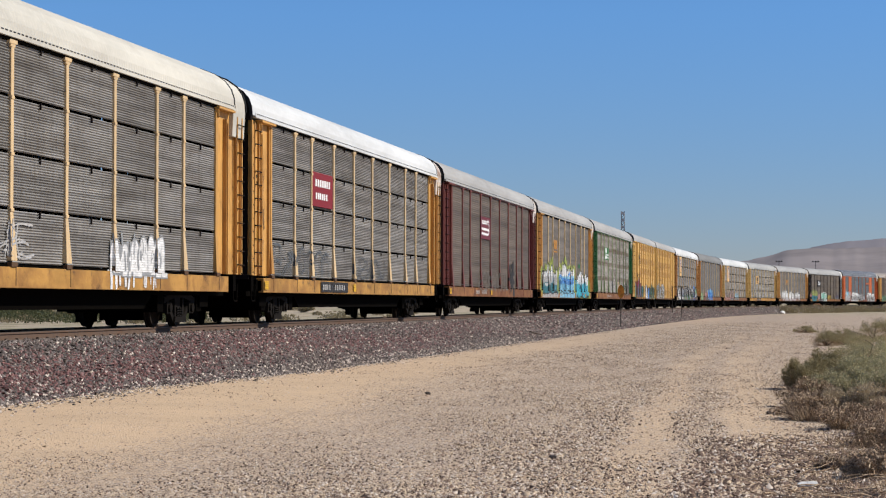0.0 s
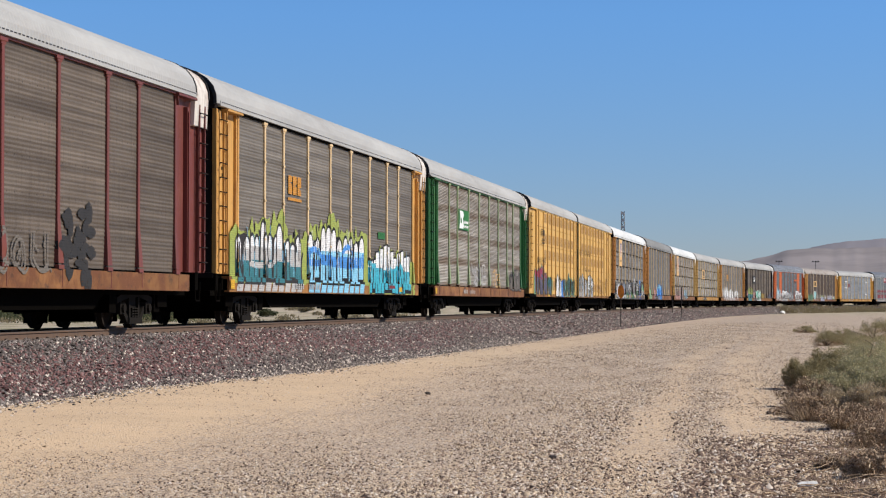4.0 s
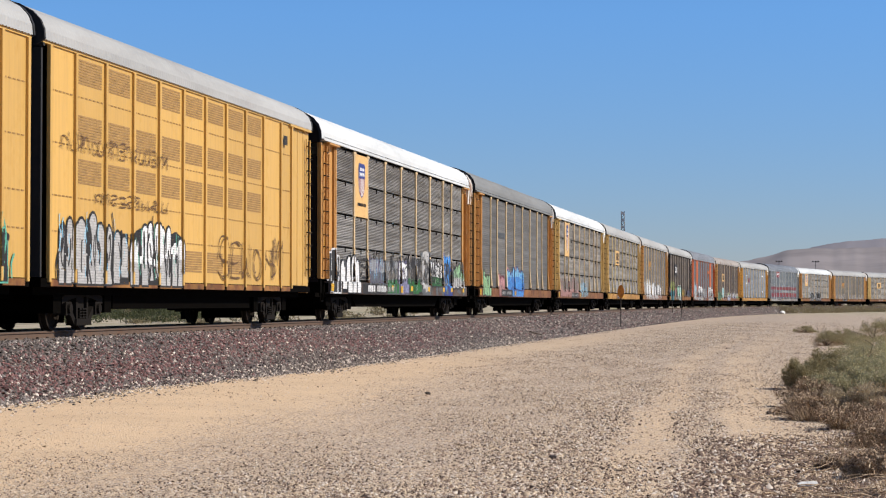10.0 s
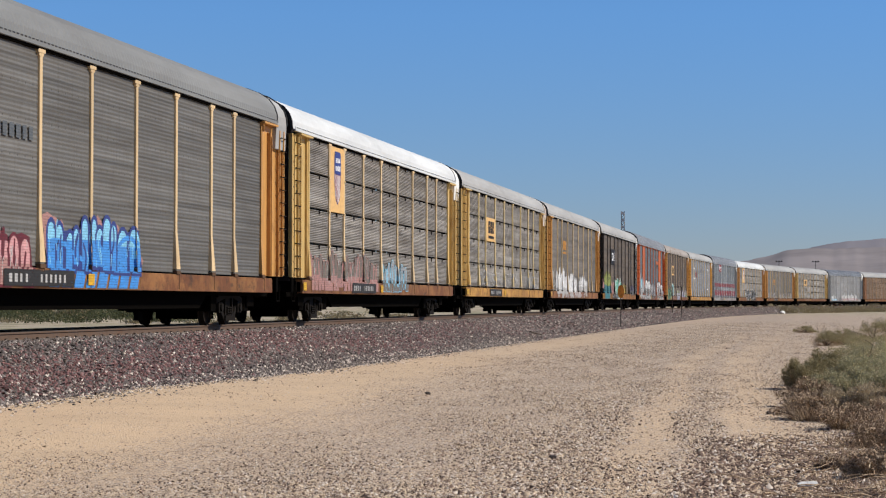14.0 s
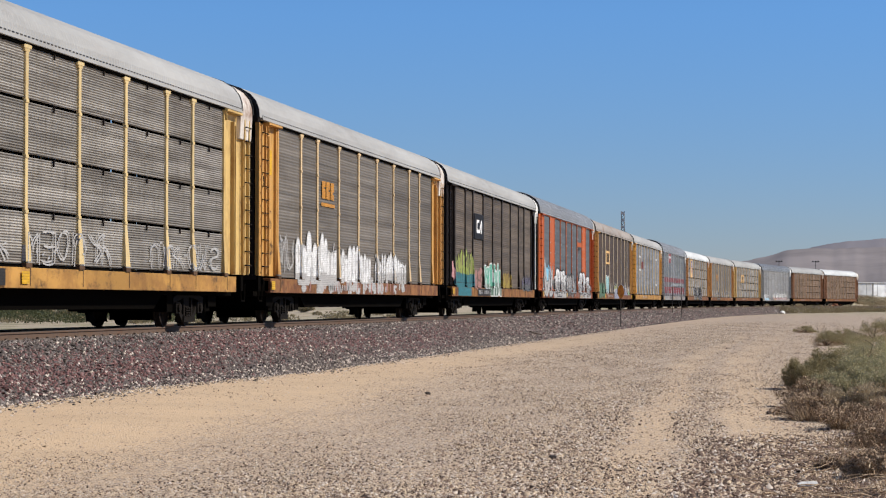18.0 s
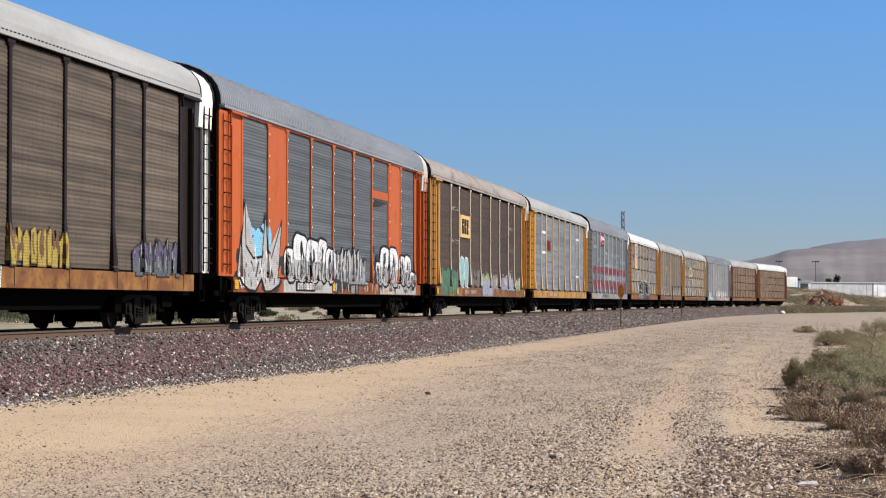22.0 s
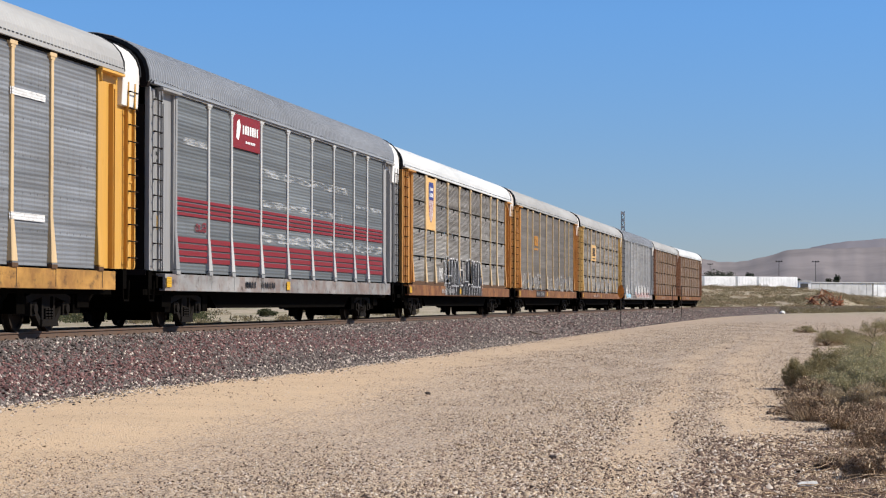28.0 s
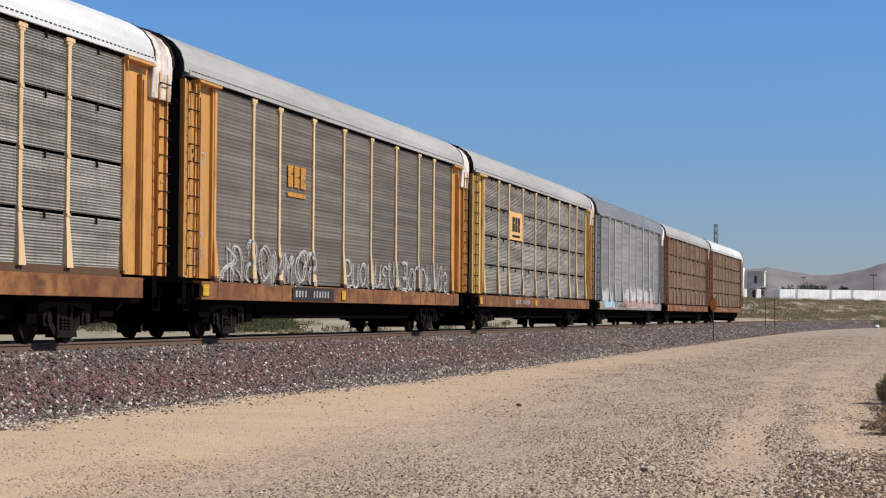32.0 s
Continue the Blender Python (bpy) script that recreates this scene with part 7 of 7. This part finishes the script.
    part("roof", Solid().prism([(0 - 0.3, h), (depth + 0.3, h), (depth + 0.3, h + 0.25), (-0.3, h + 0.25)], -w / 2 - 0.3, w / 2 + 0.3).done("roof", M["shed_grey"]), t)
    s = Solid()
    for k in range(int(w / 3)):
        s.box(-w / 2 + 3 * k + 1.45, -w / 2 + 3 * k + 1.55, -0.06, 0, 0, h)
    part("seam", s.done("seam", M["shed_grey"]), t)
    for a, b, c, d in doors:
        part("door", Solid().box(a, b, -0.1, 0, c, d).done("door", M["dark"]), t, label="dark doorway")


shed(-4.0, 20.6, 655, 30, 3.4, 4.0, "shed_grey", "long low pale grey warehouse", turn=40)
shed(15.3, 64, 671.5, 34, 3.2, 4.2, "shed_white", "long low white warehouse", turn=40)
shed(-13.2, -7.6, 640, 6, 5.0, 3.4, "shed_white", "low white shed behind the trailers", turn=40)
shed(-6.2, -2.4, 636, 5, 4.4, 3.2, "shed_white", "small white shed with a dark doorway", ((-1.5, 0.9, 0.9, 2.6),), turn=30)
shed(-60, -46.6, 640, 10, 5.0, 3.4, "shed_grey", "low grey shed behind the trailers")
z = float(ground_z(-44, 570))
t = thing("silo", "white cylindrical silo with a small mast on top", "silo", place=Matrix.Translation((-45.3, 570, z)))
part("shell", Solid().lathe([(0, 0.0), (0, 2.3), (8.3, 2.3), (8.7, 1.2), (8.8, 0.0)], 24, "z").done("shell", M["shed_white"]), t)
part("mast", Solid().rod((0, 0, 8.6), (0, 0, 11.2), 0.07).rod((-0.5, 0, 10.2), (0.5, 0, 10.2), 0.05).done("mast", M["pole"]), t)
part("railing", Solid().lathe([(9.2, 1.6), (9.2, 1.66), (9.28, 1.66), (9.28, 1.6)], 16, "z").rod((1.6, 0, 8.4), (1.6, 0, 9.25), 0.04).rod((-1.6, 0, 8.4), (-1.6, 0, 9.25), 0.04).done("railing", M["pole"]), t)
t = thing("office_block", "beige flat-roofed building on stilts beside the silo", "building", place=Matrix.Translation((-40.2, 570, z)))
part("wall", Solid().box(-2.2, 2.2, 0, 5, 3.4, 7.4).box(-2.2, 0.0, 0.4, 5, 0, 3.4).done("wall", M["beige"], 0.03), t)
part("window", Solid().box(-0.35, 0.35, -0.05, 0.0, 4.4, 6.3).done("window", M["dark"]), t, label="dark window")
part("door", Solid().box(-0.8, 0.0, 0.34, 0.4, 0.2, 2.6).done("door", M["dark"]), t)
part("roof", Solid().box(-2.5, 2.5, -0.3, 5.3, 7.4, 7.6).box(-2.4, 6.0, -0.6, 3, 3.3, 3.5).done("roof", M["shed_white"]), t)

for x, y, h in ((-14.0, 750, 9.8), (-1.9, 750, 10.0), (-44.3, 900, 11.5)):
    z = float(ground_z(x, y))
    t = thing("lamp_pole", "tall steel yard lamp pole with a cross arm", "lamp pole", "yard lamps", place=Matrix.Translation((x, y, z)))
    part("shaft", Solid().rod((0, 0, 0), (0, 0, h), 0.10, 8).done("shaft", M["pole"]), t)
    part("cross_arm", Solid().box(-1.1, 1.1, -0.1, 0.1, h - 0.1, h + 0.1).done("cross_arm", M["pole"]), t)
    for k in (-0.9, 0, 0.9):
        part("lamp_head", Solid().box(k - 0.3, k + 0.3, -0.35, 0.3, h + 0.1, h + 0.35).done("lamp_head", M["pole"]), t)

t = thing("lattice_mast", "slim dark lattice mast with pale panels", "mast", place=Matrix.Translation((-42.4, 480, float(ground_z(-42.4, 480)))))
s = Solid()
H = 21.3 - float(ground_z(-42.4, 480))
for a, b in ((-0.32, -0.32), (0.32, -0.32), (0.32, 0.32), (-0.32, 0.32)):
    s.rod((a, b, 0), (a, b, H), 0.06, 5)
part("mast_frame", s.done("mast_frame", M["pole"]), t)
s = Solid()
for k in range(int(H / 0.9)):
    e = 1 if k % 2 else -1
    s.rod((-0.32 * e, -0.32, k * 0.9), (0.32 * e, -0.32, k * 0.9 + 0.9), 0.05, 4).rod((0.32, -0.32 * e, k * 0.9), (0.32, 0.32 * e, k * 0.9 + 0.9), 0.05, 4).rod((-0.32, -0.32, k * 0.9), (0.32, -0.32, k * 0.9), 0.04, 4)
part("bracing", s.done("bracing", M["pole"]), t)
for k in range(3):
    part("panel", Solid().box(-0.42, 0.42, -0.5, -0.4, H - 0.7 - 1.5 * k, H - 0.1 - 1.5 * k).done("panel", M["shed_grey"]), t)

for i, (x, y, r, h) in enumerate([(-45, 800, 3.2, 3.6), (-39, 800, 3.6, 4.6), (-35.5, 800, 2.4, 3.4), (-31, 790, 3.4, 3.2), (-24.5, 780, 1.8, 2.6), (-13, 770, 2.0, 2.6), (-8, 760, 1.6, 2.0), (4.6, 760, 1.9, 4.6), (2.2, 760, 1.6, 3.2), (-55, 800, 3.0, 3.4), (12, 770, 2, 2.4)]):
    h = h + (2.4 if x < -20 else 0.6)
    z = float(ground_z(x, y)) + 1.6
    t = thing("tree", "dark far-off tree with a broken crown", "tree", "far trees", place=Matrix.Translation((x, y, z - 1.6)))
    part("trunk", Solid().lathe([(-0.2, 0.0), (-0.2, 0.25), (h * 0.7, 0.1), (h * 0.7, 0.0)], 7, "z").done("trunk", M["bark"]), t)
    v, f = [], []
    rng = random.Random(300 + i)
    for k in range(9):
        leaf_cloud(rng, rng.uniform(-0.6, 0.6) * r, rng.uniform(-0.6, 0.6) * r, 1.6 + h * rng.uniform(0.25, 0.85), r * 0.45, r * 0.45, h * 0.24, 90, 0.32, v, f)
    part("crown", mesh("crown", v, f, M["tree_leaf"]), t)

# a heap of broken timber on the slope
M["timber"] = worn_paint("reddish_timber", (0.50, 0.19, 0.08), 0.2, 0.4)
M["timber_dark"] = plain("dark_red_timber", (0.13, 0.04, 0.025), 0.9)
M["timber_pale"] = plain("pale_raw_timber", (0.55, 0.38, 0.24), 0.9)
t = thing("timber_heap", "heap of broken reddish timber and pallets", "debris", place=Matrix.Translation((0.7, 420, float(ground_z(0.7, 420)))))
rng = random.Random(9)
for k in range(90):
    a, l = rng.uniform(0, math.pi), rng.uniform(0.8, 2.6)
    e = Vector((math.cos(a), math.sin(a) * 0.6, rng.uniform(-0.9, 0.9))).normalized()
    c0 = Vector((rng.uniform(-3.0, 3.0), rng.gauss(0, 0.8), 0.0))
    c0[2] = max(0.2, 3.3 - abs(c0[0]) * 0.75) * rng.uniform(0.1, 1.0) + abs(e[2]) * l * 0.15
    s = Solid().box(-l / 2, l / 2, -0.14, 0.14, -0.05, 0.05)
    o = part("board", s.done("board", M["timber_pale" if k % 4 == 0 else "timber_dark" if k % 3 == 0 else "timber"]), t, c0)
    o.rotation_euler = e.to_track_quat("X", "Z").to_euler()

# ---- mountains ----
# the haze of distance is mixed into these two rock colours
M["mountain"] = plain("hazy_mountain_rock", (0.235, 0.205, 0.20), 1.0, 0, 0.25, 0.006)
M["mountain_far"] = plain("far_hazy_mountain_rock", (0.19, 0.175, 0.19), 1.0, 0, 0.2, 0.004)


def ridge(name, dist, base, crest, mat, label):
    """A range as a strip of slopes, cut by ravines that run down from the crest."""
    v, f = [], []
    n, m = 420, 14
    for i in range(n + 1):
        a = math.radians(-24 + 48 * i / n)
        h = crest(a) + 2.5 * noise.noise((a * 90, 1.0, dist)) + 1.6 * noise.noise((a * 300, 2.0, dist)) + 0.8 * noise.noise((a * 900, 3.0, dist))
        for k in range(m + 1):
            t = k / m
            cut = abs(noise.noise((a * 70 + 0.5 * t, t * 1.3, dist))) + 0.3 * abs(noise.noise((a * 180, t * 2.5, dist + 3)))
            d = dist + 900 * t + 130 * cut * (1 - t) * min(1, 4 * t)
            v.append((d * math.sin(a), d * math.cos(a), base + (h - base) * t ** 0.8 * d / (dist + 900)))
    for i in range(n):
        f += [((m + 1) * i + k, (m + 1) * i + k + 1, (m + 1) * (i + 1) + k + 1, (m + 1) * (i + 1) + k) for k in range(m)]
    tagged(new(name, mesh(name, v, f, M[mat], None, True)), label, "mountain", "", "structure")


def crest_near(a):
    return 0.987 * float(np.interp(math.degrees(a), [-24, -12, -6, -3.7, -2.6, -1.9, -1.2, -0.85, -0.3, 0.3, 1.6, 4, 10, 24], [40, 44, 66, 87, 73, 75, 86, 94, 97, 97, 99, 98, 90, 70]))


def crest_far(a):
    return 1.215 * float(np.interp(math.degrees(a), [-24, -3, -0.6, -0.3, 0.2, 0.65, 1.6, 4, 10, 24], [30, 40, 80, 97, 105, 109, 114, 120, 90, 60]))


ridge("backdrop_mountains", 3000, -5, crest_near, "mountain", "bare desert mountains, haze in their colour")
ridge("backdrop_far_mountains", 3900, -5, crest_far, "mountain_far", "darker far mountains, haze in their colour")

# ---- loose stones ----
def stones(name, xs, ys, zs, sizes, mats, picks, label, squash=0.65, seed=1, half=False):
    """Many small broken stones, each a skewed eight-cornered block."""
    rs = np.random.RandomState(seed)
    n = len(xs)
    base = np.array([(1, 0, 0), (0, 1, 0), (-1, 0, 0), (0, -1, 0), (0, 0, 1), (0, 0, -1)], float)
    v = base[None] * rs.uniform(0.6, 1.25, (n, 6, 1)) + rs.uniform(-0.22, 0.22, (n, 6, 3))
    ang = rs.uniform(0, math.tau, n)
    c, s = np.cos(ang)[:, None], np.sin(ang)[:, None]
    tilt = rs.uniform(-0.6, 0.6, n)[:, None]
    x, y, z = v[..., 0], v[..., 1], v[..., 2] * squash
    x, z = x * np.cos(tilt) - z * np.sin(tilt), x * np.sin(tilt) + z * np.cos(tilt)
    v = np.stack([x * c - y * s, x * s + y * c, z], -1) * np.asarray(sizes)[:, None, None] * 0.5
    v += np.stack([xs, ys, zs], -1)[:, None, :]
    tri = np.array([(0, 1, 4), (1, 2, 4), (2, 3, 4), (3, 0, 4), (1, 0, 5), (2, 1, 5), (3, 2, 5), (0, 3, 5)])
    if half:                                     # sunk in the ground: only the upper faces
        tri = tri[:4]
    f = (np.arange(n)[:, None, None] * 6 + tri[None]).reshape(-1, 3)
    me = bpy.data.meshes.new(name)
    me.vertices.add(n * 6)
    me.vertices.foreach_set("co", v.reshape(-1).astype(np.float32))
    me.loops.add(len(f) * 3)
    me.loops.foreach_set("vertex_index", f.reshape(-1).astype(np.int32))
    me.polygons.add(len(f))
    me.polygons.foreach_set("loop_start", np.arange(len(f), dtype=np.int32) * 3)
    for m in mats:
        me.materials.append(m)
    me.polygons.foreach_set("material_index", np.repeat(picks, len(tri)).astype(np.int32))
    me.update(calc_edges=True)
    me.validate()
    return tagged(new(name, me), label, "stones", "", "stuff")


BQ = np.array([q for q, _ in BANK])
BZ = np.array([z for _, z in BANK])
M["stone_grey"] = leaf_mat("grey_ballast_stone", [(0.034, 0.028, 0.026), (0.11, 0.09, 0.083), (0.25, 0.215, 0.20), (0.062, 0.051, 0.048), (0.17, 0.14, 0.13)])
M["stone_red"] = leaf_mat("reddish_ballast_stone", [(0.11, 0.052, 0.052), (0.22, 0.115, 0.11), (0.06, 0.03, 0.03), (0.28, 0.17, 0.16)])
M["stone_pale"] = leaf_mat("pale_stone", [(0.50, 0.43, 0.37), (0.62, 0.55, 0.48), (0.42, 0.35, 0.29)])
M["stone_brown"] = leaf_mat("brown_gravel", [(0.11, 0.070, 0.055), (0.24, 0.165, 0.125), (0.045, 0.03, 0.025), (0.17, 0.115, 0.088)])
M["stone_tan"] = leaf_mat("tan_gravel", [(0.43, 0.325, 0.23), (0.53, 0.42, 0.30), (0.32, 0.235, 0.162), (0.64, 0.53, 0.41)])
rs = np.random.RandomState(4)
n = 76000
y = 26 + 74 * rs.rand(n) ** 1.5
q = 0.95 + 3.1 * rs.rand(n)
z = RAIL_Z + np.interp(q, BQ, BZ) + rs.uniform(-0.02, 0.03, n)
red = rs.rand(n) < 0.75 * np.exp(-((q - 2.5 - 0.35 * np.sin(y * 0.21)) / 0.75) ** 2) * smooth(130, 30, y)
pale = rs.rand(n) < np.where(q > 3.3, 0.14, 0.045)
stones("ballast_stones", track_x(y) + q, y, z, rs.uniform(0.034, 0.086, n), [M["stone_grey"], M["stone_red"], M["stone_pale"]], np.where(pale, 2, np.where(red, 1, 0)), "loose grey and reddish ballast stones", 1.05, 2, True)
# stones that rolled off the bank onto the sand
rs = np.random.RandomState(14)
n = 9000
y = 26 + 110 * rs.rand(n) ** 1.4
q = 3.75 + np.abs(rs.normal(0, 0.42, n)) + 0.12 * np.sin(y * 0.8)
xx = track_x(y) + q
z = np.maximum(ground_z(xx, y), RAIL_Z + np.interp(q, BQ, BZ)) + 0.005
stones("spilled_ballast", xx, y, z, 0.018 + 0.055 * rs.rand(n) ** 1.6, [M["stone_grey"], M["stone_tan"], M["stone_pale"]], rs.choice(3, n, p=[0.40, 0.33, 0.27]), "grey and pale stones strewn at the bank's foot", 0.6, 12, True)
rs = np.random.RandomState(8)
n = 430000
y = 16.5 + 34 * rs.rand(n) ** 1.6
x = -10.5 + 13.0 * rs.rand(n)
u = x + np.clip(0.045 * (y - 20), 0, 1.8) + 0.10 * np.sin(y * 0.45) + 0.07 * np.sin(y * 1.3 + x)      # ruts wander a little
have = np.interp(u, [-10.5, -8.5, -7.4, -6.2, -4.8, -3.0, -2.2, -1.95, -1.55, -1.3, -1.0, -0.8, -0.35, 0.2, 3.5], [0.03, 0.04, 0.10, 0.28, 0.58, 0.92, 0.92, 0.09, 0.09, 0.9, 0.85, 0.09, 0.10, 0.75, 0.85])
near = smooth(27.5, 25, y) * smooth(-1.45, -1.1, x)                           # coarse stones before the brush
have = np.maximum(np.maximum(have, near), 0.5 * smooth(25.5, 20.5, y))
have = have * np.clip(0.7 + 0.8 * (0.5 + 0.5 * np.sin(x * 1.7 + 0.6 * np.sin(y * 0.5)) * np.sin(y * 0.31 + 0.8 * np.sin(x * 0.9))), 0, 1)
keep = rs.rand(n) < have * np.interp(y, [17, 36, 50.5], [1.0, 0.8, 0.15])
x, y, near = x[keep], y[keep], near[keep]
n = len(x)
size = (0.011 + 0.029 * rs.rand(n) ** 2.2 + 0.03 * (rs.rand(n) < 0.006)) * (1 + 0.35 * near) * np.interp(x, [-6.5, -4.5, -2.8], [0.68, 0.88, 1.15])      # finer towards the track
GRAVEL = [M["stone_tan"], M["stone_brown"], M["stone_pale"]]
p = rs.rand(n)
coarse = smooth(34, 21, y)
pick = np.where(p < 0.60 - 0.08 * coarse - 0.22 * near - 0.06 * smooth(-5.0, -3.0, x), 0, np.where(p < 0.86 + 0.03 * near, 1, 2))
stones("road_gravel", x, y, ground_z(x, y) + size * 0.05, size, GRAVEL, pick, "loose tan and brown gravel on the dirt road", 0.85, 3, True)
n = 300000
y = 34 + 150 * rs.rand(n) ** 1.7
x = rs.uniform(-10.5, 1.5, n)
u = x + np.clip(0.045 * (y - 20), 0, 1.8) + 0.4 * np.sin(y * 0.12) + 0.3 * np.sin(y * 0.3 + x)
keep = rs.rand(n) < np.interp(u, [-10.5, -7.8, -6.2, -4.5, -2.4, -2.0, -1.5, -1.0, -0.5, 1.5], [0.05, 0.06, 0.4, 0.85, 0.85, 0.3, 0.3, 0.5, 0.2, 0.5])
keep &= rs.rand(n) < np.interp(y, [34, 50, 90, 140, 184], [0.25, 0.9, 0.9, 0.7, 0.1])
x, y = x[keep], y[keep]
n = len(x)
size = (0.014 + 0.034 * rs.rand(n) ** 2) * np.interp(y, [40, 180], [1.0, 1.7])
stones("far_gravel", x, y, ground_z(x, y) + size * 0.03, size, GRAVEL, rs.choice(3, n, p=[0.52, 0.34, 0.14]), "loose tan gravel further along the road", 0.8, 6, True)
n = 40000
y = 92 + 250 * rs.rand(n) ** 1.6
q = 1.0 + 3.1 * rs.rand(n)
z = RAIL_Z + np.interp(q, BQ, BZ) + rs.uniform(-0.02, 0.03, n)
stones("far_ballast_stones", track_x(y) + q, y, z, rs.uniform(0.07, 0.14, n) * np.interp(y, [92, 340], [1, 1.7]), [M["stone_grey"], M["stone_red"], M["stone_pale"]], rs.choice(3, n, p=[0.80, 0.15, 0.05]), "loose grey and reddish ballast stones further along", 0.65, 7, True)


def lump(name, x, y, r, mat, label, category, flat=0.7):
    rng = random.Random(int(x * 10 + y))
    bm = bmesh.new()
    bmesh.ops.create_icosphere(bm, subdivisions=2, radius=r)
    for v in bm.verts:
        v.co = v.co * rng.uniform(0.8, 1.15)
        v.co.z *= flat
    me = bpy.data.meshes.new(name)
    bm.to_mesh(me)
    bm.free()
    me.materials.append(M[mat])
    ob = tagged(new(name, me), label, category)
    ob.location = (x, y, float(ground_z(x, y)) + r * flat * 0.5)


M["rock_dark"] = plain("dark_stone", (0.07, 0.055, 0.05), 0.9, 0, 0.4, 30)
lump("stone", -2.72, 22.6, 0.042, "rock_dark", "fist-sized dark stone on the gravel", "stone")
lump("stone", -6.75, 38.0, 0.05, "rock_dark", "small dark stone on the sand", "stone")
lump("stone", -0.75, 32.2, 0.045, "rock_dark", "small dark stone on the sand", "stone")
lump("boulder", -5.4, 313.0, 0.42, "trash", "pale boulder at the road's edge", "boulder")
z = float(ground_z(-0.12, 19.7))
o = tagged(new("plastic_scrap", Solid().prism([(-0.085, -0.03), (0.03, -0.045), (0.09, -0.02), (0.08, 0.03), (-0.05, 0.045), (-0.09, 0.02)], 0.0, 0.018, "z").done("plastic_scrap", M["trash"], 0.004)), "crumpled white plastic scrap on the gravel", "litter")
o.matrix_world = Matrix.Translation((-0.12, 19.6, z + 0.03)) @ pose(0, 0, 0, 22, -5, 10)
def on_bank(x, y, up):
    return (x, y, RAIL_Z + float(np.interp(x - float(track_x(y)), BQ, BZ)) + up)


tagged(new("stick", Solid().rod(on_bank(-12.55, 96.3, 0.10), on_bank(-12.4, 96.7, 0.10), 0.035, 6).rod(on_bank(-12.4, 96.7, 0.10), on_bank(-12.2, 97.3, 0.07), 0.03, 6).done("stick", M["bark"])), "dark stick lying on the ballast slope", "stick")
# dead brushwood in the foreground
rng = random.Random(31)
v, f = [], []
for k in range(85):
    y = rng.uniform(18.2, 26.5)
    x = rng.uniform(-0.25, 1.3) if y < 22 else rng.uniform(0.0, 1.5)
    wisps(rng, x, y, float(ground_z(x, y)), 26, 0.2, rng.uniform(0.07, 0.20), 0.0034, v, f)
tagged(new("dead_brushwood", mesh("dead_brushwood", v, f, M["dead"])), "dry dead brushwood lying on the gravel", "brushwood", "", "stuff")
s = Solid()
for k in range(150):
    y = rng.uniform(18.0, 26)
    x = rng.uniform(-0.45, 1.2)
    a = rng.uniform(0, math.tau)
    p0 = Vector((x, y, float(ground_z(x, y)) + 0.012))
    for q in range(6):
        p1 = p0 + Vector((math.cos(a), math.sin(a), rng.uniform(-0.15, 0.3))) * rng.uniform(0.05, 0.12)
        p1[2] = min(max(float(ground_z(p1[0], p1[1])) + 0.01, p1[2]), p0[2] + 0.05)
        s.rod(p0, p1, 0.006 - 0.0007 * q, 4)
        p0, a = p1, a + rng.uniform(-0.5, 0.5)
tagged(new("fallen_twigs", s.done("fallen_twigs", M["dead"])), "grey bent twigs lying on the gravel", "twigs", "", "stuff")

# ---- ties, nearest stretch one by one ----
clip_me = Solid().box(-0.16, 0.17, -0.09, 0.09, 0, 0.012).box(0.078, 0.13, -0.045, 0.045, 0.012, 0.055).done("rail_clip", M["tie"])
tie = Solid().box(-1.3, 1.3, -0.115, 0.115, -0.20, 0.0).done("tie", M["tie"], 0.012)
for k in range(280):
    s = 18 + k * 0.55
    x, y, h = on_track(s)
    o = part("tie", tie, track, (x, y, RAIL_Z - 0.165))
    o.rotation_euler = (0, 0, -h)
    if k < 200:
        part("rail_clip", clip_me, track, (x + 0.755 * math.cos(h), y - 0.755 * math.sin(h), RAIL_Z - 0.165)).rotation_euler = (0, 0, -h)


# ---- what moves ----
def car_pose(s, half=10.0):
    x0, y0, _ = on_track(s - half)
    x1, y1, _ = on_track(s + half)
    return Matrix.Translation(((x0 + x1) / 2, (y0 + y1) / 2, RAIL_Z + RIDE)) @ Matrix.Rotation(-math.atan2(x1 - x0, y1 - y0), 4, "Z")


def motions():
    for car, n, half in TRAIN:
        walk(car, [(t, car_pose(gap(n, t) + half, 10.0 if half > 12 and half < 20 else 7.6)) for t in range(0, 33)])
    turn = SPEED / 0.415
    first = WHEELS[0]
    walk(first, [(k / FPS, Matrix.Rotation(turn * k / FPS, 4, "X")) for k in range(32 * FPS + 1)])
    keys = first.animation_data
    for w in WHEELS[1:]:
        w.rotation_mode = "QUATERNION"
        own = w.animation_data_create()
        own.action = keys.action
        own.action_slot = keys.action_slot


motions()
